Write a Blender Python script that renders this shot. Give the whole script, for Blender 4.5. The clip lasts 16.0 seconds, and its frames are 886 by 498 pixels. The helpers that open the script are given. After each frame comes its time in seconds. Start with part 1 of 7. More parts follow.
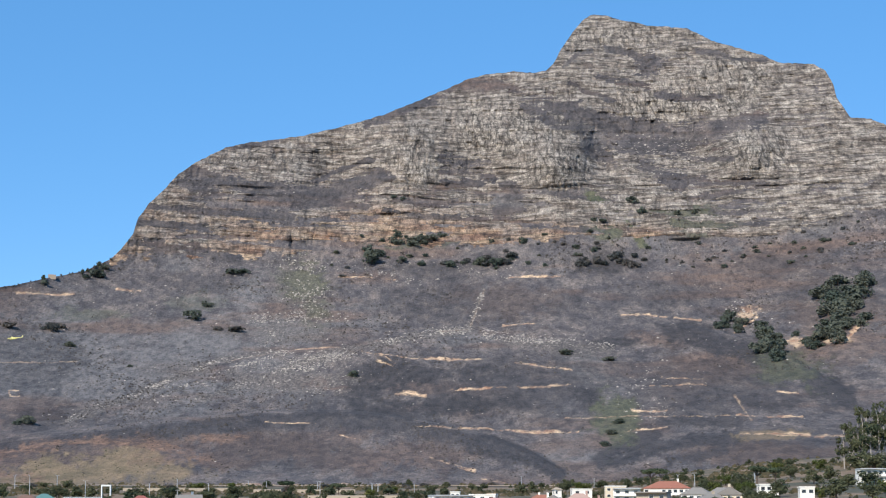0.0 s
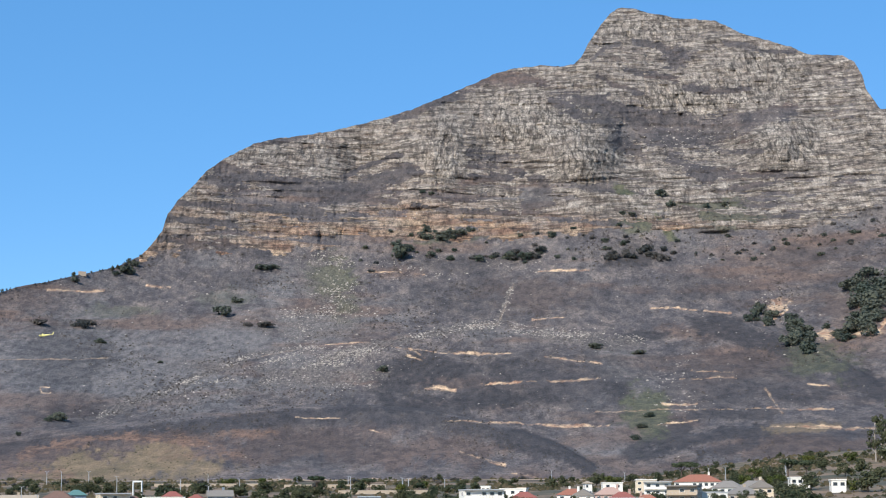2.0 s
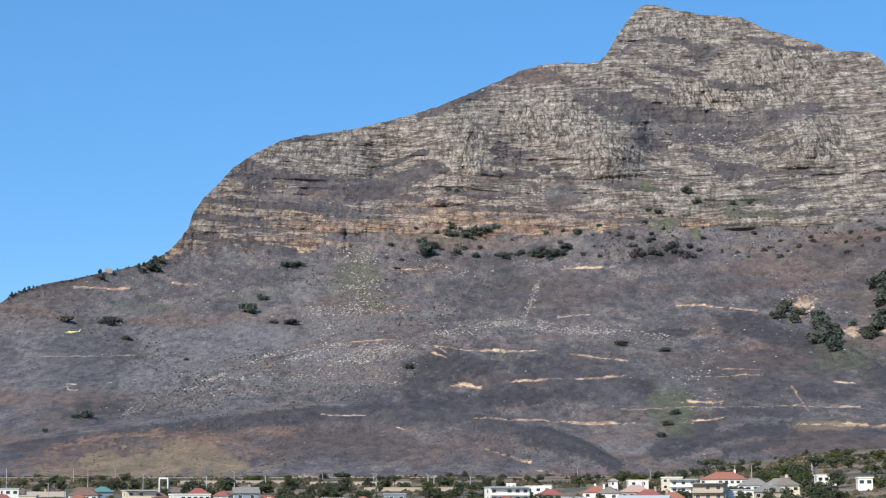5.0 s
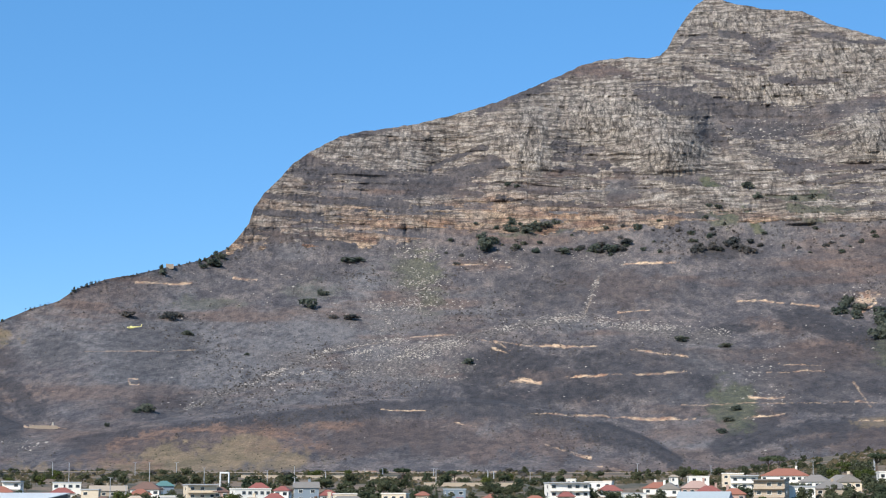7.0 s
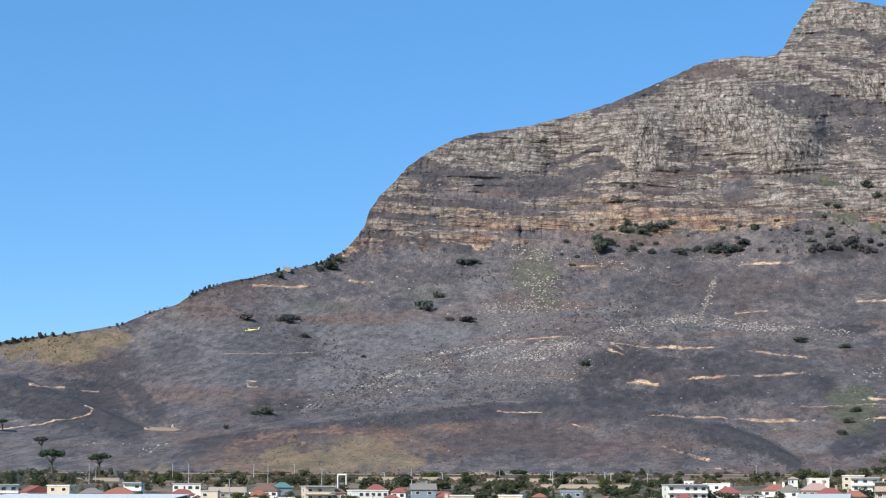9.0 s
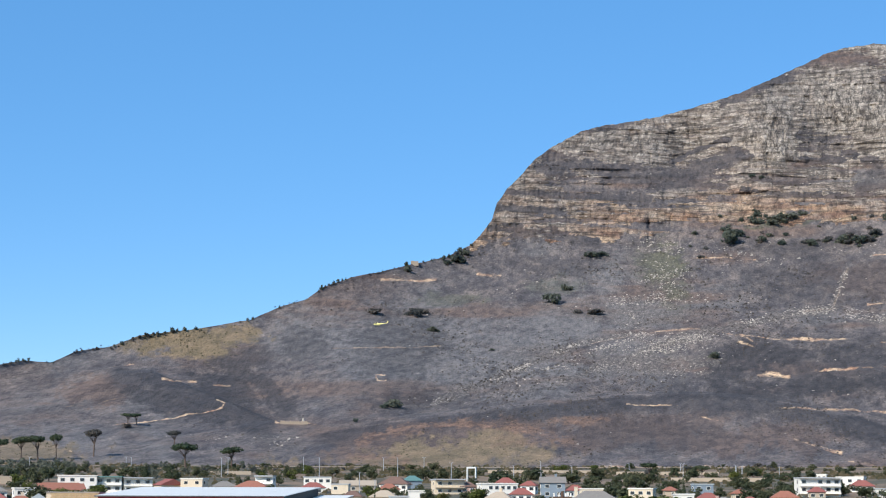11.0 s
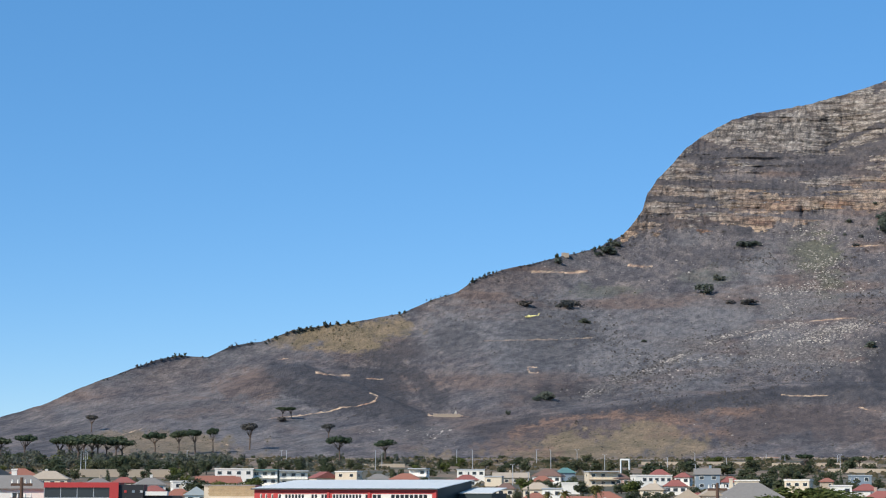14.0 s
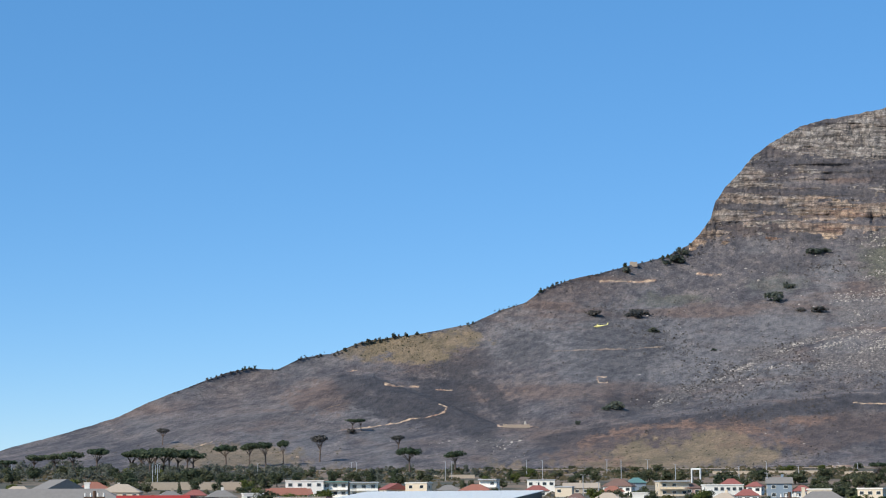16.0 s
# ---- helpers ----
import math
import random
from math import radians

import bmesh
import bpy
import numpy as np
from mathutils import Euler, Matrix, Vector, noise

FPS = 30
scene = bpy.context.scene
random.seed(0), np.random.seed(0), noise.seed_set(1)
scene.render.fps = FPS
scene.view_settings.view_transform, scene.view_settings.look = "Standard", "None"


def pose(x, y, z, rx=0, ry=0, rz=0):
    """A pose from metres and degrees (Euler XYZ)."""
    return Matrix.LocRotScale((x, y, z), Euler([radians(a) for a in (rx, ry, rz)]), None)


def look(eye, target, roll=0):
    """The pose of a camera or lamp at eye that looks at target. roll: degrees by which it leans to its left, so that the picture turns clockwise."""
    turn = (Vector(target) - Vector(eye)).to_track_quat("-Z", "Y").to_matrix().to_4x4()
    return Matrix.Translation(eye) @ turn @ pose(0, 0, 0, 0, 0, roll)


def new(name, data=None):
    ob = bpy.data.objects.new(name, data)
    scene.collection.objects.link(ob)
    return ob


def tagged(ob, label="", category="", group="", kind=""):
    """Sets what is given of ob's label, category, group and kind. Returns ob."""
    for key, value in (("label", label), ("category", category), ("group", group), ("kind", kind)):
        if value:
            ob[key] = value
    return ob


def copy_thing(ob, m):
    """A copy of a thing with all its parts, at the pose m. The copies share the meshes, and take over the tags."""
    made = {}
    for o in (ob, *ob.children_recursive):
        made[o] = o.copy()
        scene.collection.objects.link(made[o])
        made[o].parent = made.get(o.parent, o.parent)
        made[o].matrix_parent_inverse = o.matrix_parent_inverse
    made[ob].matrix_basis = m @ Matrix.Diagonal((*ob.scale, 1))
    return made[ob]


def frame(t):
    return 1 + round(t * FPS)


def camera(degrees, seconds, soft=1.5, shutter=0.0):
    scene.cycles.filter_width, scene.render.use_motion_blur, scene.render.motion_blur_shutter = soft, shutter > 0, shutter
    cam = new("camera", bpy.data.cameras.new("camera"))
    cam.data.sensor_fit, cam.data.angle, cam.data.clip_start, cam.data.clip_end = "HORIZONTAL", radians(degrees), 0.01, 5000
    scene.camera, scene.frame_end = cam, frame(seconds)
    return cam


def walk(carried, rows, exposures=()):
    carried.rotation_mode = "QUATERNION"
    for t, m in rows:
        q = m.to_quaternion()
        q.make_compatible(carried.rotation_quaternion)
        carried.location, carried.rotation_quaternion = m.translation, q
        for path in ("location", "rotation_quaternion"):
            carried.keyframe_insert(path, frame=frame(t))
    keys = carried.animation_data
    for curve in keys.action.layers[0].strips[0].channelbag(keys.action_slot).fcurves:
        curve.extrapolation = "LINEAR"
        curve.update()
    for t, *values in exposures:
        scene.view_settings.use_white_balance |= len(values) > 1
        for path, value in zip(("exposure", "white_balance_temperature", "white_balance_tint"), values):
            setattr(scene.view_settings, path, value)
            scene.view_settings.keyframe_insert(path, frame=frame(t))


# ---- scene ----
cam = camera(26.0, 16.0, soft=1.15)
EYE = 12.0
# seconds, bearing to the right, upward tilt, lean to the left (degrees)
TURNS = [
    (0, -0.000, 8.000, 0.000),
    (0.5, -0.306, 8.138, -0.070),
    (1, -0.657, 8.040, -0.062),
    (1.5, -0.834, 7.850, -0.021),
    (2, -0.871, 7.839, -0.253),
    (2.5, -0.701, 7.980, -0.358),
    (3, -0.862, 8.351, -0.314),
    (3.5, -1.120, 8.396, -0.255),
    (4, -1.198, 7.866, 0.490),
    (4.2, -1.262, 7.855, 0.175),
    (6.3, -2.381, 7.570, -0.062),
    (6.5, -2.794, 7.585, -0.013),
    (7, -3.440, 7.623, 0.069),
    (7.5, -4.189, 7.721, 0.329),
    (8, -4.847, 7.736, 0.445),
    (8.5, -5.526, 7.718, 0.268),
    (9, -6.913, 7.669, 0.184),
    (9.2, -7.464, 7.625, 0.240),
    (11.3, -11.499, 7.446, 0.155),
    (11.5, -12.075, 7.429, 0.125),
    (12, -13.138, 7.117, 0.162),
    (12.5, -13.787, 7.039, 0.190),
    (13, -14.601, 7.062, 0.251),
    (13.5, -14.854, 7.076, 0.018),
    (14, -15.275, 7.217, 0.079),
    (14.5, -15.723, 7.165, -0.114),
    (15, -16.055, 7.246, -0.311),
    (15.5, -16.665, 7.433, -0.264),
    (16, -17.310, 7.542, -0.277),
]
walk(cam, [(t, pose(0, 0, EYE, 90 + up, 0, -right) @ pose(0, 0, 0, 0, 0, lean)) for t, right, up, lean in TURNS], exposures=[(0, 0.75), (9.2, 0.75), (12.5, 0.79), (13.5, 0.74), (14, 0.58), (16, 0.6)])

# ---- light ----
SUN_AZ, SUN_EL = -150.0, 37.0            # degrees from straight ahead, to the right; above the horizon
sky_world = bpy.data.worlds.new("sky")
scene.world = sky_world
sky_world.use_nodes = True
wn = sky_world.node_tree.nodes
sky = wn.new("ShaderNodeTexSky")
sky.sky_type, sky.sun_disc = "NISHITA", False
sky.sun_elevation, sky.sun_rotation = radians(SUN_EL), radians(SUN_AZ)
sky.air_density, sky.dust_density, sky.ozone_density, sky.altitude = 1.0, 0.0, 3.0, 2500
deep = wn.new("ShaderNodeHueSaturation")       # the clear dry air's deeper blue
deep.inputs["Saturation"].default_value = 1.2
sky_world.node_tree.links.new(sky.outputs[0], deep.inputs["Color"])
even = wn.new("ShaderNodeMix")                 # light summer haze evens the sky out
even.data_type = "RGBA"
even.inputs[0].default_value, even.inputs[7].default_value = 0.5, (0.66, 2.2, 4.6, 1)
sky_world.node_tree.links.new(deep.outputs[0], even.inputs[6])
sky_world.node_tree.links.new(even.outputs[2], wn["Background"].inputs[0])
wn["Background"].inputs[1].default_value = 0.104
sun = new("sun", bpy.data.lights.new("sun", "SUN"))
sun.data.energy, sun.data.angle, sun.data.color = 3.3, radians(0.6), (1.0, 0.94, 0.86)
sa, se = radians(SUN_AZ), radians(SUN_EL)
sun.matrix_world = look((0, 0, 900), Vector((0, 0, 900)) - Vector((math.sin(sa) * math.cos(se), math.cos(sa) * math.cos(se), math.sin(se))))


# ---- materials ----
def material(name, rough=0.9, metal=0.0):
    m = bpy.data.materials.new(name)
    m.use_nodes = True
    b = m.node_tree.nodes["Principled BSDF"]
    b.inputs["Roughness"].default_value, b.inputs["Metallic"].default_value = rough, metal
    return m, m.node_tree, b


def node(tree, kind, **inputs):
    n = tree.nodes.new(kind)
    for key, value in inputs.items():
        n.inputs[key.replace("_", " ")].default_value = value
    return n


def noise_node(tree, vector, scale, detail=4.0, rough=0.55):
    n = node(tree, "ShaderNodeTexNoise", Scale=scale, Detail=detail, Roughness=rough)
    tree.links.new(vector, n.inputs["Vector"])
    return n.outputs["Fac"]


def ramp(tree, fac, stops):
    n = tree.nodes.new("ShaderNodeValToRGB")
    tree.links.new(fac, n.inputs[0])
    while len(n.color_ramp.elements) < len(stops):
        n.color_ramp.elements.new(0.5)
    for e, (at, c) in zip(n.color_ramp.elements, stops):
        e.position, e.color = at, (*c, 1) if len(c) == 3 else c
    return n.outputs[0]


def grey(v):
    return (v, v, v)


def mix(tree, fac, a, b, mode="MIX"):
    n = tree.nodes.new("ShaderNodeMix")
    n.data_type, n.blend_type = "RGBA", mode
    for socket, value in ((n.inputs[0], fac), (n.inputs[6], a), (n.inputs[7], b)):
        if isinstance(value, (float, int)):
            socket.default_value = value
        elif isinstance(value, tuple):
            socket.default_value = (*value, 1)
        else:
            tree.links.new(value, socket)
    return n.outputs[2]


def maths(tree, op, a, b=0.0, clamp=False):
    n = tree.nodes.new("ShaderNodeMath")
    n.operation, n.use_clamp = op, clamp
    for socket, value in ((n.inputs[0], a), (n.inputs[1], b)):
        if isinstance(value, (float, int)):
            socket.default_value = value
        else:
            tree.links.new(value, socket)
    return n.outputs[0]


def stretched(tree, scale, kind="Object"):
    c = tree.nodes.new("ShaderNodeTexCoord")
    m = node(tree, "ShaderNodeMapping", Scale=scale)
    tree.links.new(c.outputs[kind], m.inputs[0])
    return m.outputs[0]


def bump(tree, shader, height, strength, distance):
    n = node(tree, "ShaderNodeBump", Strength=strength, Distance=distance)
    tree.links.new(height, n.inputs["Height"])
    tree.links.new(n.outputs[0], shader.inputs["Normal"])


def attribute(tree, name):
    n = tree.nodes.new("ShaderNodeAttribute")
    n.attribute_name = name
    return n.outputs["Fac"]


def mountain_material():
    m, t, b = material("mountain", 0.95)
    plain = stretched(t, (1, 0.35, 1))
    beds = stretched(t, (0.03, 0.01, 0.17))
    joints = stretched(t, (0.15, 0.012, 0.085))
    bed = noise_node(t, beds, 1.0, 6, 0.65)
    joint = noise_node(t, joints, 1.0, 5, 0.6)
    grain = noise_node(t, plain, 0.16, 6, 0.7)
    broad = noise_node(t, plain, 0.011, 5, 0.6)
    # sandstone: grey lichen over buff and rusty beds
    stone = ramp(t, bed, [(0.36, (0.14, 0.113, 0.098)), (0.45, (0.25, 0.214, 0.182)), (0.54, (0.36, 0.318, 0.274)), (0.66, (0.49, 0.445, 0.39))])
    rust = ramp(t, noise_node(t, beds, 0.55, 5), [(0.40, (0.23, 0.13, 0.085)), (0.50, (0.37, 0.235, 0.15)), (0.60, (0.53, 0.38, 0.25))])
    stone = mix(t, maths(t, "MULTIPLY", attribute(t, "rusty"), ramp(t, broad, [(0.35, grey(0.7)), (0.55, grey(1))]), True), stone, rust)
    massive = attribute(t, "massive")
    tint = ramp(t, noise_node(t, joints, 0.35, 5, 0.65), [(0.34, (0.22, 0.182, 0.152)), (0.5, (0.39, 0.345, 0.295)), (0.64, (0.53, 0.485, 0.425))])
    stone = mix(t, maths(t, "MULTIPLY", massive, 0.6), stone, tint)
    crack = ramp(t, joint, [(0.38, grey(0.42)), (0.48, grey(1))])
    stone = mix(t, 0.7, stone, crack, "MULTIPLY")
    stone = mix(t, 0.55, stone, ramp(t, noise_node(t, plain, 0.5, 5, 0.75), [(0.3, grey(0.4)), (0.7, grey(1.45))]), "MULTIPLY")
    stain = ramp(t, noise_node(t, stretched(t, (0.11, 0.02, 0.075)), 1.0, 6, 0.7), [(0.38, (0.45, 0.43, 0.43)), (0.47, (0.9, 0.88, 0.87)), (0.56, (1.2, 1.18, 1.15))])
    stone = mix(t, 0.9, stone, stain, "MULTIPLY")
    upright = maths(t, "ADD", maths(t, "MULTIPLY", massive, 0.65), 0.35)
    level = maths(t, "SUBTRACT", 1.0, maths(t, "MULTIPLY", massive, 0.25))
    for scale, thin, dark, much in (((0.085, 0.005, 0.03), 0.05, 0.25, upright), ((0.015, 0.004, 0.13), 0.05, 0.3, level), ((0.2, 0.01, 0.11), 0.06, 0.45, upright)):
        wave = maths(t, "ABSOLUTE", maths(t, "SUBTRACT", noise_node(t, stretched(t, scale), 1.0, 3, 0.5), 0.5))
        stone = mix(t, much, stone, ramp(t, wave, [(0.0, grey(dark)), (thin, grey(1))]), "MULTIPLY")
    blocks = t.nodes.new("ShaderNodeTexVoronoi")
    blocks.feature = "DISTANCE_TO_EDGE"
    cells = t.nodes.new("ShaderNodeTexVoronoi")
    warp = t.nodes.new("ShaderNodeVectorMath")
    wobble = noise_node(t, plain, 0.2, 3)
    warp.operation = "ADD"
    t.links.new(stretched(t, (0.22, 0.03, 0.17)), warp.inputs[0])
    t.links.new(wobble, warp.inputs[1])
    for v in (blocks, cells):
        t.links.new(warp.outputs[0], v.inputs["Vector"])
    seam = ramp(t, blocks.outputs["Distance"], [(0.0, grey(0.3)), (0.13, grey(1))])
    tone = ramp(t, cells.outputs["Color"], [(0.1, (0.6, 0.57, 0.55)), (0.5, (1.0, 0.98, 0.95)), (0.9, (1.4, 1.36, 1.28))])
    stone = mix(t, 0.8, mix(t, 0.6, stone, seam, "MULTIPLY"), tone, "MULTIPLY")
    # burnt scrub: ash and char over brown soil, smoke and shade painted in
    patchy = noise_node(t, plain, 0.035, 8, 0.68)
    burnt = ramp(t, patchy, [(0.32, (0.055, 0.050, 0.053)), (0.46, (0.097, 0.085, 0.084)), (0.58, (0.145, 0.121, 0.109)), (0.70, (0.225, 0.182, 0.155))])
    burnt = mix(t, 0.85, burnt, ramp(t, noise_node(t, plain, 0.42, 6, 0.8), [(0.34, grey(0.35)), (0.52, grey(1)), (0.68, grey(1.7))]), "MULTIPLY")
    clumps = ramp(t, noise_node(t, stretched(t, (0.10, 0.025, 0.11)), 1.0, 6, 0.72), [(0.38, (0.5, 0.5, 0.54)), (0.5, grey(1.08)), (0.60, (1.45, 1.4, 1.34))])
    ash_smoke = mix(t, ramp(t, grain, [(0.35, grey(0)), (0.7, grey(1))]), (0.112, 0.106, 0.104), (0.205, 0.19, 0.18))
    char_shade = mix(t, ramp(t, grain, [(0.35, grey(0)), (0.7, grey(1))]), (0.026, 0.0245, 0.027), (0.058, 0.050, 0.049))
    burnt = mix(t, attribute(t, "ash_smoke"), burnt, ash_smoke)
    brown = mix(t, grain, (0.084, 0.055, 0.043), (0.185, 0.117, 0.083))
    burnt = mix(t, maths(t, "MULTIPLY", attribute(t, "brown"), 0.8), burnt, brown)
    burnt = mix(t, maths(t, "MULTIPLY", attribute(t, "char_shade"), 0.95), burnt, char_shade)
    green = mix(t, ramp(t, noise_node(t, plain, 0.12, 6, 0.7), [(0.4, grey(0)), (0.6, grey(1))]), (0.05, 0.060, 0.033), (0.13, 0.125, 0.068))
    burnt = mix(t, 0.75, burnt, clumps, "MULTIPLY")
    burnt = mix(t, attribute(t, "green"), burnt, green)
    hay = mix(t, ramp(t, noise_node(t, plain, 0.06, 7, 0.7), [(0.36, grey(0)), (0.62, grey(1))]), (0.135, 0.103, 0.055), (0.285, 0.20, 0.115))
    burnt = mix(t, attribute(t, "grass"), burnt, hay)
    reddish = mix(t, ramp(t, grain, [(0.4, grey(0)), (0.6, grey(1))]), (0.13, 0.075, 0.05), (0.31, 0.18, 0.115))
    burnt = mix(t, maths(t, "MULTIPLY", attribute(t, "rim"), ramp(t, noise_node(t, plain, 0.07, 5, 0.7), [(0.4, grey(0.2)), (0.55, grey(1))])), burnt, reddish)
    soil = mix(t, ramp(t, noise_node(t, plain, 0.09, 5, 0.7), [(0.38, grey(0)), (0.58, grey(1))]), (0.33, 0.17, 0.10), (0.80, 0.56, 0.34))
    burnt = mix(t, maths(t, "MULTIPLY", attribute(t, "bare"), ramp(t, noise_node(t, stretched(t, (0.13, 0.03, 0.3)), 1.0, 6, 0.75), [(0.36, grey(0.15)), (0.5, grey(1))])), burnt, soil)
    # scree: pale broken stone between dark gaps
    rubble = ramp(t, noise_node(t, plain, 0.33, 5, 0.75), [(0.42, (0.07, 0.06, 0.055)), (0.53, (0.15, 0.127, 0.11)), (0.66, (0.36, 0.31, 0.26))])
    burnt = mix(t, maths(t, "MULTIPLY", attribute(t, "scree"), 0.85), burnt, rubble)
    edge = maths(t, "ADD", attribute(t, "rock"), maths(t, "MULTIPLY", maths(t, "SUBTRACT", grain, 0.5), 1.1))
    speckle = ramp(t, noise_node(t, plain, 0.55, 5, 0.8), [(0.36, grey(0.5)), (0.52, grey(1)), (0.66, grey(1.4))])
    burnt = mix(t, 0.7, burnt, speckle, "MULTIPLY")
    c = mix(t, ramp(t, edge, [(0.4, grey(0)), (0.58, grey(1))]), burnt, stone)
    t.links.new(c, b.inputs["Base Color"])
    h = maths(t, "ADD", maths(t, "MULTIPLY", attribute(t, "rock"), maths(t, "ADD", maths(t, "MULTIPLY", bed, 0.9), maths(t, "MULTIPLY", joint, 0.9))), grain)
    bump(t, b, h, 0.7, 4.0)
    return m


def ground_material():
    m, t, b = material("town_ground", 0.95)
    v = stretched(t, (1, 1, 1))
    a = noise_node(t, v, 0.02, 6, 0.65)
    g = noise_node(t, v, 0.3, 6, 0.7)
    c = ramp(t, a, [(0.36, (0.055, 0.06, 0.035)), (0.47, (0.11, 0.095, 0.06)), (0.56, (0.25, 0.17, 0.105)), (0.68, (0.11, 0.09, 0.065))])
    c = mix(t, 0.6, c, ramp(t, g, [(0.3, grey(0.5)), (0.7, grey(1.3))]), "MULTIPLY")
    t.links.new(c, b.inputs["Base Color"])
    bump(t, b, g, 0.4, 0.3)
    return m


# ---- noise for the land, on arrays ----
def lattice(ix, iy, seed):
    h = (ix.astype(np.int64) * 374761393 + iy.astype(np.int64) * 668265263 + seed * 1442695041) & 0xFFFFFFFF
    h = ((h ^ (h >> 13)) * 1274126177) & 0xFFFFFFFF
    h = ((h ^ (h >> 16)) * 2246822519) & 0xFFFFFFFF
    return ((h ^ (h >> 15)) & 0xFFFFFF) / float(0xFFFFFF)


def value_noise(x, y, seed):
    ix, iy = np.floor(x), np.floor(y)
    fx, fy = x - ix, y - iy
    fx, fy = fx * fx * (3 - 2 * fx), fy * fy * (3 - 2 * fy)
    a, b = lattice(ix, iy, seed), lattice(ix + 1, iy, seed)
    c, d = lattice(ix, iy + 1, seed), lattice(ix + 1, iy + 1, seed)
    return (a + (b - a) * fx) * (1 - fy) + (c + (d - c) * fx) * fy


def fbm(x, y, seed, octaves=4, gain=0.5):
    total, size, norm = 0.0, 1.0, 0.0
    for k in range(octaves):
        total = total + size * value_noise(x * 2 ** k + 17.3 * k, y * 2 ** k + 9.1 * k, seed + k)
        norm += size
        size *= gain
    return total / norm * 2 - 1


def smooth(a, b, x):
    s = np.clip((x - a) / (b - a), 0, 1)
    return s * s * (3 - 2 * s)


def spot(az, el, at, ra, re):
    return np.exp(-((az - at[0]) / ra) ** 2 - ((el - at[1]) / re) ** 2)


def line_distance(az, el, points):
    best = np.full(az.shape, 1e9)
    for (x0, y0), (x1, y1) in zip(points, points[1:]):
        dx, dy = x1 - x0, y1 - y0
        k = np.clip(((az - x0) * dx + (el - y0) * dy) / (dx * dx + dy * dy + 1e-12), 0, 1)
        best = np.minimum(best, np.hypot(az - x0 - k * dx, el - y0 - k * dy))
    return best


# ---- the land: bearings and angles of height in degrees from the lookout, ranges in metres ----
TOWN_R = 1300.0


def town_slope(az):
    return 0.0385 + 0.02 * smooth(3.0, 12.0, az)


def ground_z(x, y):
    r = np.hypot(x, y)
    az = np.degrees(np.arctan2(x, y))
    k = town_slope(az) * smooth(60, 40, np.abs(az))
    return k * (np.clip(r, 400, TOWN_R) - 400)


SPUR = [(-45, 0.55), (-34, 0.72), (-30.28, 1.56), (-28.69, 2.0), (-27.07, 2.49), (-26.09, 2.95), (-24.44, 3.61), (-23.78, 3.86), (-23.11, 3.99), (-22.28, 3.94), (-21.61, 4.28),
        (-20.6, 4.45), (-19.76, 4.78), (-17.73, 5.06), (-16.5, 5.3), (-15.6, 5.7), (-14.84, 5.94), (-14.33, 6.3), (-13.48, 6.6), (-12.64, 6.76), (-11.48, 7.04), (-10.66, 7.22)]
SHOULDER = [(-9.93, 7.57), (-9.6, 7.91), (-9.28, 8.33), (-9.13, 8.83), (-8.85, 9.21), (-8.39, 9.69), (-7.9, 10.2), (-7.4, 10.54), (-6.56, 10.95), (-5.89, 11.11), (-4.87, 11.25),
            (-3.84, 11.43), (-2.82, 11.64), (-1.79, 11.94), (-1.1, 12.23), (-0.24, 12.56), (0.79, 13.01), (1.48, 13.16), (2.09, 13.22), (2.69, 13.2), (3.12, 13.28)]
SUMMIT = [(3.38, 13.51), (3.59, 13.91), (3.99, 14.45), (4.25, 14.73), (4.52, 14.91), (5.03, 14.88), (5.46, 14.74), (6.31, 14.55), (7.42, 14.45), (8.18, 14.06), (9.02, 13.8), (9.69, 13.58),
          (10.19, 13.33), (11.19, 13.27), (11.51, 13.06), (11.75, 12.64), (11.82, 12.27), (12.22, 11.66), (12.79, 11.59), (13.24, 11.39), (16, 11.0), (24, 9.6)]
FOOT = [(-9.93, 7.57), (-8.18, 7.6), (-6.51, 7.71), (-4.82, 7.62), (-3.81, 7.75), (-2.45, 8.01), (-1.43, 8.01), (0.27, 7.93), (1.64, 8.01), (2.83, 8.26), (4.69, 8.16), (5.87, 7.98),
        (6.72, 8.21), (7.89, 8.11), (8.72, 7.93), (10.06, 8.14), (11.71, 8.43), (13.16, 8.88), (24, 8.9)]
FAR = [(-45, 1400), (-34, 1450), (-30, 1650), (-23, 1950), (-20, 2050), (-14, 2350), (-10, 2650), (0, 2750), (13, 2700), (24, 2700)]
crest_line = SPUR + SHOULDER + SUMMIT


def along(points, az):
    return np.interp(az, [p[0] for p in points], [p[1] for p in points])


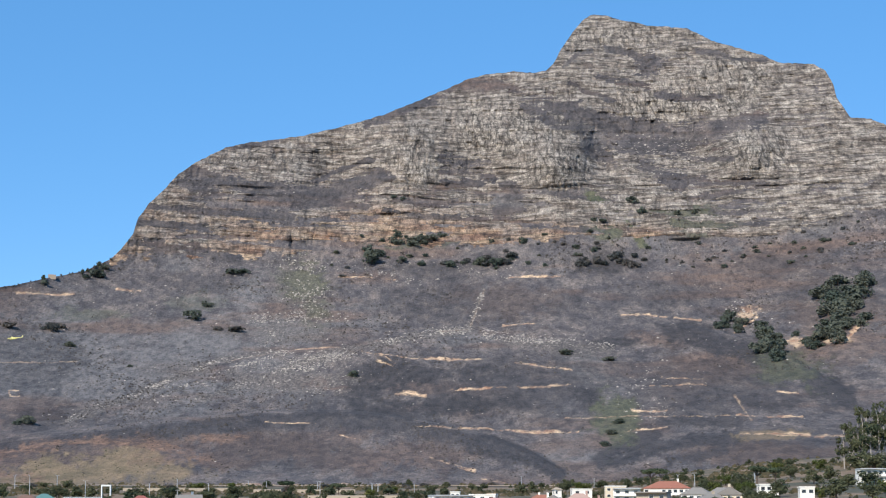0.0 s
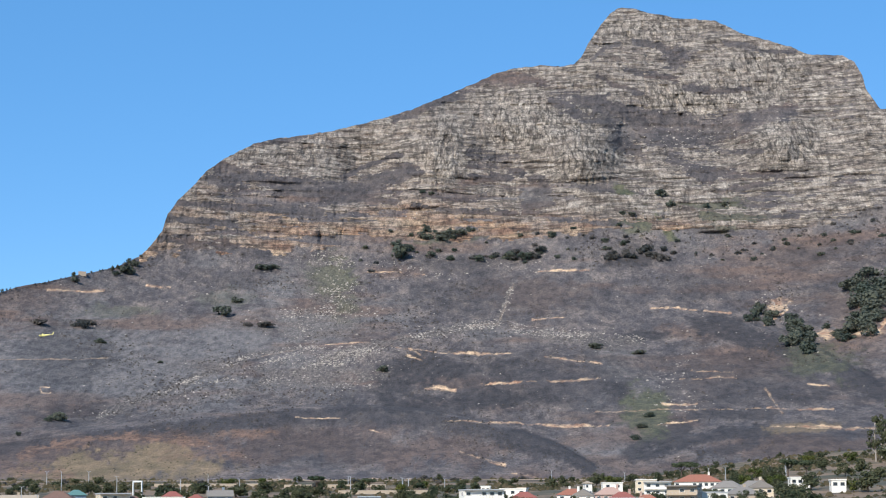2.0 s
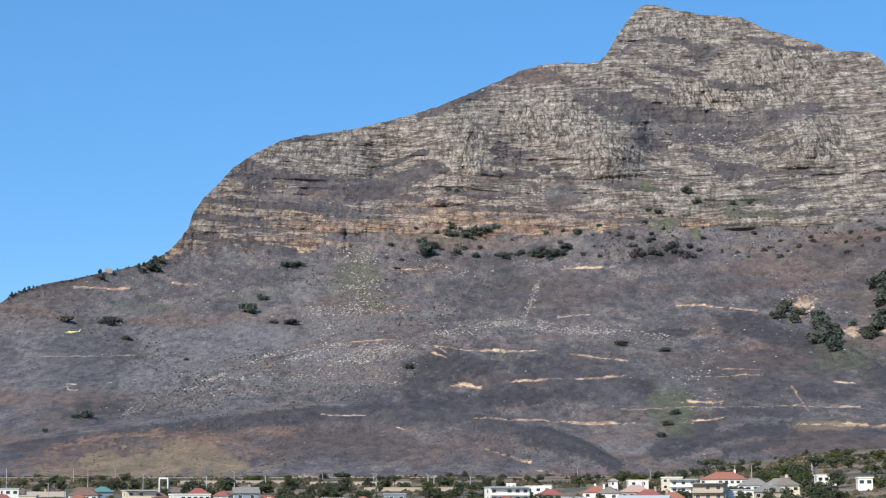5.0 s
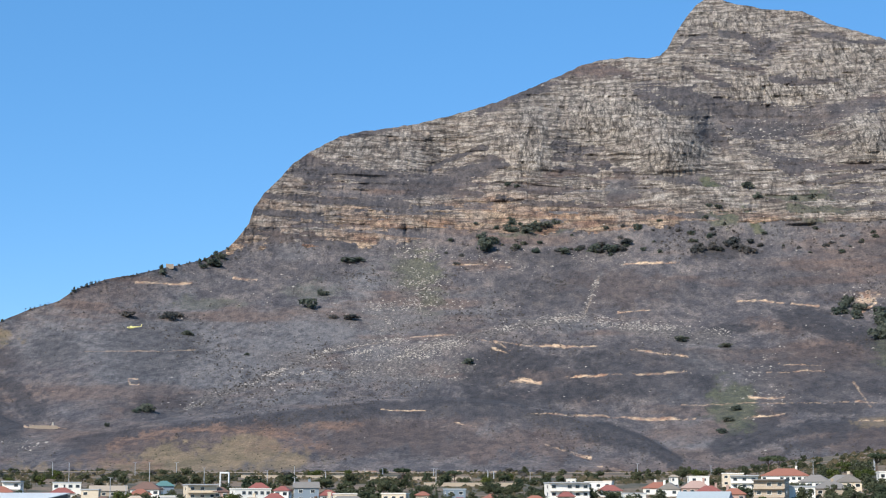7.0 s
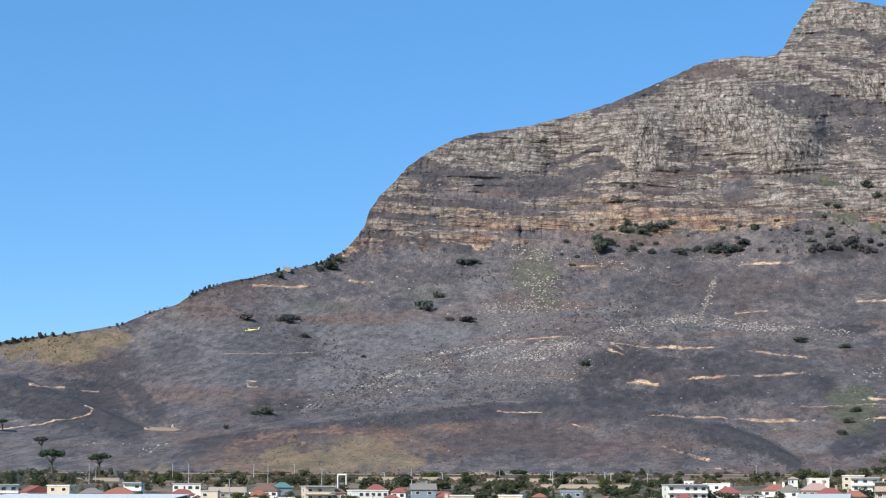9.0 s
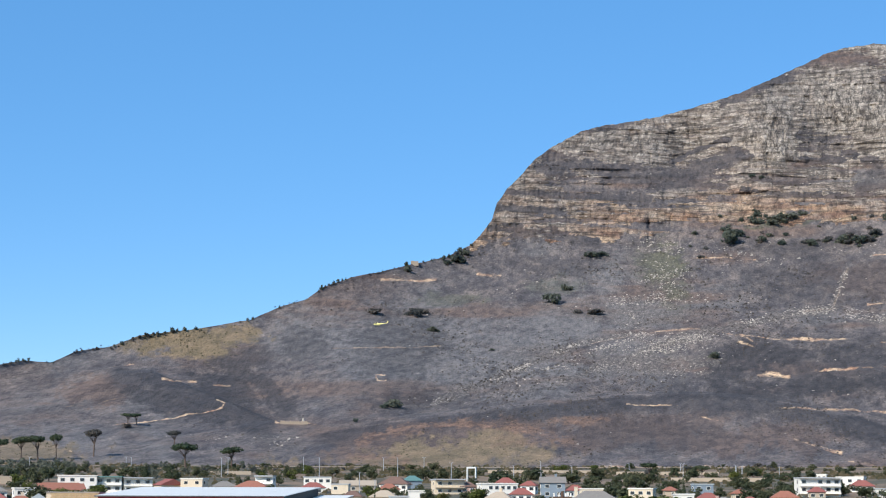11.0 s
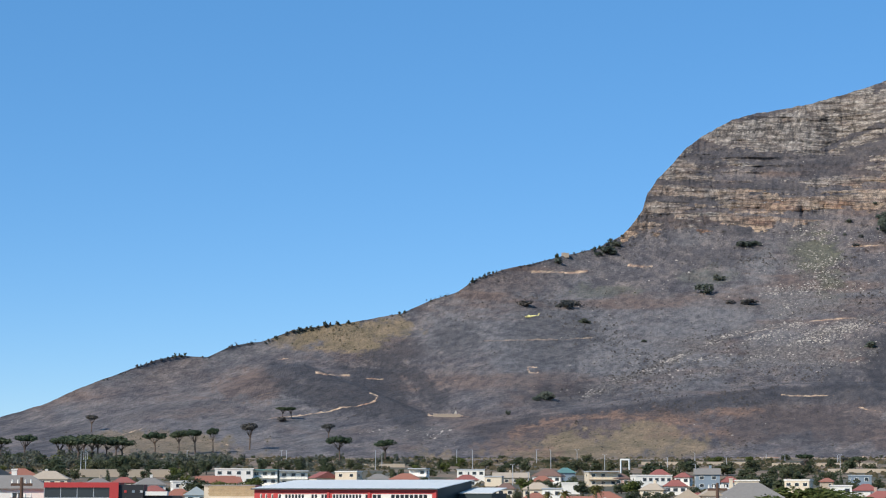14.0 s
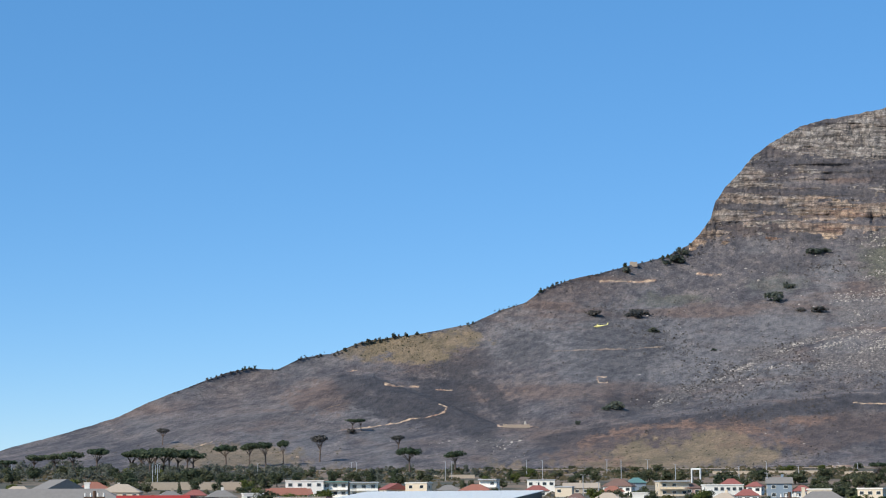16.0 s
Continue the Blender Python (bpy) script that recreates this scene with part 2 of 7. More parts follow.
class Land:
    """The mountain as a sheet over bearing and height angle, with its range at every place."""

    def __init__(self):
        cols = np.concatenate([np.linspace(-44, -31.2, 60, endpoint=False), np.linspace(-31.2, 14, 1400, endpoint=False), np.linspace(14, 24, 50)])
        rows = np.concatenate([np.linspace(0, 1, 620), ])
        self.az, v = np.meshgrid(cols, rows)
        az = self.az
        jag = 0.035 * fbm(az * 6.0, az * 0, 5, 5, 0.6) * smooth(-10.2, -9.0, az) + 0.02 * fbm(az * 3.0, az * 0, 6, 4) * smooth(-9, -10, az)
        self.crest = along(crest_line, az) + jag + 0.06 * smooth(-4.5, -2.5, az) * smooth(3.4, 2.0, az)
        self.low = np.degrees(np.arctan((town_slope(az) * (TOWN_R - 400) - EYE - 3.0) / TOWN_R))
        self.crest = np.maximum(self.crest, self.low + 0.02)
        self.el = self.low + v * (self.crest - self.low)
        el = self.el
        flat = np.concatenate([np.full(60, SPUR[0][1]), along(SPUR + FOOT, cols), np.full(60, FOOT[-1][1])])
        for _ in range(2):
            flat = np.convolve(flat, np.ones(61) / 61, mode="same")
        flat = np.broadcast_to(flat[60:-60], az.shape)
        foot = np.where(az < -10.3, np.maximum(flat, self.low + 0.1), np.minimum(flat, self.crest))
        reach = np.convolve(np.concatenate([np.full(60, 1400.0), along(FAR, cols), np.full(60, 2700.0)]), np.ones(61) / 61, mode="same")[60:-60]
        rb = np.broadcast_to(reach, az.shape)
        u = np.clip((el - self.low) / np.maximum(foot - self.low, 0.05), 0, 1)
        r = TOWN_R + (rb - TOWN_R) * (1 - (1 - u) ** 1.25)
        above = np.maximum(el - foot, 0)
        r = r + 85 * above
        self.above = above
        near_foot = np.where(az < -9.93, -9.0, el - foot)
        x = np.radians(az) * 2800
        z = r * np.tan(np.radians(el)) + EYE
        # large forms of the cliffs
        cliffs = smooth(0.0, 0.35, above)
        big = 0.0
        for at, ra, re, push in FEATURES["push"]:
            big = big + push * spot(az, el, at, ra, re)
        big = big + 34 * fbm((x + 0.4 * z) / 230, z / 260, 11, 3) * cliffs
        # beds: hard bands stand proud, soft ones make ledges with burnt scrub
        zb = z + 16 * fbm(x / 420, z / 300, 21, 3) + 0.035 * x + 3 * fbm(x / 90, z / 60, 23, 3)
        upper = smooth(2.0, 3.5, above)
        massive = 0.0
        for at, ra, re, much in FEATURES["massive"]:
            massive = np.maximum(massive, much * spot(az, el, at, ra, re))
        massive = smooth(0.2, 0.75, massive + 0.3 * fbm(x / 60, z / 40, 27, 3))
        self.massive = massive * cliffs
        soft1 = fbm(x / 300, zb / 18, 31, 3, 0.6)
        soft2 = fbm(x / 70, zb / 6.5, 33, 3, 0.6)
        soft_bed = soft1 * 0.75 + soft2 * 0.55
        beds = (8 * soft1 + 4.6 * soft2) * (1 - 0.4 * upper) * (1 - 0.55 * massive)
        broken = fbm(x / 40, z / 16, 35, 4, 0.6)
        # upright joints, each bed split in its own way
        bed1, bed2 = np.floor(zb / 24 + 0.5 * fbm(x / 150, zb / 80, 37, 2)), np.floor(zb / 9 + 0.5 * fbm(x / 60, zb / 40, 38, 2))
        cleft = np.abs(fbm(x / 30, bed1 * 7.0, 41, 2, 0.6))
        fine = np.abs(fbm(x / 11, bed2 * 5.0, 43, 2, 0.6))
        pillars = 5 * fbm(x / 17, bed1 * 3.3 + zb / 70, 45, 3, 0.6) + 0.8 * fbm(x / 7, bed2 * 2.1 + zb / 30, 47, 2)
        joints = 4.5 * smooth(0.12, 0.0, cleft) + 2.2 * smooth(0.16, 0.0, fine) + pillars
        # the slopes below: spurs and gullies running down
        xr, zr = 0.77 * x + 0.64 * z, 0.77 * z - 0.64 * x
        down = 15 * fbm(xr / 170 + 0.4 * fbm(x / 200, z / 120, 51, 2), zr / 170, 53, 3) + 7 * fbm(xr / 44, zr / 44, 55, 4, 0.55) + 1.0 * fbm(xr / 9, zr / 9, 57, 2)
        down = down * (0.45 + 0.55 * smooth(-16, -8, az))
        lower = smooth(0.0, 0.6, el - self.low) * (1 - cliffs) * smooth(0.02, 0.5, self.crest - el)
        top = smooth(0.0, 0.25, self.crest - el) * 0.7 + 0.3
        self.r = r + big + cliffs * top * (beds + joints * (0.65 + 0.2 * upper + 0.35 * massive) + 5 * broken) + lower * down
        for line, width, back in FEATURES["step"]:
            inside = smooth(line[0][0] - 0.8, line[0][0] + 1.4, az) * smooth(line[-1][0] + 0.8, line[-1][0] - 1.4, az)
            over = el - along(line, az)
            self.r = self.r + inside * back * (smooth(-0.02, width, over) * smooth(1.9, 0.25, over) - 0.45 * smooth(-1.0, -0.02, over) * smooth(1.9, 0.0, over))
        self.x, self.y = self.r * np.sin(np.radians(az)), self.r * np.cos(np.radians(az))
        self.z = EYE + self.r * np.tan(np.radians(el))
        self.cols = cols
        # how steep it is
        dz = np.gradient(self.z, axis=0)
        dr = np.gradient(self.r, axis=0)
        self.steep = dz / np.maximum(np.hypot(dz, dr), 1e-6)
        soft = self.steep.copy()
        for k in (1, 2, 3):
            soft += np.roll(self.steep, k, 0) + np.roll(self.steep, -k, 0)
        soft /= 7
        n1 = fbm(x / 70, z / 45, 63, 5, 0.6) * 1.5
        n2 = fbm(x / 16, z / 9, 65, 4, 0.62) * 1.5
        n3 = fbm(x / 5.0, z / 3.0, 67, 3, 0.65) * 1.5
        x4, z4 = x / 230, z / 90
        scrubby = smooth(0.05, 0.32, soft_bed + 0.3 * n2 + 0.3 * fbm(x4, z4, 69, 3))
        self.rock = smooth(-0.12, 0.16, near_foot - 0.10 + 0.3 * n1 + 0.16 * n2) * (1 - (0.8 - 0.35 * smooth(1.0, 2.6, above)) * scrubby * (1 - 0.7 * massive)) - 0.12 * smooth(0.08, 0.0, cleft)
        for at, ra, re, much in FEATURES["scrub"]:
            self.rock = self.rock - (0.8 if much > 0 else 1.5) * much * spot(az, el, at, ra, re) * np.clip(0.8 + 0.7 * n1 + 0.5 * n2, 0, 1.4)
        self.rock = np.clip(self.rock, 0, 1)
        self.rusty = np.clip(smooth(2.8, 0.1, above) * (0.75 + 0.9 * n1) + 0.25 * n2 + 0.6 * spot(az, el, (-3.81, 8.17), 0.6, 0.4), 0, 1) * smooth(3.0, -4.0, az - 9 * smooth(1.0, 0.2, above))
        self.mask = {}
        for name in ("ledge", "bare", "grass", "brown", "green", "char_shade", "ash_smoke", "scree", "rim"):
            m = np.zeros(az.shape)
            for how, where, *size in FEATURES[name]:
                if how == "patch":
                    lo, hi = where[0] - 2 * size[0], where[0] + 2 * size[0]
                else:
                    lo, hi = min(p[0] for p in where) - 0.6, max(p[0] for p in where) + 0.6
                c = slice(int(np.searchsorted(cols, lo)), int(np.searchsorted(cols, hi)))
                a, e, k1, k2, k3 = az[:, c], el[:, c], n1[:, c], n2[:, c], n3[:, c]
                if how == "under":
                    deep, much = size
                    below = along(where, a) + 0.03 * k2 - e
                    one = much * smooth(0, 0.05, below) * smooth(deep, 0.4 * deep, below + 0.12 * k1) * smooth(where[0][0] - 0.3, where[0][0] + 0.3, a) * smooth(where[-1][0] + 0.3, where[-1][0] - 0.3, a)
                elif how == "patch":
                    ra, re, much = size
                    d = np.sqrt(((a - where[0]) / ra) ** 2 + ((e - where[1]) / re) ** 2) + 0.5 * k1 + 0.5 * k2 + 0.3 * k3 + (0.7 * soft_bed[:, c] if name == "ledge" else 0.0)
                    one = much * smooth(1.25, 0.55, d)
                else:
                    width, much = size
                    d = line_distance(a, e + 0.02 * k1 + 0.02 * k2, where) / width + 0.55 * k2 + 0.45 * k3 + 0.6 * k1
                    if name == "ledge":
                        d = d + 1.3 * soft_bed[:, c] + 0.2 * k2
                    elif name == "bare":
                        d = 1.9 * line_distance(a, e + 0.06 * k1 + 0.025 * k2, where) / width + 0.7 * k2 + 0.6 * k3 + 1.1 * fbm(x[:, c] / 45, z[:, c] / 60, 79, 3) + 0.35
                    one = much * smooth(1.25, 0.45, d)
                m[:, c] = np.maximum(m[:, c], one)
            self.mask[name] = np.clip(m, 0, 1)
        ledge = self.mask.pop("ledge")
        outcrop = smooth(0.05, 0.4, fbm(x / 45, zb / 4.5, 75, 4, 0.6)) * smooth(-0.3, 0.3, fbm(x / 150, z / 40, 77, 2))
        self.rock = np.clip(self.rock - 1.15 * ledge * (1 - 0.75 * outcrop), 0, 1)
        self.rusty = self.rusty * (1 - ledge)
        self.mask["char_shade"] = np.maximum(self.mask["char_shade"], 0.55 * ledge)
        self.mask["brown"] = np.clip(self.mask["brown"] + smooth(0.05, 0.5, fbm(x / 220, z / 30, 71, 5, 0.62)) * 0.8, 0, 1)
        self.mask["ash_smoke"] = np.clip(self.mask["ash_smoke"] + smooth(0.1, 0.6, fbm(x / 200, z / 120, 73, 5, 0.6)) * 0.6, 0, 1)

    def build(self, mat):
        ny, nx = self.az.shape
        # the far side falls away behind the crest
        backs = []
        for d, fall in ((60, 22), (240, 140), (700, 420)):
            rr = self.r[-1] + d
            zz = np.maximum(self.z[-1] - fall, -5)
            a = np.radians(self.az[-1])
            backs.append(np.stack([rr * np.sin(a), rr * np.cos(a), zz], 1))
        co = np.stack([self.x, self.y, self.z], 2).reshape(-1, 3)
        co = np.concatenate([co, *backs])
        ny += 3
        i = np.arange((ny - 1) * (nx - 1))
        a = (i // (nx - 1)) * nx + i % (nx - 1)
        quads = np.stack([a, a + 1, a + nx + 1, a + nx], 1).astype(np.int32)
        me = bpy.data.meshes.new("mountain")
        me.vertices.add(len(co))
        me.vertices.foreach_set("co", co.astype(np.float32).ravel())
        me.loops.add(quads.size)
        me.loops.foreach_set("vertex_index", quads.ravel())
        me.polygons.add(len(quads))
        me.polygons.foreach_set("loop_start", np.arange(0, quads.size, 4, dtype=np.int32))
        me.polygons.foreach_set("use_smooth", np.ones(len(quads), dtype=bool))
        me.update()
        me.validate()
        pad = np.zeros(3 * nx)
        for name, values in (("rock", self.rock), ("rusty", self.rusty), ("massive", self.massive), *self.mask.items()):
            at = me.attributes.new(name, "FLOAT", "POINT")
            at.data.foreach_set("value", np.concatenate([values.ravel(), pad]).astype(np.float32))
        me.materials.append(mat)
        ob = new("mountain", me)
        return tagged(ob, "burnt mountain slope under grey layered sandstone cliffs", "mountain", kind="structure")

    def place(self, az, el):
        """The spot on the land at a bearing and height angle, and its range."""
        i = int(np.clip(np.searchsorted(self.cols, az), 1, len(self.cols) - 2))
        j = int(np.clip(np.searchsorted(self.el[:, i], el), 1, self.el.shape[0] - 2))
        return Vector((self.x[j, i], self.y[j, i], self.z[j, i]))


FEATURES = {k: [] for k in ("push", "step", "scrub", "stones", "massive", "ledge", "bare", "grass", "brown", "green", "char_shade", "ash_smoke", "scree", "rim")}


# what shapes and covers the land, by bearing and angle of height in degrees from the lookout
def push(at, ra, re, metres):
    """The face stands back (+) or forward (-) round a centre."""
    FEATURES["push"].append((at, ra, re, metres))


def step(width, back, *points):
    """The crest of a nearer hill, behind which the land lies further back."""
    FEATURES["step"].append((points, width, back))


def scrub(at, ra, re, much):
    """Burnt scrub among the cliffs, or bare rock where it is negative."""
    FEATURES["scrub"].append((at, ra, re, much))


def buttress(at, ra, re, much):
    """Thick-bedded stone split by upright joints."""
    FEATURES["massive"].append((at, ra, re, much))


def patch(kind, at, ra, re, much):
    FEATURES[kind].append(("patch", at, ra, re, much))


def under(kind, deep, much, *points):
    """A cover that hangs below a line."""
    FEATURES[kind].append(("under", points, deep, much))


def band(kind, width, much, *points):
    """A cover along a line."""
    FEATURES[kind].append(("band", points, width, much))


def stones(at, ra, re, much):
    FEATURES["stones"].append((at, ra, re, much))


def stone_line(width, *points):
    FEATURES["stones"].append((points, width))


push((6.43, 10.95), 2.2, 0.9, 14)
push((5.72, 8.65), 0.9, 1.2, 14)
push((4.04, 11.02), 0.9, 1, -22)
push((9.29, 10.91), 1, 0.8, -30)
push((11.78, 10.99), 0.7, 0.9, -20)
push((-1.1, 11.55), 1, 1.2, -22)
push((-3.15, 10.36), 1, 0.9, 30)
push((1.81, 9.7), 0.6, 0.8, 20)
push((3.01, 10.53), 0.6, 0.8, -30)
push((5.95, 13.0), 0.9, 0.6, 10)
push((-4.83, 7.99), 0.5, 0.4, -10)
push((-4.56, 8.13), 0.05, 0.3, 12)
push((7.31, 8.19), 0.5, 0.06, 16)
push((-1.61, 9.01), 0.4, 0.06, 10)
push((6.24, 9.81), 0.5, 0.05, 10)
push((-3.81, 8.13), 0.45, 0.35, 8)
push((4.96, 2.29), 0.9, 1.2, 26)
push((5.49, 4.29), 0.8, 1, 20)
push((11.9, 3.72), 1.2, 1.6, 34)
push((9.18, 5.92), 0.8, 0.9, 24)
push((0.78, 4.31), 2.2, 1, -26)
push((8.16, 4.93), 1.3, 1, -22)
push((-6.47, 5.45), 1.5, 0.8, 18)
push((-2.77, 4.98), 1.3, 0.7, -18)
push((-4.14, 6.99), 0.7, 0.8, 14)
push((-16.05, 3.17), 1.1, 0.8, 22)
push((-19.76, 3.19), 2.4, 0.9, -24)
step(0.1, 110, (-11.99, 2.41), (-8.25, 2.82), (-6.1, 3.07), (-3.77, 3.16), (-1.41, 3), (1.11, 2.47), (2.95, 1.8), (3.62, 1.33))
step(0.08, 90, (-24.92, 2.19), (-22.44, 2.77), (-20.43, 3.66), (-19.42, 3.72), (-17.74, 3.1), (-16.56, 2.59), (-15.72, 2.25))
step(0.06, 30, (-19.75, 1.52), (-17.74, 1.98), (-15.72, 2.3), (-14.38, 2.21))
step(0.1, 50, (4.95, 1.63), (6.12, 2.12), (7.78, 2.44), (10.24, 2.34), (11.86, 2.41))
step(0.1, 60, (6.68, 5.7), (8.34, 5.43), (10.3, 4.65), (11.9, 3.72))
step(0.12, 25, (-9.41, 3.23), (-6.46, 4.37), (-4.46, 5), (-2.44, 5.23), (0.78, 5.74))
scrub((1.99, 11.8), 1.7, 0.55, -0.35)
scrub((9.12, 10.78), 1, 0.45, -0.4)
scrub((11.94, 10.85), 0.9, 0.45, -0.4)
scrub((3.18, 10.36), 0.8, 0.4, -0.35)
scrub((7.13, 12.14), 1.2, 0.2, -0.2)
scrub((-6.18, 8.31), 1.5, 0.2, -0.25)
scrub((6.26, 11.24), 2.1, 0.5, 0.85)
scrub((4.74, 11.94), 1, 0.2, 0.8)
scrub((8.46, 11.52), 0.8, 0.25, 0.7)
scrub((6.92, 9.97), 0.9, 0.35, 0.5)
scrub((-5.19, 9.75), 1.7, 0.22, 0.75)
scrub((-7.39, 9.96), 0.8, 0.2, 0.7)
scrub((-2.46, 9.86), 0.8, 0.18, 0.5)
scrub((0.62, 10.51), 0.9, 0.09, 0.75)
scrub((0.62, 9.96), 0.9, 0.1, 0.7)
scrub((1.81, 9.53), 0.4, 0.3, 0.7)
scrub((1.31, 12.89), 0.9, 0.14, 0.9)
scrub((6.3, 13.49), 0.4, 0.2, 0.6)
scrub((5.89, 8.9), 0.8, 0.3, 0.7)
scrub((-0.41, 8.44), 1.2, 0.2, 0.7)
scrub((12.05, 8.83), 1.2, 0.25, 0.6)
scrub((7.91, 9.03), 0.8, 0.3, 0.5)
scrub((10.18, 13.2), 0.7, 0.1, 0.5)
scrub((11.14, 11.51), 0.5, 0.2, 0.5)
band("bare", 0.055, 1, (5.34, 5.97), (6.01, 6.01), (6.68, 5.95))
band("bare", 0.045, 1, (6.93, 5.9), (7.68, 5.81))
band("bare", 0.045, 1, (1.8, 5.74), (2.9, 5.78))
band("bare", 0.04, 1, (-2.43, 4.93), (-1.42, 4.78), (-0.41, 4.73), (0.78, 4.7))
band("bare", 0.055, 1, (2.13, 4.59), (2.97, 4.51), (3.89, 4.35))
band("bare", 0.06, 1, (6.15, 3.92), (6.98, 3.93), (7.81, 3.9))
band("bare", 0.045, 1, (6.49, 4.15), (7.73, 4.07))
band("bare", 0.06, 1, (9.87, 3.72), (10.47, 3.63))
band("bare", 0.055, 1, (5.64, 3.14), (6.64, 3.15))
band("bare", 0.1, 1, (-1.16, 3.76), (-0.54, 3.67))
band("bare", 0.06, 1, (0.27, 3.81), (1.45, 3.84))
band("bare", 0.08, 1, (8.77, 2.44), (10.24, 2.46), (10.89, 2.39))
band("bare", 0.05, 1, (5.46, 2.51), (6.63, 2.67))
band("bare", 0.085, 1, (-0.07, 1.68), (0.94, 1.43))
band("bare", 0.07, 1, (1.11, 1.17), (1.77, 1.02))
band("bare", 0.035, 1, (1.45, 2.63), (2.96, 2.55), (4.04, 2.53))
band("bare", 0.03, 1, (-0.74, 2.77), (1.28, 2.68))
band("bare", 0.07, 1, (-1.96, 4.64), (-1.5, 4.48))
band("bare", 0.07, 1, (-12.6, 6.49), (-10.97, 6.55))
band("bare", 0.08, 1, (-9.69, 6.67), (-9.03, 6.67))
band("bare", 0.05, 1, (1.26, 6.8), (1.03, 6.24), (0.81, 5.69))
band("bare", 0.04, 1, (0.78, 5.62), (-0.07, 5.49))
band("bare", 0.05, 1, (-3.13, 7.2), (-1.43, 7.09))
band("bare", 0.05, 1, (1.97, 7.14), (3.67, 7.16))
band("bare", 0.03, 1, (-6.3, 4.65), (-4.62, 4.97), (-3.11, 5.03))
band("bare", 0.036, 1, (-20.45, 2.12), (-18.71, 2.35), (-17.79, 2.52), (-17.29, 2.66), (-17.22, 2.8), (-17.44, 2.89))
band("bare", 0.04, 1, (-14.94, 3.31), (-14.18, 3.48))
band("bare", 0.035, 1, (-12.75, 3.67), (-12.46, 3.69), (-12.44, 3.55), (-12.7, 3.5), (-12.75, 3.67))
band("bare", 0.04, 1, (-19.06, 3.52), (-18.05, 3.44))
band("bare", 0.05, 1, (-20.48, 3.87), (-19.9, 3.95))
band("bare", 0.05, 1, (-17.55, 3.36), (-17.04, 3.3))
band("bare", 0.05, 1, (-15.69, 2.25), (-14.51, 2.22))
band("bare", 0.04, 1, (-24.79, 1.57), (-24.15, 1.78))
band("bare", 0.05, 1, (-21.68, 1.38), (-21.35, 1.22))
band("bare", 0.03, 0.4, (-14.02, 4.49), (-10.81, 4.53))
band("bare", 0.1, 1, (-21.42, 0.77), (-20.43, 0.84))
band("bare", 0.06, 1, (10.87, 1.6), (11.68, 1.73))
band("bare", 0.03, 1, (-5.27, 2.82), (-3.76, 2.79))
band("bare", 0.05, 1, (-3.09, 2.46), (-2.42, 2.33))
band("bare", 0.08, 1, (8.67, 5.43), (9.34, 5.91))
band("bare", 0.07, 1, (9.98, 5.16), (10.97, 5.22))
band("bare", 0.07, 1, (11.94, 5.2), (12.61, 5.85))
band("bare", 0.06, 1, (-13.5, 1.01), (-12.66, 0.97))
band("bare", 0.035, 1, (-8.05, 0.96), (-1.41, 1))
band("bare", 0.025, 0.6, (3.63, 2.96), (10.26, 3))
patch("grass", (-9.38, 1.61), 1.9, 0.45, 1)
patch("grass", (-10.99, 1.34), 2.3, 0.33, 1)
patch("grass", (-8.06, 1.32), 1.1, 0.3, 0.9)
patch("grass", (-18.07, 4.73), 1.5, 0.42, 1)
patch("grass", (-17.22, 4.89), 1.3, 0.35, 1)
patch("grass", (-18.91, 4.66), 1.3, 0.3, 1)
patch("grass", (-19.59, 4.53), 1, 0.35, 0.7)
patch("grass", (-22.99, 1.37), 2, 0.3, 0.8)
patch("grass", (-24.79, 1.44), 1.6, 0.25, 0.6)
patch("grass", (-11.63, 1.11), 3, 0.25, 0.9)
patch("grass", (-7.23, 0.86), 4, 0.12, 0.7)
patch("grass", (-23.25, 0.86), 3, 0.3, 0.6)
patch("grass", (9.75, 2.43), 1, 0.15, 0.7)
patch("brown", (-23.27, 2.86), 3.4, 0.9, 0.25)
patch("brown", (-17.73, 4.19), 2, 0.4, 0.5)
patch("brown", (-9.23, 2.2), 2.5, 0.24, 1)
patch("brown", (-12.61, 1.72), 1.3, 0.3, 1)
patch("brown", (-13.55, 1.18), 1.3, 0.22, 0.8)
patch("brown", (-6.58, 1.7), 1, 0.3, 0.9)
patch("brown", (-3.76, 2.29), 3, 0.35, 0.6)
patch("brown", (-13.5, 1.34), 1.2, 0.3, 0.9)
patch("brown", (7.83, 4.6), 1.2, 0.4, 0.5)
patch("brown", (11.94, 5.2), 1.6, 0.8, 0.6)
patch("brown", (-2.28, 7.17), 1.2, 0.2, 0.7)
patch("brown", (9.42, 1.94), 2.4, 0.4, 0.5)
patch("brown", (-13.66, 6.18), 1.6, 0.5, 0.5)
patch("green", (-4.22, 6.99), 0.75, 0.5, 0.75)
patch("green", (5.05, 2.96), 0.6, 0.8, 0.8)
patch("green", (5.21, 8.66), 0.7, 0.35, 0.7)
patch("green", (-1.09, 8.27), 1.1, 0.22, 0.7)
patch("green", (10.29, 4.41), 0.9, 0.5, 0.6)
patch("green", (-7.49, 6.28), 1, 0.3, 0.3)
patch("green", (-10.3, 5.96), 1, 0.2, 0.4)
patch("green", (7.9, 8.61), 1, 0.3, 0.5)
under("char_shade", 0.75, 0.75, (-14.52, 1.98), (-11.99, 2.33), (-8.25, 2.77), (-6.1, 3.03), (-3.77, 3.15), (-1.41, 2.98), (0.77, 2.55))
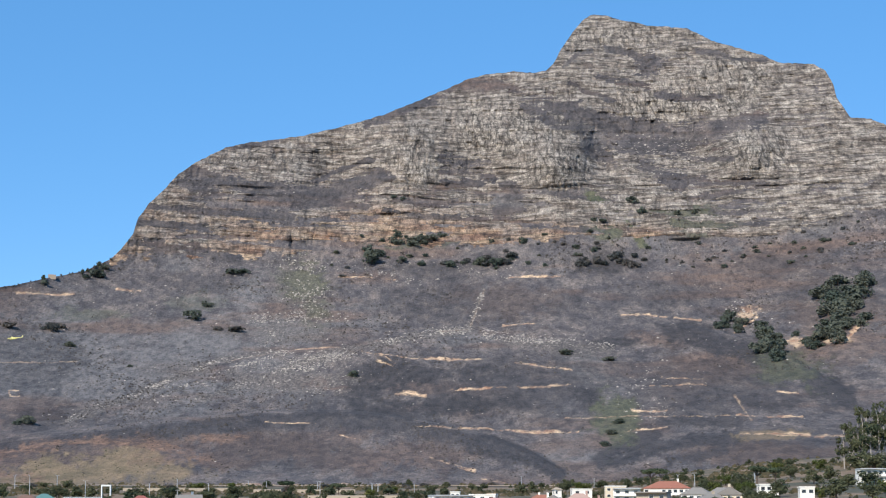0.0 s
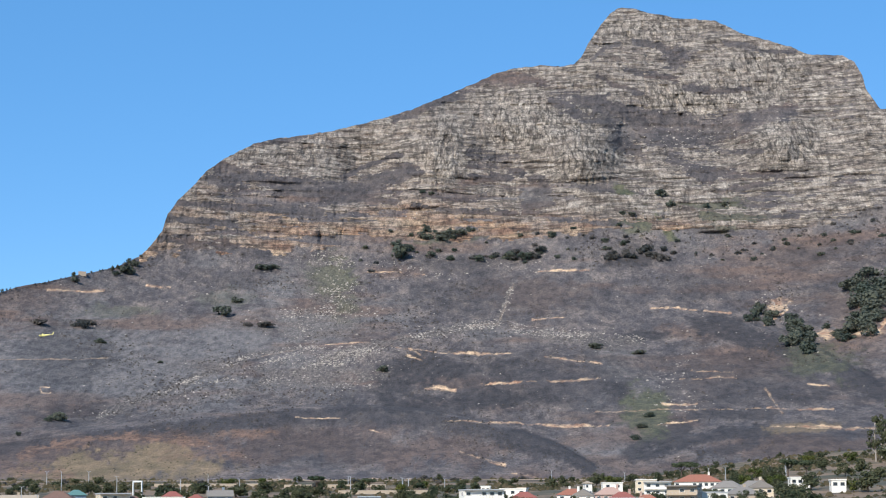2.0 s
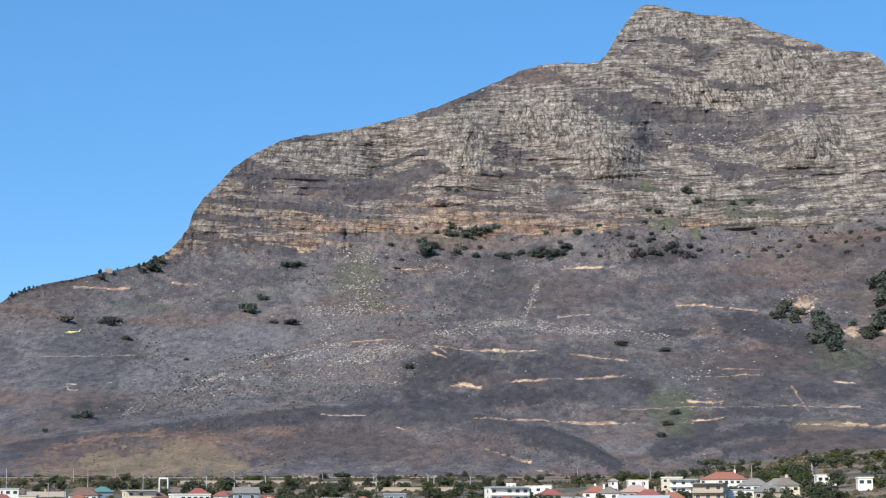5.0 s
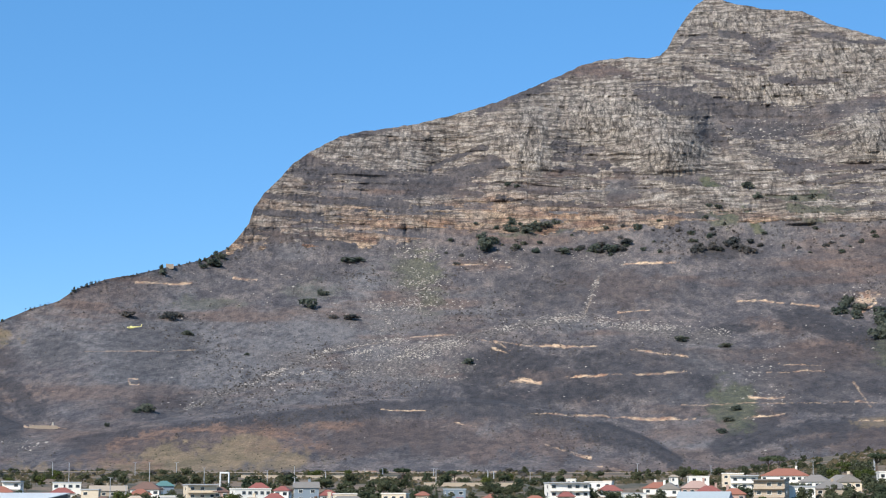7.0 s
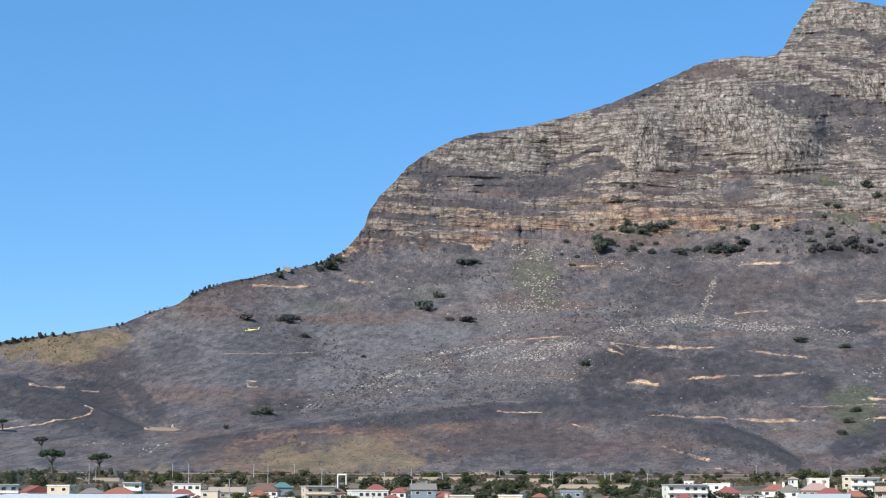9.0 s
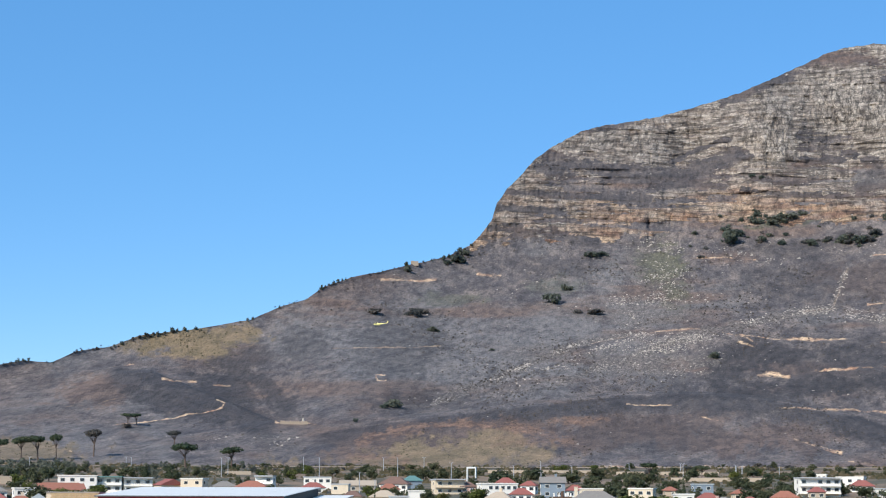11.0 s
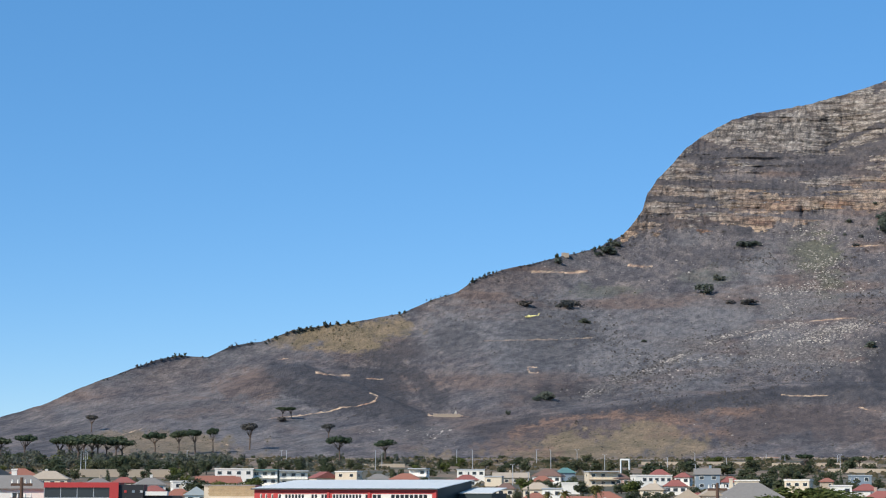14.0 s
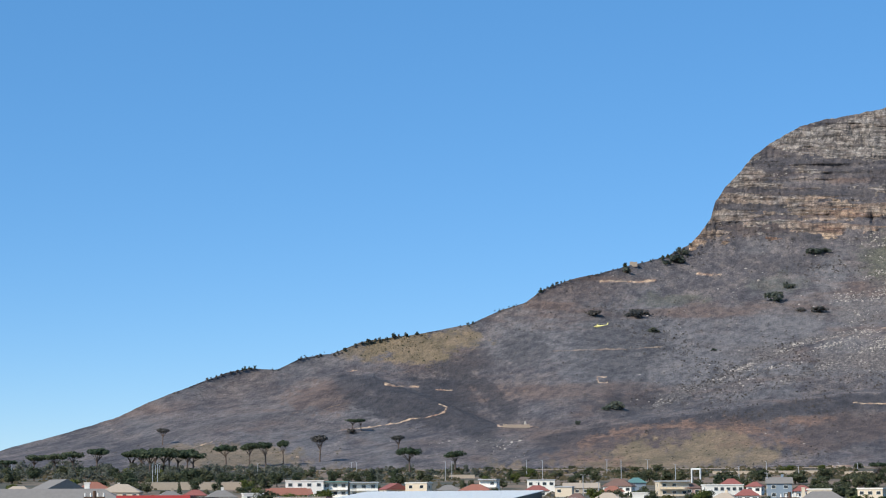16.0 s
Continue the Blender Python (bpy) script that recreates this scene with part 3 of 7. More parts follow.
# right-facing side of the hill: its shade is painted in dark
under("char_shade", 0.5, 1, (0.77, 2.53), (1.45, 2.5), (2.45, 2.13), (3.62, 1.43))
under("char_shade", 0.9, 0.85, (-20.6, 3.83), (-19.42, 3.78), (-17.74, 3.15), (-16.56, 2.59), (-15.72, 2.25))
under("char_shade", 1.1, 0.5, (-3.11, 4.64), (-1.42, 4.48), (1.11, 4.31), (3.64, 3.63))
under("char_shade", 0.3, 0.7, (5.12, 1.96), (6.12, 2.2), (7.79, 2.48), (8.93, 2.35))
under("char_shade", 0.3, 0.4, (-27.05, 1.7), (-23.44, 2.61), (-21.77, 2.77), (-19.76, 3.19))
patch("char_shade", (-1.08, 4.17), 2, 0.5, 1)
# shading of the right-hand valley, painted as a dark streak
band("char_shade", 0.33, 1, (6.68, 5.53), (8.66, 4.93), (10.29, 4.41), (11.74, 3.64))
patch("char_shade", (-1.41, 3.13), 2.5, 0.3, 0.94)
patch("char_shade", (-4.76, 1.96), 3.2, 0.5, 0.5)
patch("char_shade", (7.64, 3.44), 1.8, 0.45, 0.6)
band("char_shade", 0.2, 1, (4.95, 1.71), (6.95, 2.2), (8.61, 2.36))
patch("char_shade", (-17.06, 3.18), 1.2, 0.55, 0.85)
patch("char_shade", (-16.38, 4.18), 0.7, 0.4, 0.8)
patch("char_shade", (-14.86, 4.51), 1, 0.6, 0.6)
patch("char_shade", (-12.05, 4.54), 1.4, 0.8, 0.5)
patch("char_shade", (-11.68, 2.91), 1.6, 0.3, 0.6)
patch("char_shade", (-0.41, 7.34), 1.8, 0.3, 0.5)
patch("char_shade", (2.81, 6.32), 2, 0.4, 0.4)
patch("char_shade", (-7.34, 6.95), 1.6, 0.3, 0.4)
patch("char_shade", (10.03, 7.23), 1.5, 0.6, 0.5)
patch("ash_smoke", (-7.28, 3.78), 2.6, 0.45, 0.8)
patch("ash_smoke", (-3.12, 5.98), 1.6, 0.5, 0.5)
patch("ash_smoke", (-21.1, 2.77), 2.2, 0.3, 0.5)
patch("ash_smoke", (-14.35, 4.67), 2.4, 0.9, 0.7)
patch("ash_smoke", (-11.17, 4.13), 2.2, 0.9, 0.7)
patch("ash_smoke", (-13.66, 5.84), 2.2, 0.4, 0.5)
patch("ash_smoke", (-10.42, 4.4), 1.3, 0.9, 0.8)
patch("ash_smoke", (-4.46, 5.64), 0.8, 0.7, 0.8)
patch("ash_smoke", (-5.12, 4.13), 1.8, 0.7, 0.7)
patch("ash_smoke", (3.79, 1.96), 0.8, 0.6, 0.7)
patch("ash_smoke", (4.48, 4.46), 0.9, 0.5, 0.6)
patch("ash_smoke", (-20.43, 2.86), 1.6, 0.4, 0.6)
patch("ash_smoke", (1.12, 5.32), 1.4, 0.2, 0.6)
# thick-bedded buttresses
buttress((1.8, 11.64), 2.19, 0.84, 1)
buttress((3.4, 10.52), 1.01, 0.67, 1)
buttress((9.32, 10.84), 1.18, 0.93, 1)
buttress((7.04, 12.33), 2.87, 0.84, 0.8)
buttress((5.24, 14.13), 1.85, 0.67, 0.7)
buttress((-0.94, 11.25), 1.01, 1.01, 0.8)
buttress((-5.74, 10.63), 1.85, 0.27, 0.6)
buttress((-0.6, 10.16), 0.84, 0.51, 0.6)
buttress((8.72, 13.08), 1.52, 0.67, 0.8)
push((2.14, 11.38), 2.02, 1.01, -55)
push((4.75, 10.74), 0.51, 0.84, 45)
push((6.52, 11.27), 1.85, 0.76, 25)
push((9.15, 10.85), 1.01, 0.84, -50)
push((7.66, 10.57), 0.51, 0.67, 35)
push((-0.94, 10.84), 1.18, 1.18, -30)
push((0.93, 10.31), 0.67, 1.01, 22)
push((-3.17, 10.0), 1.01, 0.84, 25)
push((3.48, 10.36), 0.67, 0.67, -30)
# scrub-covered ledges between the cliff bands
band("ledge", 0.169, 1, (-1.45, 12.26), (-0.42, 12.62), (0.61, 12.93), (1.3, 12.97), (2.32, 12.67), (2.83, 12.46))
band("ledge", 0.219, 1, (3.26, 12.4), (3.86, 12.08), (4.36, 11.82), (5.27, 11.59), (6.47, 11.46), (7.47, 11.32), (8.27, 11.46), (8.96, 11.66), (9.65, 11.73))
patch("ledge", (6.52, 11.11), 1.6, 0.44, 1)
band("ledge", 0.169, 1, (4.45, 10.92), (4.83, 10.71), (5.25, 10.51))
band("ledge", 0.219, 1, (6.05, 10.49), (6.66, 10.11), (7.23, 9.84))
band("ledge", 0.118, 1, (7.24, 9.96), (8.47, 9.87), (9.6, 9.88))
band("ledge", 0.101, 1, (7.42, 9.39), (8.63, 9.6), (9.71, 9.76))
band("ledge", 0.135, 1, (-0.02, 10.69), (0.77, 10.62), (1.41, 10.64))
band("ledge", 0.118, 1, (-0.02, 10.32), (0.76, 10.3), (1.51, 10.19))
band("ledge", 0.118, 1, (0.08, 9.9), (1.1, 9.98))
patch("ledge", (2.01, 9.41), 0.44, 0.47, 1)
patch("ledge", (6.28, 13.38), 0.44, 0.27, 1)
band("ledge", 0.101, 1, (5.01, 13.89), (5.73, 13.76), (6.15, 13.52))
band("ledge", 0.084, 1, (3.7, 13.43), (4.13, 13.78), (4.55, 13.84))
band("ledge", 0.118, 1, (2.49, 12.21), (3.08, 11.87), (3.67, 11.6), (4.26, 11.51))
band("ledge", 0.101, 1, (7.01, 10.93), (7.66, 10.57), (8.65, 10.62))
band("ledge", 0.219, 1, (-7.61, 10.17), (-6.76, 10.03), (-5.97, 9.9), (-5.39, 9.62), (-4.06, 9.54), (-3.29, 9.63), (-2.33, 10.02), (-1.75, 10.2))
patch("ledge", (-5.48, 9.71), 0.76, 0.3, 1)
band("ledge", 0.152, 1, (-7.88, 9.88), (-7.27, 9.72), (-6.74, 9.53))
band("ledge", 0.101, 1, (-9.03, 9.21), (-7.13, 9.05), (-5.39, 8.97))
band("ledge", 0.135, 1, (-5.88, 9.06), (-5.22, 8.95), (-4.62, 8.87))
band("ledge", 0.084, 1, (-9.12, 8.69), (-8.11, 8.62), (-7.12, 8.53))
band("ledge", 0.118, 1, (-9.28, 8.08), (-8.44, 8.01), (-7.49, 7.9), (-6.14, 7.63))
band("ledge", 0.101, 1, (-6.46, 10.94), (-5.74, 11.08), (-5.02, 11.19))
band("ledge", 0.118, 1, (-2.31, 11.72), (-1.11, 12.18), (0.18, 12.63))
band("ledge", 0.084, 1, (-4.54, 9.24), (-3.34, 9.33), (-2.31, 9.24))
band("ledge", 0.084, 1, (-3.85, 10), (-3.17, 10.34), (-2.14, 10.64))
band("ledge", 0.084, 1, (-1.46, 9.49), (-0.44, 9.32), (0.42, 9.39))
band("ledge", 0.084, 1, (-1.8, 9.16), (-0.44, 8.95), (1.26, 8.88))
band("ledge", 0.084, 1, (2.44, 8.7), (3.96, 8.59), (5.29, 8.48))
band("ledge", 0.101, 1, (7.63, 9.09), (8.61, 8.97), (9.69, 9.07))
band("ledge", 0.084, 1, (6.96, 8.69), (8.27, 8.62), (9.68, 8.64))
band("ledge", 0.084, 1, (3.3, 9.64), (4.31, 9.55), (5.14, 9.4))
band("ledge", 0.084, 1, (4.71, 13.07), (5.38, 12.92), (6.22, 12.77))
band("ledge", 0.084, 1, (6.55, 12.51), (7.38, 12.32), (8.37, 12.41))
band("ledge", 0.067, 1, (3.86, 12.96), (4.53, 12.58), (5.2, 12.39))
band("ledge", 0.084, 1, (7.75, 13.78), (8.73, 13.54), (9.72, 13.44))
# green seams in the wet clefts
patch("green", (-4.15, 6.9), 0.65, 0.65, 1)
patch("green", (-3.8, 6.1), 0.5, 0.35, 0.6)
band("green", 0.152, 0.9, (4.43, 9.63), (5.22, 9.12), (5.81, 8.5), (6, 8.1))
patch("green", (6.97, 9.02), 1.35, 0.34, 0.6)
# charred hollows, tracks, scree and grass, with smoke and shade painted in
patch("brown", (-5.4, 2.1), 2.6, 0.4, 0.9)
patch("brown", (-2.2, 1.75), 2.0, 0.4, 0.8)
patch("rim", (-6.9, 2.35), 0.8, 0.14, 0.7)
patch("rim", (-12.9, 1.2), 1.0, 0.2, 0.7)
patch("rim", (-8.4, 1.75), 1.3, 0.2, 0.5)
# ash, and smoke before the slope, painted as wide pale patches
patch("ash_smoke", (-11.06, 4.56), 4.38, 1.52, 0.75)
patch("ash_smoke", (-7.23, 5.43), 2.02, 1.01, 0.8)
patch("ash_smoke", (-5.63, 6.11), 0.76, 1.1, 1)
patch("ash_smoke", (-9.05, 3.57), 2.53, 0.67, 0.7)
patch("ash_smoke", (-10.13, 4.36), 2.53, 1.18, 0.8)
patch("char_shade", (7.81, 3.94), 3.88, 1.01, 0.6)
patch("char_shade", (10.24, 2.1), 2.7, 0.67, 0.5)
patch("char_shade", (1.62, 3.64), 4.38, 1.01, 0.68)
patch("char_shade", (11.17, 6.54), 2.02, 1.18, 0.4)
patch("char_shade", (6.69, 6.62), 2.36, 0.51, 0.35)
# painted shade again: the right-facing hillside, then the valley streak
band("char_shade", 0.27, 1, (0.86, 2.22), (1.78, 2), (2.62, 1.7), (3.37, 1.3))
band("char_shade", 0.304, 1, (7.19, 5.53), (8.78, 4.94), (10.26, 4.36), (11.9, 3.59))
band("char_shade", 0.185, 0.9, (8.63, 3.46), (9.45, 3.29), (10.27, 3.32))
band("char_shade", 0.185, 0.9, (6.47, 2.82), (7.63, 2.88), (8.73, 2.77))
band("char_shade", 0.169, 0.9, (6.7, 1.67), (7.44, 1.82), (8.25, 1.98))
band("char_shade", 0.253, 0.9, (4.62, 1.71), (5.29, 2.09), (6.2, 2.45))
patch("char_shade", (-0.74, 4.31), 2.36, 0.34, 1)
patch("char_shade", (0.27, 3.34), 3.54, 0.4, 1)
patch("char_shade", (4.31, 3.54), 0.54, 0.34, 1)
patch("char_shade", (5.0, 5.13), 1.01, 0.24, 1)
patch("char_shade", (3.82, 5.01), 0.47, 0.15, 1)
patch("char_shade", (-2.09, 3.8), 1.18, 0.44, 1)
patch("char_shade", (0.61, 6.25), 2.53, 0.67, 0.45)
patch("char_shade", (5.02, 7.48), 0.76, 0.37, 0.9)
patch("char_shade", (1.46, 7.68), 0.51, 0.2, 0.8)
band("char_shade", 0.438, 0.9, (-17.3, 4.14), (-16.37, 3.59), (-15.36, 2.84))
band("char_shade", 0.371, 0.9, (-19.89, 3.11), (-18.88, 2.82), (-17.54, 2.58), (-16.19, 2.37))
band("char_shade", 0.169, 0.9, (-18.22, 3.66), (-16.88, 3.5))
band("bare", 0.037, 0.25, (-21.79, 2.64), (-20.88, 2.77), (-19.89, 3.01))
band("bare", 0.042, 0.7, (-19.06, 3.57), (-18.56, 3.47), (-18.05, 3.46))
band("rim", 0.17, 0.85, (-13.23, 1.71), (-12.16, 2.01), (-11.01, 2.23), (-9.22, 2.3), (-8.3, 2.1), (-7.62, 1.9), (-6.93, 1.77))
band("bare", 0.067, 0.8, (9.84, 2.43), (10.89, 2.37), (11.86, 2.4))
band("bare", 0.051, 0.9, (8.62, 3.02), (9.6, 2.98), (10.58, 2.95))
band("bare", 0.084, 0.7, (-1.42, 3.72), (-0.74, 3.69))
band("bare", 0.051, 0.7, (-2.43, 4.94), (-1.76, 4.78), (-1.42, 4.56))
band("bare", 0.059, 0.8, (-0.74, 4.76), (0.27, 4.71), (1.28, 4.71))
band("bare", 0.051, 0.7, (0.27, 3.81), (1.28, 3.84), (2.63, 3.9), (3.81, 3.97))
band("bare", 0.042, 0.7, (-0.82, 2.77), (0.77, 2.68), (1.95, 2.63), (3.79, 2.56))
band("bare", 0.076, 1, (-0.4, 1.8), (0.27, 1.55), (0.94, 1.37))
band("bare", 0.067, 0.9, (1.36, 1.17), (1.94, 1))
band("bare", 0.067, 0.6, (8.63, 3.6), (9.11, 2.85))
patch("bare", (9.02, 6.05), 0.34, 0.27, 0.7)
patch("bare", (10.48, 5.15), 0.3, 0.17, 0.7)
patch("bare", (11.62, 5.21), 0.51, 0.1, 0.6)
band("bare", 0.067, 0.7, (12.03, 5.37), (12.53, 5.77))
band("grass", 0.236, 1, (-19.57, 4.45), (-18.57, 4.66), (-17.56, 4.77), (-16.52, 4.98))
patch("grass", (-18.23, 4.36), 1.18, 0.24, 1)
patch("brown", (-20.89, 3.17), 1.18, 0.47, 0.9)
patch("brown", (-1.41, 1.96), 2.53, 0.51, 0.7)
patch("brown", (1.97, 6.33), 1.52, 0.51, 0.5)
patch("brown", (6.67, 5.28), 1.18, 0.27, 0.8)
patch("brown", (8.6, 1.94), 2.02, 0.37, 0.8)
patch("brown", (11.47, 5.87), 1.35, 0.67, 0.6)
patch("brown", (9.21, 7.41), 1.85, 0.67, 0.5)
band("scree", 0.116, 0.9, (-11.03, 2.86), (-9.55, 3.4), (-8.22, 4), (-6.71, 4.64), (-4.86, 4.94))
band("scree", 0.131, 1, (-7.21, 3.5), (-5.7, 4.06), (-4.18, 4.6), (-2.66, 5.03), (-0.97, 5.36), (0.81, 5.66))
band("scree", 0.072, 0.9, (0.81, 5.69), (0.98, 6.19), (1.24, 6.78))
patch("scree", (-4.68, 4.07), 1.85, 0.44, 0.9)
patch("scree", (-4.53, 6.79), 0.93, 1.01, 0.5)
band("scree", 0.189, 0.7, (1.73, 5.26), (3.57, 5.08), (5.23, 4.86))
patch("scree", (-4.86, 5.53), 1.52, 0.34, 0.6)
patch("scree", (-7.78, 4.35), 1.01, 0.2, 0.5)
patch("scree", (-15.35, 1.67), 1.01, 0.24, 0.35)
patch("scree", (4.78, 7.74), 2.02, 0.2, 0.4)
stone_line(0.07, (-11.03, 2.86), (-9.55, 3.4), (-8.22, 4.0), (-6.71, 4.64), (-4.86, 4.94))
stone_line(0.08, (-7.21, 3.5), (-5.7, 4.06), (-4.18, 4.6), (-2.66, 5.03), (-0.97, 5.36), (0.81, 5.66))
band("char_shade", 0.05, 0.5, (-13.16, 2.18), (-11.03, 2.59), (-9.54, 3.14), (-8.21, 3.71), (-7.21, 4.09))
stone_line(0.1, (-9.41, 3.26), (-7.61, 3.86), (-5.63, 4.62), (-4.46, 4.97), (-3.11, 5.06))
stone_line(0.12, (-5.78, 3.62), (-4.45, 4.21), (-3.11, 4.81), (-1.42, 5.27), (0.78, 5.66))
stones((-4.11, 4.3), 1, 0.45, 0.8)
stones((-4.3, 5.81), 0.9, 0.35, 0.6)
stones((-5.14, 5.97), 0.5, 0.7, 0.5)
stone_line(0.14, (1.29, 5.49), (2.81, 5.23), (5, 5.1))
stones((-4.14, 6.99), 0.6, 0.6, 0.8)
stone_line(0.08, (1.26, 6.8), (1.03, 6.24), (0.81, 5.69))
stones((-7.28, 3.78), 1.2, 0.3, 0.3)
stones((-15.35, 1.67), 0.5, 0.25, 0.1)
stones((-17.86, 1.79), 0.6, 0.06, 0.15)
stones((9.01, 5.92), 0.6, 0.5, 0.4)
stones((-0.92, 7.34), 2, 0.3, 0.25)
stones((6.15, 3.62), 1, 0.8, 0.15)
stones((6.76, 10.81), 1.3, 0.5, 0.35)
land = Land()
land.build(mountain_material())


def build_ground(mat):
    angles = np.radians(np.arange(0, 360, 1.5))
    radii = np.array([0, 60, 150, 250, 350, 400, 450, 520, 600, 700, 800, 900, 1000, 1100, 1200, 1285, 1300, 1330, 1700, 2600, 4900])
    verts, faces = [(0, 0, -0.0)], []
    for r in radii[1:]:
        for a in angles:
            x, y = r * math.sin(a), r * math.cos(a)
            drop = 30 * float(smooth(1300, 1330, r))
            verts.append((x, y, float(ground_z(np.array(x), np.array(y))) - drop))
    n = len(angles)
    faces += [(0, 1 + (i + 1) % n, 1 + i) for i in range(n)]
    for j in range(len(radii) - 2):
        for i in range(n):
            a, b = 1 + j * n + i, 1 + j * n + (i + 1) % n
            faces.append((a, b, b + n, a + n))
    me = bpy.data.meshes.new("ground")
    me.from_pydata(verts, [], [f[::-1] for f in faces])
    for p in me.polygons:
        p.use_smooth = True
    me.materials.append(mat)
    return tagged(new("ground", me), "dry grassy ground under the town", "ground", kind="structure")


build_ground(ground_material())


# ---- materials of the things ----
def plain(name, colour, rough=0.8, metal=0.0, vary=0.25, scale=0.7, random_part=0.0):
    m, t, b = material(name, rough, metal)
    v = stretched(t, (1, 1, 1))
    a, g = noise_node(t, v, scale, 5, 0.65), noise_node(t, v, scale * 7, 4, 0.6)
    c = mix(t, a, tuple(k * (1 - vary) for k in colour), tuple(min(1.0, k * (1 + vary)) for k in colour))
    c = mix(t, 0.3, c, ramp(t, g, [(0.3, grey(0.7)), (0.7, grey(1.2))]), "MULTIPLY")
    if random_part:
        info = t.nodes.new("ShaderNodeObjectInfo")
        c = mix(t, 1.0, c, ramp(t, info.outputs["Random"], [(0, grey(1 - random_part)), (1, grey(1 + random_part))]), "MULTIPLY")
    t.links.new(c, b.inputs["Base Color"])
    bump(t, b, g, 0.2, 0.05)
    return m


def leaf_material(name, dark, light):
    m, t, b = material(name, 0.85)
    b.inputs["Specular IOR Level"].default_value = 0.15
    g = t.nodes.new("ShaderNodeNewGeometry")
    info = t.nodes.new("ShaderNodeObjectInfo")
    c = mix(t, g.outputs["Random Per Island"], dark, light)
    c = mix(t, 1.0, c, ramp(t, info.outputs["Random"], [(0, (0.75, 0.8, 0.8)), (1, (1.3, 1.15, 1.1))]), "MULTIPLY")
    t.links.new(c, b.inputs["Base Color"])
    through_leaf = t.nodes.new("ShaderNodeBsdfTranslucent")
    t.links.new(c, through_leaf.inputs["Color"])
    both = t.nodes.new("ShaderNodeMixShader")
    both.inputs[0].default_value = 0.4
    t.links.new(b.outputs[0], both.inputs[1])
    t.links.new(through_leaf.outputs[0], both.inputs[2])
    t.links.new(both.outputs[0], t.nodes["Material Output"].inputs["Surface"])
    return m


M = {
    "white": plain("white_paint", (0.80, 0.76, 0.67), 0.75, vary=0.06),
    "cream": plain("cream_paint", (0.66, 0.55, 0.40), 0.75, vary=0.1),
    "pink": plain("pink_paint", (0.42, 0.28, 0.225), 0.8, vary=0.1),
    "tan": plain("tan_paint", (0.42, 0.34, 0.25), 0.8, vary=0.12),
    "greyblue": plain("grey_blue_paint", (0.22, 0.27, 0.31), 0.7, vary=0.1),
    "terracotta": plain("terracotta_tiles", (0.31, 0.125, 0.08), 0.85, vary=0.25, scale=1.2),
    "redtile": plain("red_tiles", (0.27, 0.09, 0.072), 0.85, vary=0.22, scale=1.2),
    "browntile": plain("brown_tiles", (0.17, 0.10, 0.075), 0.8, vary=0.25, scale=1.2),
    "greytile": plain("grey_slates", (0.22, 0.20, 0.175), 0.8, vary=0.2, scale=1.2),
    "flatgrey": plain("pale_roof_felt", (0.42, 0.43, 0.43), 0.8, vary=0.15),
    "greenroof": plain("green_roof", (0.11, 0.22, 0.20), 0.6, vary=0.15),
    "bluewhite": plain("pale_blue_roof_sheet", (0.40, 0.44, 0.44), 0.7, vary=0.1),
    "red": plain("red_wall_paint", (0.46, 0.045, 0.04), 0.55, vary=0.1),
    "cladding": plain("dark_green_cladding", (0.014, 0.03, 0.032), 0.55, vary=0.15),
    "sheet": plain("white_roof_sheet", (0.64, 0.65, 0.62), 0.75, vary=0.06),
    "trim": plain("dark_gutter", (0.05, 0.055, 0.06), 0.6),
    "stonewall": plain("sandstone_masonry", (0.50, 0.36, 0.20), 0.9, vary=0.4, scale=0.9),
    "pole": plain("galvanised_steel", (0.42, 0.43, 0.43), 0.5, 0.3, vary=0.1),
    "timber": plain("tarred_timber", (0.10, 0.055, 0.035), 0.85),
    "bark": plain("bark", (0.12, 0.085, 0.065), 0.95),
    "paleBark": plain("pale_bark", (0.34, 0.30, 0.26), 0.9),
    "yellow": plain("yellow_paint", (0.80, 0.72, 0.26), 0.4, vary=0.05),
    "black": plain("black_rubber", (0.02, 0.02, 0.022), 0.6),
    "concrete": plain("concrete", (0.40, 0.36, 0.30), 0.9, vary=0.15),
    "rockstone": plain("pale_field_stone", (0.43, 0.375, 0.31), 0.95, vary=0.6, scale=0.3),
    "ruin": plain("old_stone_wall", (0.34, 0.27, 0.20), 0.95, vary=0.3),
    # leaf colours are raised, the mountain's also greyed, to stand in for haze
    "pine": leaf_material("pine_needles", (0.055, 0.08, 0.05), (0.11, 0.14, 0.08)),
    "leaf": leaf_material("broad_leaves", (0.06, 0.078, 0.045), (0.12, 0.135, 0.075)),
    "thicket": leaf_material("mountain_thicket", (0.085, 0.105, 0.088), (0.14, 0.16, 0.12)),
    "olive": leaf_material("sunlit_leaves", (0.06, 0.085, 0.02), (0.17, 0.19, 0.06)),
    # singed grey, made paler still in place of smoke haze
    "singed": leaf_material("singed_hazy_leaves", (0.085, 0.088, 0.084), (0.155, 0.152, 0.138)),
    "palm": leaf_material("palm_fronds", (0.07, 0.08, 0.02), (0.24, 0.21, 0.075)),
    "scrub": leaf_material("town_scrub", (0.045, 0.055, 0.03), (0.15, 0.125, 0.075)),
    "shrub": leaf_material("slope_shrubs", (0.05, 0.05, 0.047), (0.10, 0.093, 0.08)),
}
glass_m, glass_t, glass_b = material("window_glass", 0.08)
glass_b.inputs["Base Color"].default_value = (0.03, 0.035, 0.04, 1)
glass_b.inputs["Specular IOR Level"].default_value = 0.6
M["glass"] = glass_m


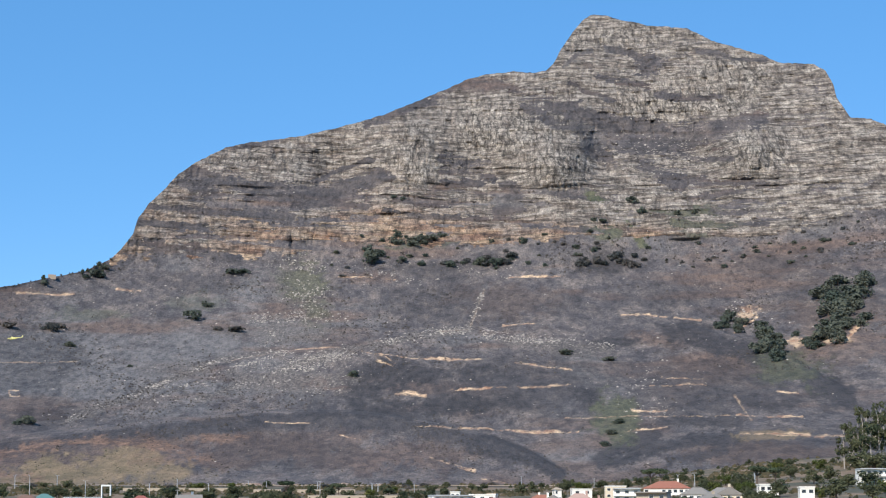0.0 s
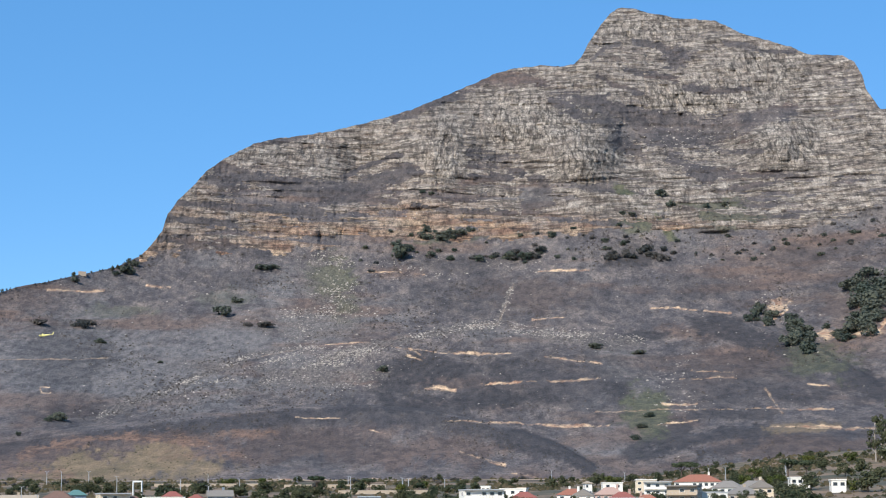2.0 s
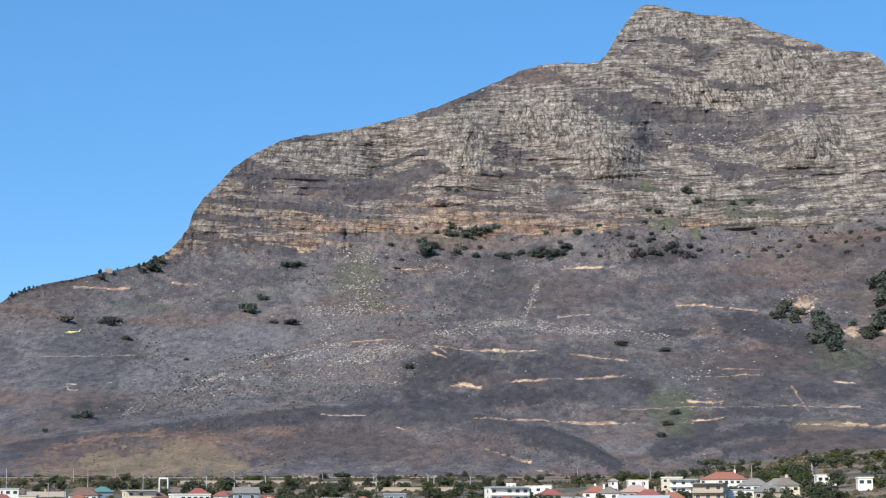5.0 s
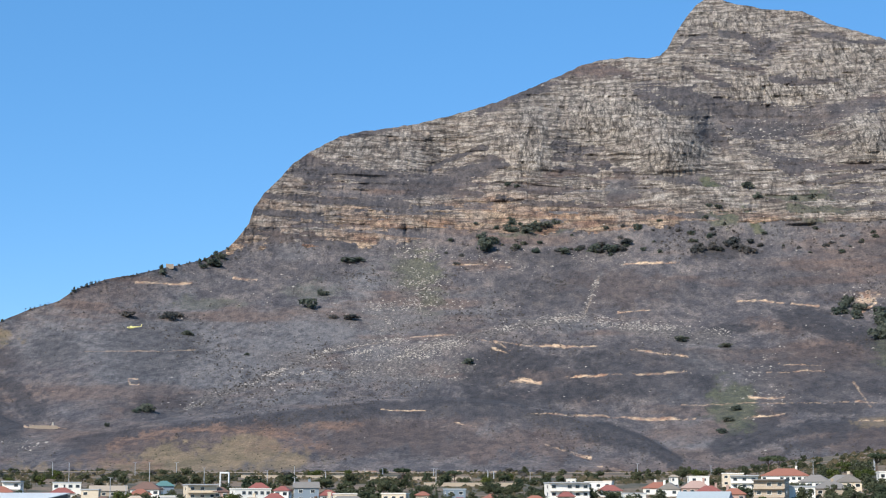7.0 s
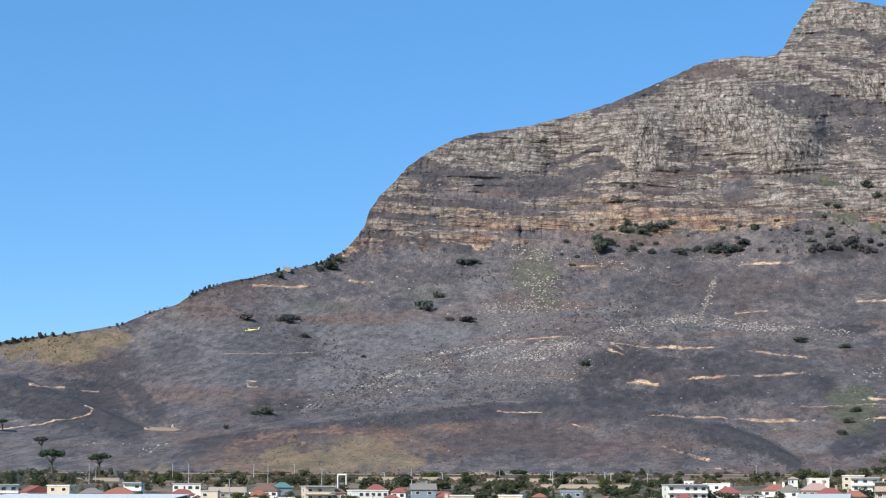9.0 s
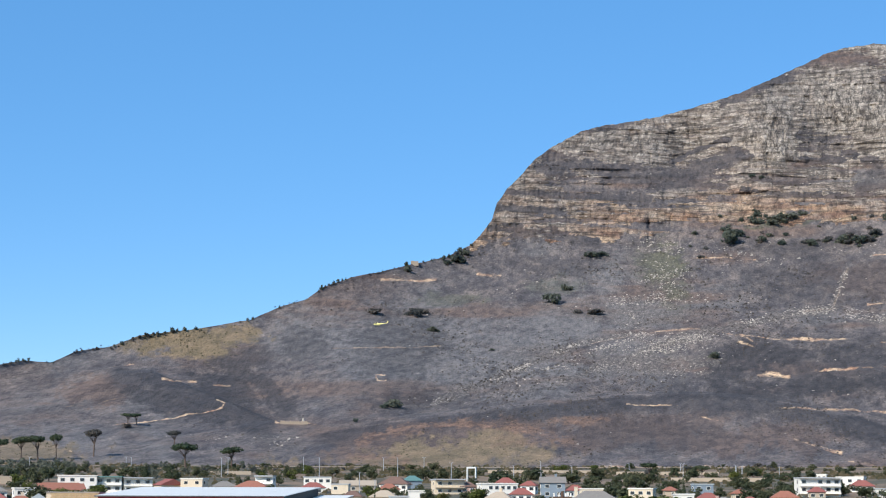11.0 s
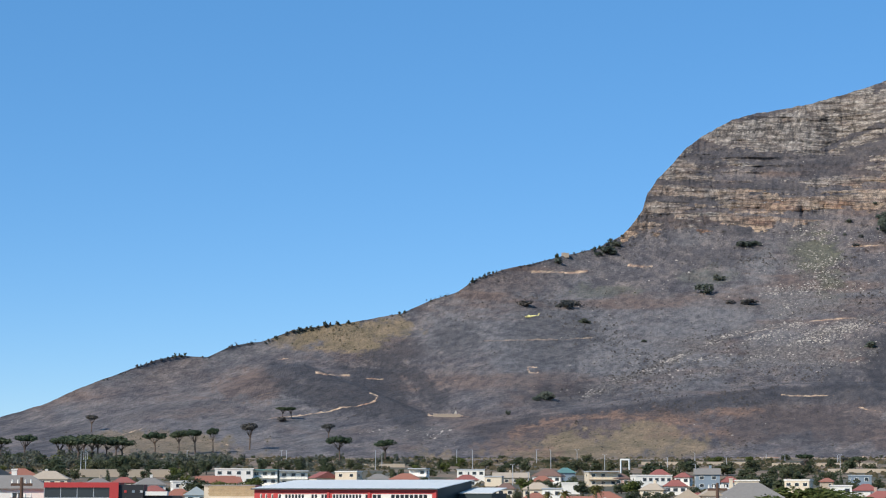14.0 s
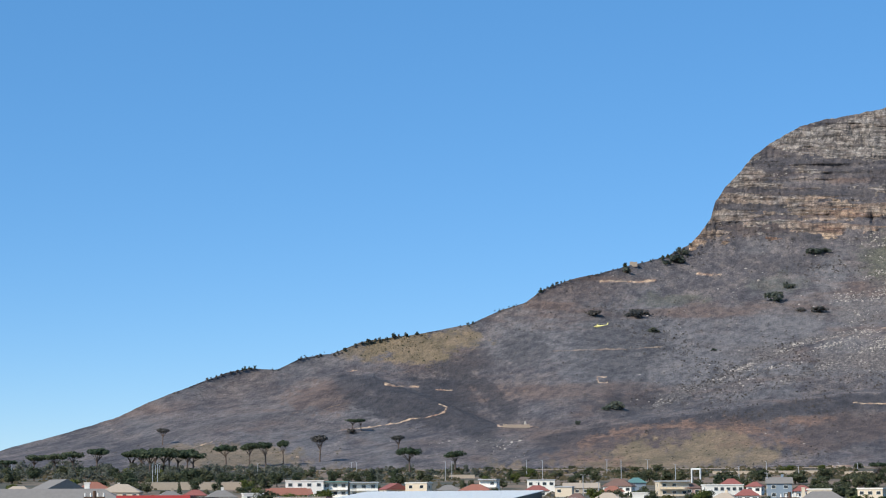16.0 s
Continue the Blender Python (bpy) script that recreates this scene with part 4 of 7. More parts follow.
# ---- helpers of the things ----
def thing(name, at, turn=0.0, label="", category="", group=""):
    ob = new(name)
    ob.empty_display_size = 0.5
    ob.matrix_basis = pose(at[0], at[1], at[2], 0, 0, turn)
    return tagged(ob, label, category, group)


def part(name, bm, mat, parent, label="", smooth_faces=False):
    me = bpy.data.meshes.new(name)
    if smooth_faces:
        for f in bm.faces:
            f.smooth = True
    bm.to_mesh(me)
    bm.free()
    me.materials.append(M[mat] if isinstance(mat, str) else mat)
    ob = new(name, me)
    ob.parent = parent
    return tagged(ob, label)


def shared(name, source, parent, at):
    ob = new(name, source.data)
    ob.parent = parent
    ob.matrix_basis = at
    return ob


def add_box(bm, x0, x1, y0, y1, z0, z1):
    v = [bm.verts.new(p) for p in ((x0, y0, z0), (x1, y0, z0), (x1, y1, z0), (x0, y1, z0), (x0, y0, z1), (x1, y0, z1), (x1, y1, z1), (x0, y1, z1))]
    for f in ((3, 2, 1, 0), (4, 5, 6, 7), (0, 1, 5, 4), (1, 2, 6, 5), (2, 3, 7, 6), (3, 0, 4, 7)):
        bm.faces.new([v[i] for i in f])
    return bm


def box(x0, x1, y0, y1, z0, z1):
    return add_box(bmesh.new(), x0, x1, y0, y1, z0, z1)


def add_tube(bm, a, b, ra, rb, sides=7):
    a, b = Vector(a), Vector(b)
    q = (b - a).to_track_quat("Z", "Y")
    rings = []
    for p, r in ((a, ra), (b, rb)):
        rings.append([bm.verts.new(p + q @ Vector((r * math.cos(2 * math.pi * i / sides), r * math.sin(2 * math.pi * i / sides), 0))) for i in range(sides)])
    for i in range(sides):
        j = (i + 1) % sides
        bm.faces.new((rings[0][i], rings[0][j], rings[1][j], rings[1][i]))
    bm.faces.new(rings[0][::-1])
    bm.faces.new(rings[1])
    return bm


def tube(a, b, ra, rb, sides=7):
    return add_tube(bmesh.new(), a, b, ra, rb, sides)


def at_bearing(az, r):
    """A spot on the town's ground."""
    x, y = r * math.sin(radians(az)), r * math.cos(radians(az))
    return Vector((x, y, float(ground_z(np.array(x), np.array(y)))))


# ---- houses ----
def roof_mesh(style, w, d, z, rise, over=0.5):
    bm = bmesh.new()
    x, y = w / 2 + over, d / 2 + over
    e = [bm.verts.new(p) for p in ((-x, -y, z), (x, -y, z), (x, y, z), (-x, y, z))]
    lo = [bm.verts.new((v.co.x, v.co.y, z - 0.18)) for v in e]
    if style == "hip":
        k = max(0.15 * w, x - y) if w > d else 0.12 * w
        top = [bm.verts.new((-k, 0, z + rise)), bm.verts.new((k, 0, z + rise))]
        bm.faces.new((e[0], e[1], top[1], top[0]))
        bm.faces.new((e[1], e[2], top[1]))
        bm.faces.new((e[2], e[3], top[0], top[1]))
        bm.faces.new((e[3], e[0], top[0]))
    elif style == "gable":          # ridge runs away from the street
        top = [bm.verts.new((0, -y, z + rise)), bm.verts.new((0, y, z + rise))]
        bm.faces.new((e[1], e[2], top[1], top[0]))
        bm.faces.new((e[3], e[0], top[0], top[1]))
        bm.faces.new((e[0], e[1], top[0]))
        bm.faces.new((e[2], e[3], top[1]))
    else:                           # ridge along the street
        top = [bm.verts.new((-x, 0, z + rise)), bm.verts.new((x, 0, z + rise))]
        bm.faces.new((e[0], e[1], top[1], top[0]))
        bm.faces.new((e[2], e[3], top[0], top[1]))
        bm.faces.new((e[1], e[2], top[1]))
        bm.faces.new((e[3], e[0], top[0]))
    for i in range(4):
        j = (i + 1) % 4
        bm.faces.new((lo[i], lo[j], e[j], e[i]))
    bm.faces.new(lo[::-1])
    return bm


WORDS = {"white": "white-painted", "cream": "cream-painted", "pink": "pink-painted", "tan": "tan-plastered", "greyblue": "grey-blue"}
ROOFS = {"terracotta": "a terracotta tile roof", "redtile": "a red tile roof", "browntile": "a brown tile roof", "greytile": "a grey slate roof", "flatgrey": "a flat grey roof",
         "greenroof": "a green roof", "bluewhite": "a pale blue sheet roof", "white": "a flat white roof", "sheet": "a white sheet roof"}


HOMES = []


def house(az, r, w, h, style, wall, roof, turn=0.0, depth=0.0):
    HOMES.append((az, r, w))
    at = at_bearing(az, r)
    d = depth or min(max(0.7 * w, 6.0), 13.0)
    sunk = 1.5
    word = {"hip": "hipped", "gable": "gabled", "long": "ridged", "flat": "flat-roofed", "deck": "flat-roofed"}[style]
    home = thing("house", at, -az + turn, f"{WORDS[wall]} {word} house with {ROOFS[roof]} among trees", "house", "houses of the town")
    rise = {"hip": 0.3, "gable": 0.36, "long": 0.3}.get(style, 0) * min(w, d * 1.2)
    rise = min(rise, 0.5 * h)
    z = h - rise
    bm = box(-w / 2, w / 2, -d / 2, d / 2, -sunk, z)
    part("wall", bm, wall, home)
    if style in ("flat", "deck"):
        bm = box(-w / 2 - 0.25, w / 2 + 0.25, -d / 2 - (1.6 if style == "deck" else 0.25), d / 2 + 0.25, z, z + 0.45)
        part("roof", bm, roof if roof != "white" else "white", home, "flat roof slab with a low parapet")
    else:
        ob = part("roof", roof_mesh(style, w, d, z, rise), roof, home)
        if w > 8 and random.random() < 0.45:
            cx = w * random.uniform(-0.3, 0.3)
            bm = box(cx - 0.45, cx + 0.45, 0.4, 1.2, z, z + rise + 0.9)
            add_box(bm, cx - 0.55, cx + 0.55, 0.3, 1.3, z + rise + 0.9, z + rise + 1.1)
            chimney = part("chimney", bm, wall, ob)
    floors = max(1, round(z / 2.9))
    if style == "deck":
        for k in range(floors):
            zz = z - 2.9 * (k + 1)
            if zz > -1:
                part("balcony", box(-w / 2, w / 2, -d / 2 - 1.5, -d / 2, zz - 0.15, zz + 0.1), wall, home)
                rail = bmesh.new()
                add_box(rail, -w / 2, w / 2, -d / 2 - 1.5, -d / 2 - 1.42, zz + 0.95, zz + 1.02)
                for i in range(int(w / 1.2) + 1):
                    px = -w / 2 + i * (w - 0.06) / max(1, int(w / 1.2))
                    add_box(rail, px, px + 0.06, -d / 2 - 1.5, -d / 2 - 1.44, zz + 0.1, zz + 0.95)
                part("railing", rail, "pole", home)
    n = max(2, int(w / random.uniform(2.3, 3.4)))
    frame_ob = pane_ob = None
    ww, wh = min(1.7, 0.62 * w / n), 1.35
    for k in range(floors):
        zc = z - 1.35 - 2.9 * k
        for i in range(n):
            if random.random() < 0.12:
                continue
            xc = -w / 2 + (i + 0.5) * w / n
            if frame_ob is None:
                bm = bmesh.new()
                for b in ((-ww / 2, ww / 2, wh / 2 - 0.1, wh / 2), (-ww / 2, ww / 2, -wh / 2, -wh / 2 + 0.1), (-ww / 2, -ww / 2 + 0.1, -wh / 2 + 0.1, wh / 2 - 0.1), (ww / 2 - 0.1, ww / 2, -wh / 2 + 0.1, wh / 2 - 0.1)):
                    add_box(bm, b[0], b[1], -0.09, 0.02, b[2], b[3])
                window = part("window", bm, "white" if wall != "white" else "flatgrey", home)
                window.matrix_basis = Matrix.Translation((xc, -d / 2, zc))
                pane_ob = part("pane", box(-ww / 2 + 0.1, ww / 2 - 0.1, -0.04, 0.02, -wh / 2 + 0.1, wh / 2 - 0.1), "glass", window)
                frame_ob = window
            else:
                window = shared("window", frame_ob, home, Matrix.Translation((xc, -d / 2, zc)))
                shared("pane", pane_ob, window, Matrix())
        for side in (-1, 1):
            if frame_ob is not None:
                m = Matrix.Translation((side * w / 2, -d * 0.1, zc)) @ Matrix.Rotation(side * math.pi / 2, 4, "Z")
                window = shared("window", frame_ob, home, m)
                shared("pane", pane_ob, window, Matrix())
    return home


ROOFS["tan"] = "a pale tan tile roof"
ROOFS["pink"] = "a dull pink tile roof"
house(-21.44, 762, 14.8, 6.7, 'flat', 'white', 'white', 0)
house(-20.5, 763, 9.9, 6.3, 'deck', 'white', 'greenroof', -8)
house(-19.71, 764, 11.0, 5.9, 'deck', 'white', 'flatgrey', 4)
house(-18.79, 798, 10.1, 4.9, 'gable', 'cream', 'redtile', 25)
house(-18.06, 792, 9.3, 4.9, 'flat', 'cream', 'white', -20)
house(-16.37, 781, 12.2, 4.8, 'hip', 'tan', 'terracotta', -8)
house(-15.97, 808, 7.4, 5.7, 'deck', 'white', 'flatgrey', -12)
house(-14.44, 825, 11.7, 4.9, 'flat', 'white', 'flatgrey', 0)
house(-14.57, 784, 9.7, 4.2, 'hip', 'white', 'redtile', 0)
house(-21.92, 749, 16.8, 4.4, 'long', 'white', 'terracotta', 8)
house(-23.89, 713, 10.5, 5.0, 'hip', 'white', 'greytile', 8)
house(-23.04, 622, 8.4, 4.4, 'hip', 'cream', 'terracotta', 4)
house(-22.53, 614, 7.2, 5.4, 'gable', 'white', 'bluewhite', 0)
house(-24.64, 746, 8.3, 4.2, 'hip', 'tan', 'redtile', -4)
house(-25.38, 728, 9.0, 4.3, 'hip', 'tan', 'greytile', 12)
house(-26.78, 754, 14.9, 6.2, 'hip', 'cream', 'tan', -8)
house(-23.77, 664, 7.8, 3.9, 'hip', 'tan', 'redtile', -4)
house(-22.94, 694, 7.6, 4.1, 'flat', 'white', 'white', 8)
house(-12.14, 787, 11.6, 6.5, 'hip', 'white', 'browntile', -12)
house(-11.64, 829, 7.3, 5.9, 'hip', 'greyblue', 'greenroof', 12)
house(-12.33, 761, 7.4, 4.5, 'hip', 'cream', 'terracotta', 12)
house(-10.59, 776, 11.9, 5.5, 'deck', 'cream', 'flatgrey', 12)
house(-9.97, 776, 5.9, 4.8, 'hip', 'pink', 'browntile', 0)
house(-9.12, 747, 14.1, 4.8, 'flat', 'white', 'white', 12)
house(-8.87, 811, 8.1, 5.7, 'hip', 'cream', 'redtile', 0)
house(-8.17, 778, 6.0, 5.3, 'hip', 'white', 'redtile', -12)
house(-7.48, 743, 9.2, 7.9, 'long', 'greyblue', 'greytile', 4)
house(-8.41, 688, 7.9, 5.3, 'hip', 'white', 'redtile', 0)
house(-9.06, 668, 8.1, 4.7, 'hip', 'cream', 'tan', -12)
house(-6.83, 743, 7.0, 4.8, 'hip', 'white', 'redtile', 8)
house(-4.84, 712, 9.0, 4.2, 'flat', 'cream', 'white', -12)
house(-3.99, 724, 4.1, 4.7, 'hip', 'tan', 'terracotta', -8)
house(-6.26, 538, 18.1, 9.4, 'hip', 'cream', 'greytile', 8)
house(-8.05, 537, 7.3, 7.6, 'gable', 'cream', 'tan', 0)
house(-7.4, 537, 5.1, 7.8, 'gable', 'cream', 'tan', 8)
house(-2.93, 674, 7.5, 4.4, 'hip', 'white', 'redtile', 8)
house(-2.48, 592, 9.6, 5.1, 'hip', 'pink', 'redtile', -12)
house(-2.01, 715, 5.1, 4.2, 'hip', 'cream', 'terracotta', 12)
house(-3.09, 784, 7.9, 3.7, 'flat', 'greyblue', 'bluewhite', 12)
house(-2.48, 631, 5.6, 4.5, 'hip', 'white', 'greytile', 0)
house(-0.71, 667, 8.8, 5.3, 'hip', 'cream', 'terracotta', 4)
house(-1.64, 593, 7.0, 3.8, 'flat', 'white', 'bluewhite', 12)
house(-10.48, 607, 9.8, 4.3, 'hip', 'cream', 'terracotta', 8)
house(-10.47, 577, 5.1, 3.6, 'gable', 'white', 'sheet', 4)
house(-12.47, 665, 9.0, 5.1, 'hip', 'cream', 'tan', -8)
house(-13.25, 812, 14.8, 4.3, 'long', 'tan', 'tan', 0)
house(-13.4, 673, 6.3, 4.6, 'hip', 'cream', 'browntile', -4)
house(-11.49, 695, 6.1, 3.7, 'flat', 'white', 'white', 4)
house(-12.03, 638, 6.6, 3.8, 'flat', 'white', 'flatgrey', 0)
house(-11.28, 598, 9.7, 3.2, 'long', 'cream', 'terracotta', -4)
house(-12.53, 621, 6.4, 3.3, 'hip', 'cream', 'terracotta', 12)
house(-17.18, 793, 9.3, 4.2, 'hip', 'white', 'greytile', 4)
house(-15.07, 758, 7.1, 3.1, 'hip', 'cream', 'terracotta', 12)
house(-13.75, 772, 6.8, 3.6, 'flat', 'cream', 'flatgrey', -8)
house(-7.75, 609, 5.4, 3.9, 'hip', 'white', 'redtile', 12)
house(-6.34, 721, 8.5, 3.8, 'flat', 'cream', 'white', 4)
house(-1.71, 640, 5.7, 4.3, 'hip', 'white', 'redtile', 12)
house(-3.63, 664, 6.3, 3.9, 'flat', 'white', 'white', 8)
house(0.23, 764, 15.8, 6.8, 'deck', 'white', 'flatgrey', 12)
house(0.37, 929, 4.4, 4.1, 'flat', 'white', 'white', -4)
house(1.2, 846, 11.5, 5.0, 'flat', 'white', 'white', -8)
house(1.47, 911, 3.8, 3.8, 'flat', 'tan', 'tan', -12)
house(1.5, 816, 10.1, 4.8, 'hip', 'white', 'redtile', 0)
house(2.91, 845, 12.9, 5.2, 'hip', 'white', 'terracotta', 0)
house(3.26, 815, 9.1, 5.8, 'gable', 'white', 'greytile', -8)
house(3.37, 875, 3.1, 7.7, 'hip', 'white', 'tan', 12)
house(4.02, 794, 11.7, 6.8, 'hip', 'pink', 'pink', 0)
house(4.39, 775, 10.0, 5.2, 'hip', 'pink', 'redtile', 4)
house(5.09, 914, 9.7, 5.7, 'flat', 'cream', 'white', 4)
house(5.43, 854, 11.8, 5.8, 'deck', 'white', 'flatgrey', 0)
house(6.21, 684, 10.9, 8.3, 'deck', 'tan', 'greytile', -12)
house(6.63, 892, 21.0, 6.6, 'hip', 'white', 'terracotta', -4)
house(7.49, 792, 11.7, 5.6, 'hip', 'white', 'greytile', -12)
house(8.18, 760, 10.1, 5.8, 'hip', 'white', 'greytile', 0)
house(8.41, 734, 9.5, 6.7, 'gable', 'cream', 'greytile', 4)
house(7.91, 719, 13.1, 5.1, 'hip', 'tan', 'greytile', 12)
house(4.27, 689, 17.6, 5.7, 'long', 'greyblue', 'bluewhite', -8)
house(9.53, 785, 7.6, 4.2, 'flat', 'white', 'white', 12)
house(8.74, 661, 3.5, 3.5, 'gable', 'white', 'greytile', 0)
house(0.21, 752, 6.2, 4.0, 'hip', 'tan', 'redtile', 4)
house(2.16, 740, 9.2, 3.5, 'flat', 'white', 'flatgrey', 12)
house(-4.03, 752, 4.4, 4.0, 'hip', 'tan', 'terracotta', 12)
house(5.12, 737, 8.7, 4.8, 'hip', 'pink', 'terracotta', -4)
house(7.04, 694, 9.2, 4.9, 'flat', 'white', 'flatgrey', 12)
house(4.09, 913, 9.4, 5.4, 'flat', 'white', 'white', 8)
house(12.62, 853, 15.1, 6.5, 'deck', 'white', 'flatgrey', 12)
house(10.64, 734, 5.4, 4.3, 'flat', 'white', 'white', 8)
house(-28.59, 768, 16.7, 7.7, 'gable', 'white', 'greytile', 30)
house(-29.73, 723, 13.6, 6.4, 'hip', 'cream', 'tan', -12)
house(-27.59, 791, 11.6, 6.1, 'hip', 'white', 'terracotta', 8)
house(-26.67, 764, 10.8, 5.4, 'hip', 'white', 'tan', 8)
house(-30.71, 725, 12.8, 5.6, 'hip', 'white', 'greytile', 4)
house(-28.81, 345, 24.6, 14.8, 'hip', 'white', 'greytile', -6, 6.2)
house(-21.92, 722, 12.8, 5.5, 'long', 'white', 'terracotta', 12)


# ---- trees ----
def leaf_cloud(blobs, count, size, flat=1.0):
    """Small leaf clumps scattered through the outer part of several lobes."""
    verts, faces = [], []
    weights = [b[3] * b[3] for b in blobs]
    for _ in range(count):
        cx, cy, cz, rad, squash = random.choices(blobs, weights)[0]
        v = Vector((random.gauss(0, 1), random.gauss(0, 1), random.gauss(0, 1))).normalized() * rad * random.uniform(0.55, 1.05)
        p = Vector((cx + v.x, cy + v.y, cz + v.z * squash))
        n = (Vector((v.x, v.y, v.z + 0.4 * rad)).normalized() + Vector((random.uniform(-1, 1), random.uniform(-1, 1), random.uniform(-1, 1))) * 0.6).normalized()
        u = n.orthogonal().normalized()
        u.rotate(Matrix.Rotation(random.uniform(0, 6.28), 3, n))
        w = n.cross(u)
        s = size * random.uniform(0.6, 1.4)
        k = len(verts)
        verts += [p + u * s, p + w * s * 0.7 + n * s * 0.25, p - u * s * 0.9, p - w * s * 0.75 + n * s * 0.1]
        faces += [(k, k + 1, k + 2), (k, k + 2, k + 3)]
    return verts, faces


def mesh_part(name, verts, faces, mat, parent, label=""):
    me = bpy.data.meshes.new(name)
    me.from_pydata([tuple(v) for v in verts], [], faces)
    me.materials.append(M[mat])
    ob = new(name, me)
    ob.parent = parent
    return tagged(ob, label)


def umbrella_pine(leaf="pine", label="umbrella pine with a flat dark green crown"):
    """Ten metres high."""
    t = thing("pine_tree", (0, 0, 0), 0, label, "tree", "pines under the slope")
    lean = random.uniform(-0.6, 0.6)
    fork = random.uniform(4.4, 5.6)
    bm = tube((0, 0, -1), (lean * 0.5, 0, fork), 0.34, 0.22, 7)
    blobs = [(lean, 0, 7.9, 1.9, 0.6)]
    for i in range(9):
        a = i * 2.4 + random.uniform(-0.4, 0.4)
        rr = random.uniform(0.9, 3.0)
        tip = Vector((lean + rr * math.cos(a), rr * math.sin(a), 7.7 + random.uniform(-0.3, 0.5) - 0.06 * rr * rr))
        add_tube(bm, (lean * 0.5, 0, fork - random.uniform(0.0, 0.9)), tip, 0.15, 0.05, 5)
        blobs.append((tip.x, tip.y, tip.z + 0.2, random.uniform(1.2, 1.9), 0.6))
    part("trunk", bm, "bark", t)
    mesh_part("crown", *leaf_cloud(blobs, 900, 0.36), leaf, t)
    return t


def round_tree(leaf="leaf", label="dark green broad-leaved tree with a dense crown", name="tree", trunk="bark"):
    """Eight metres high and about as wide."""
    t = thing(name, (0, 0, 0), 0, label, "tree", "trees of the town")
    bm = tube((0, 0, -1.2), (0.1, 0, 2.4), 0.3, 0.2, 6)
    blobs = []
    for i in range(9):
        a, rr = i * 2.4 + random.uniform(-0.5, 0.5), random.uniform(0.5, 2.9)
        tip = Vector((rr * math.cos(a), rr * math.sin(a), random.uniform(1.7, 5.8) - 0.25 * rr))
        add_tube(bm, (0.05, 0, random.uniform(1.4, 2.3)), tip, 0.13, 0.04, 5)
        blobs.append((tip.x, tip.y, tip.z + 0.3, random.uniform(1.2, 2.0), 0.85))
    part("trunk", bm, trunk, t)
    mesh_part("crown", *leaf_cloud(blobs, 800, 0.38), leaf, t)
    return t


def low_bush(leaf="leaf", label="low dense green bush on dry ground", name="bush"):
    """Four metres high, six wide."""
    t = thing(name, (0, 0, 0), 0, label, "bush", "bushes")
    bm = tube((0, 0, -0.6), (0.2, 0.1, 1.9), 0.22, 0.1, 6)
    blobs = []
    for i in range(8):
        a, rr = i * 2.4, random.uniform(0.3, 2.2)
        blobs.append((rr * math.cos(a), rr * math.sin(a), random.uniform(0.7, 2.6) - 0.15 * rr, random.uniform(0.8, 1.4), 0.85))
    part("stem", bm, "bark", t)
    mesh_part("foliage", *leaf_cloud(blobs, 360, 0.36), leaf, t)
    return t


def cypress():
    t = thing("cypress", (0, 0, 0), 0, "narrow dark conifer standing between houses", "tree", "conifers of the town")
    part("trunk", tube((0, 0, -1), (0, 0, 8), 0.25, 0.06, 6), "bark", t)
    blobs = [(random.uniform(-0.2, 0.2), random.uniform(-0.2, 0.2), 0.9 + 0.95 * i, 1.5 * (1 - i / 11) + 0.2, 1.0) for i in range(10)]
    mesh_part("crown", *leaf_cloud(blobs, 480, 0.34), "pine", t)
    return t


def gum_tree():
    """Tall eucalyptus, eighteen metres."""
    t = thing("gum_tree", (0, 0, 0), 0, "tall gum tree with bare pale trunk and thin crown", "tree", "gum trees at the edge of the slope")
    bm = tube((0, 0, -1), (0.3, 0, 13), 0.35, 0.16, 6)
    blobs = []
    for i in range(14):
        a, rr = i * 2.4, random.uniform(0.8, 3.2)
        tip = Vector((rr * math.cos(a), rr * math.sin(a), random.uniform(5.5, 17)))
        add_tube(bm, (0.2, 0, tip.z - random.uniform(2, 4)), tip, 0.12, 0.04, 5)
        blobs.append((tip.x, tip.y, tip.z, random.uniform(1.0, 1.7), 0.9))
    part("trunk", bm, "paleBark", t)
    mesh_part("crown", *leaf_cloud(blobs, 800, 0.4), "leaf", t)
    return t


def palm_tree():
    """Nine metres high: a stout trunk under a tuft of arching fronds."""
    t = thing("palm_tree", (0, 0, 0), 0, "palm tree with arching yellow-green fronds on a stout trunk", "palm", "palms of the town")
    part("trunk", tube((0, 0, -1), (0.1, 0, 7.0), 0.42, 0.3, 8), "bark", t)
    verts, faces = [], []
    for i in range(46):
        a, up = i * 2.4, random.uniform(-0.5, 1.25)
        for s in range(5):
            for side in (-1, 1):
                k0, k1 = s / 5, (s + 1) / 5
                p = []
                for k in (k0, k1):
                    rr = 2.9 * k
                    p.append(Vector((rr * math.cos(up) * math.cos(a), rr * math.cos(up) * math.sin(a), 7.1 + rr * math.sin(up) - 1.5 * k * k)))
                w = Vector((-math.sin(a), math.cos(a), -0.5)) * (0.5 * (1 - k0 * 0.7)) * side
                n = len(verts)
                verts += [p[0], p[1], (p[0] + p[1]) / 2 + w]
                faces.append((n, n + 1, n + 2))
    mesh_part("crown", verts, faces, "palm", t)
    return t


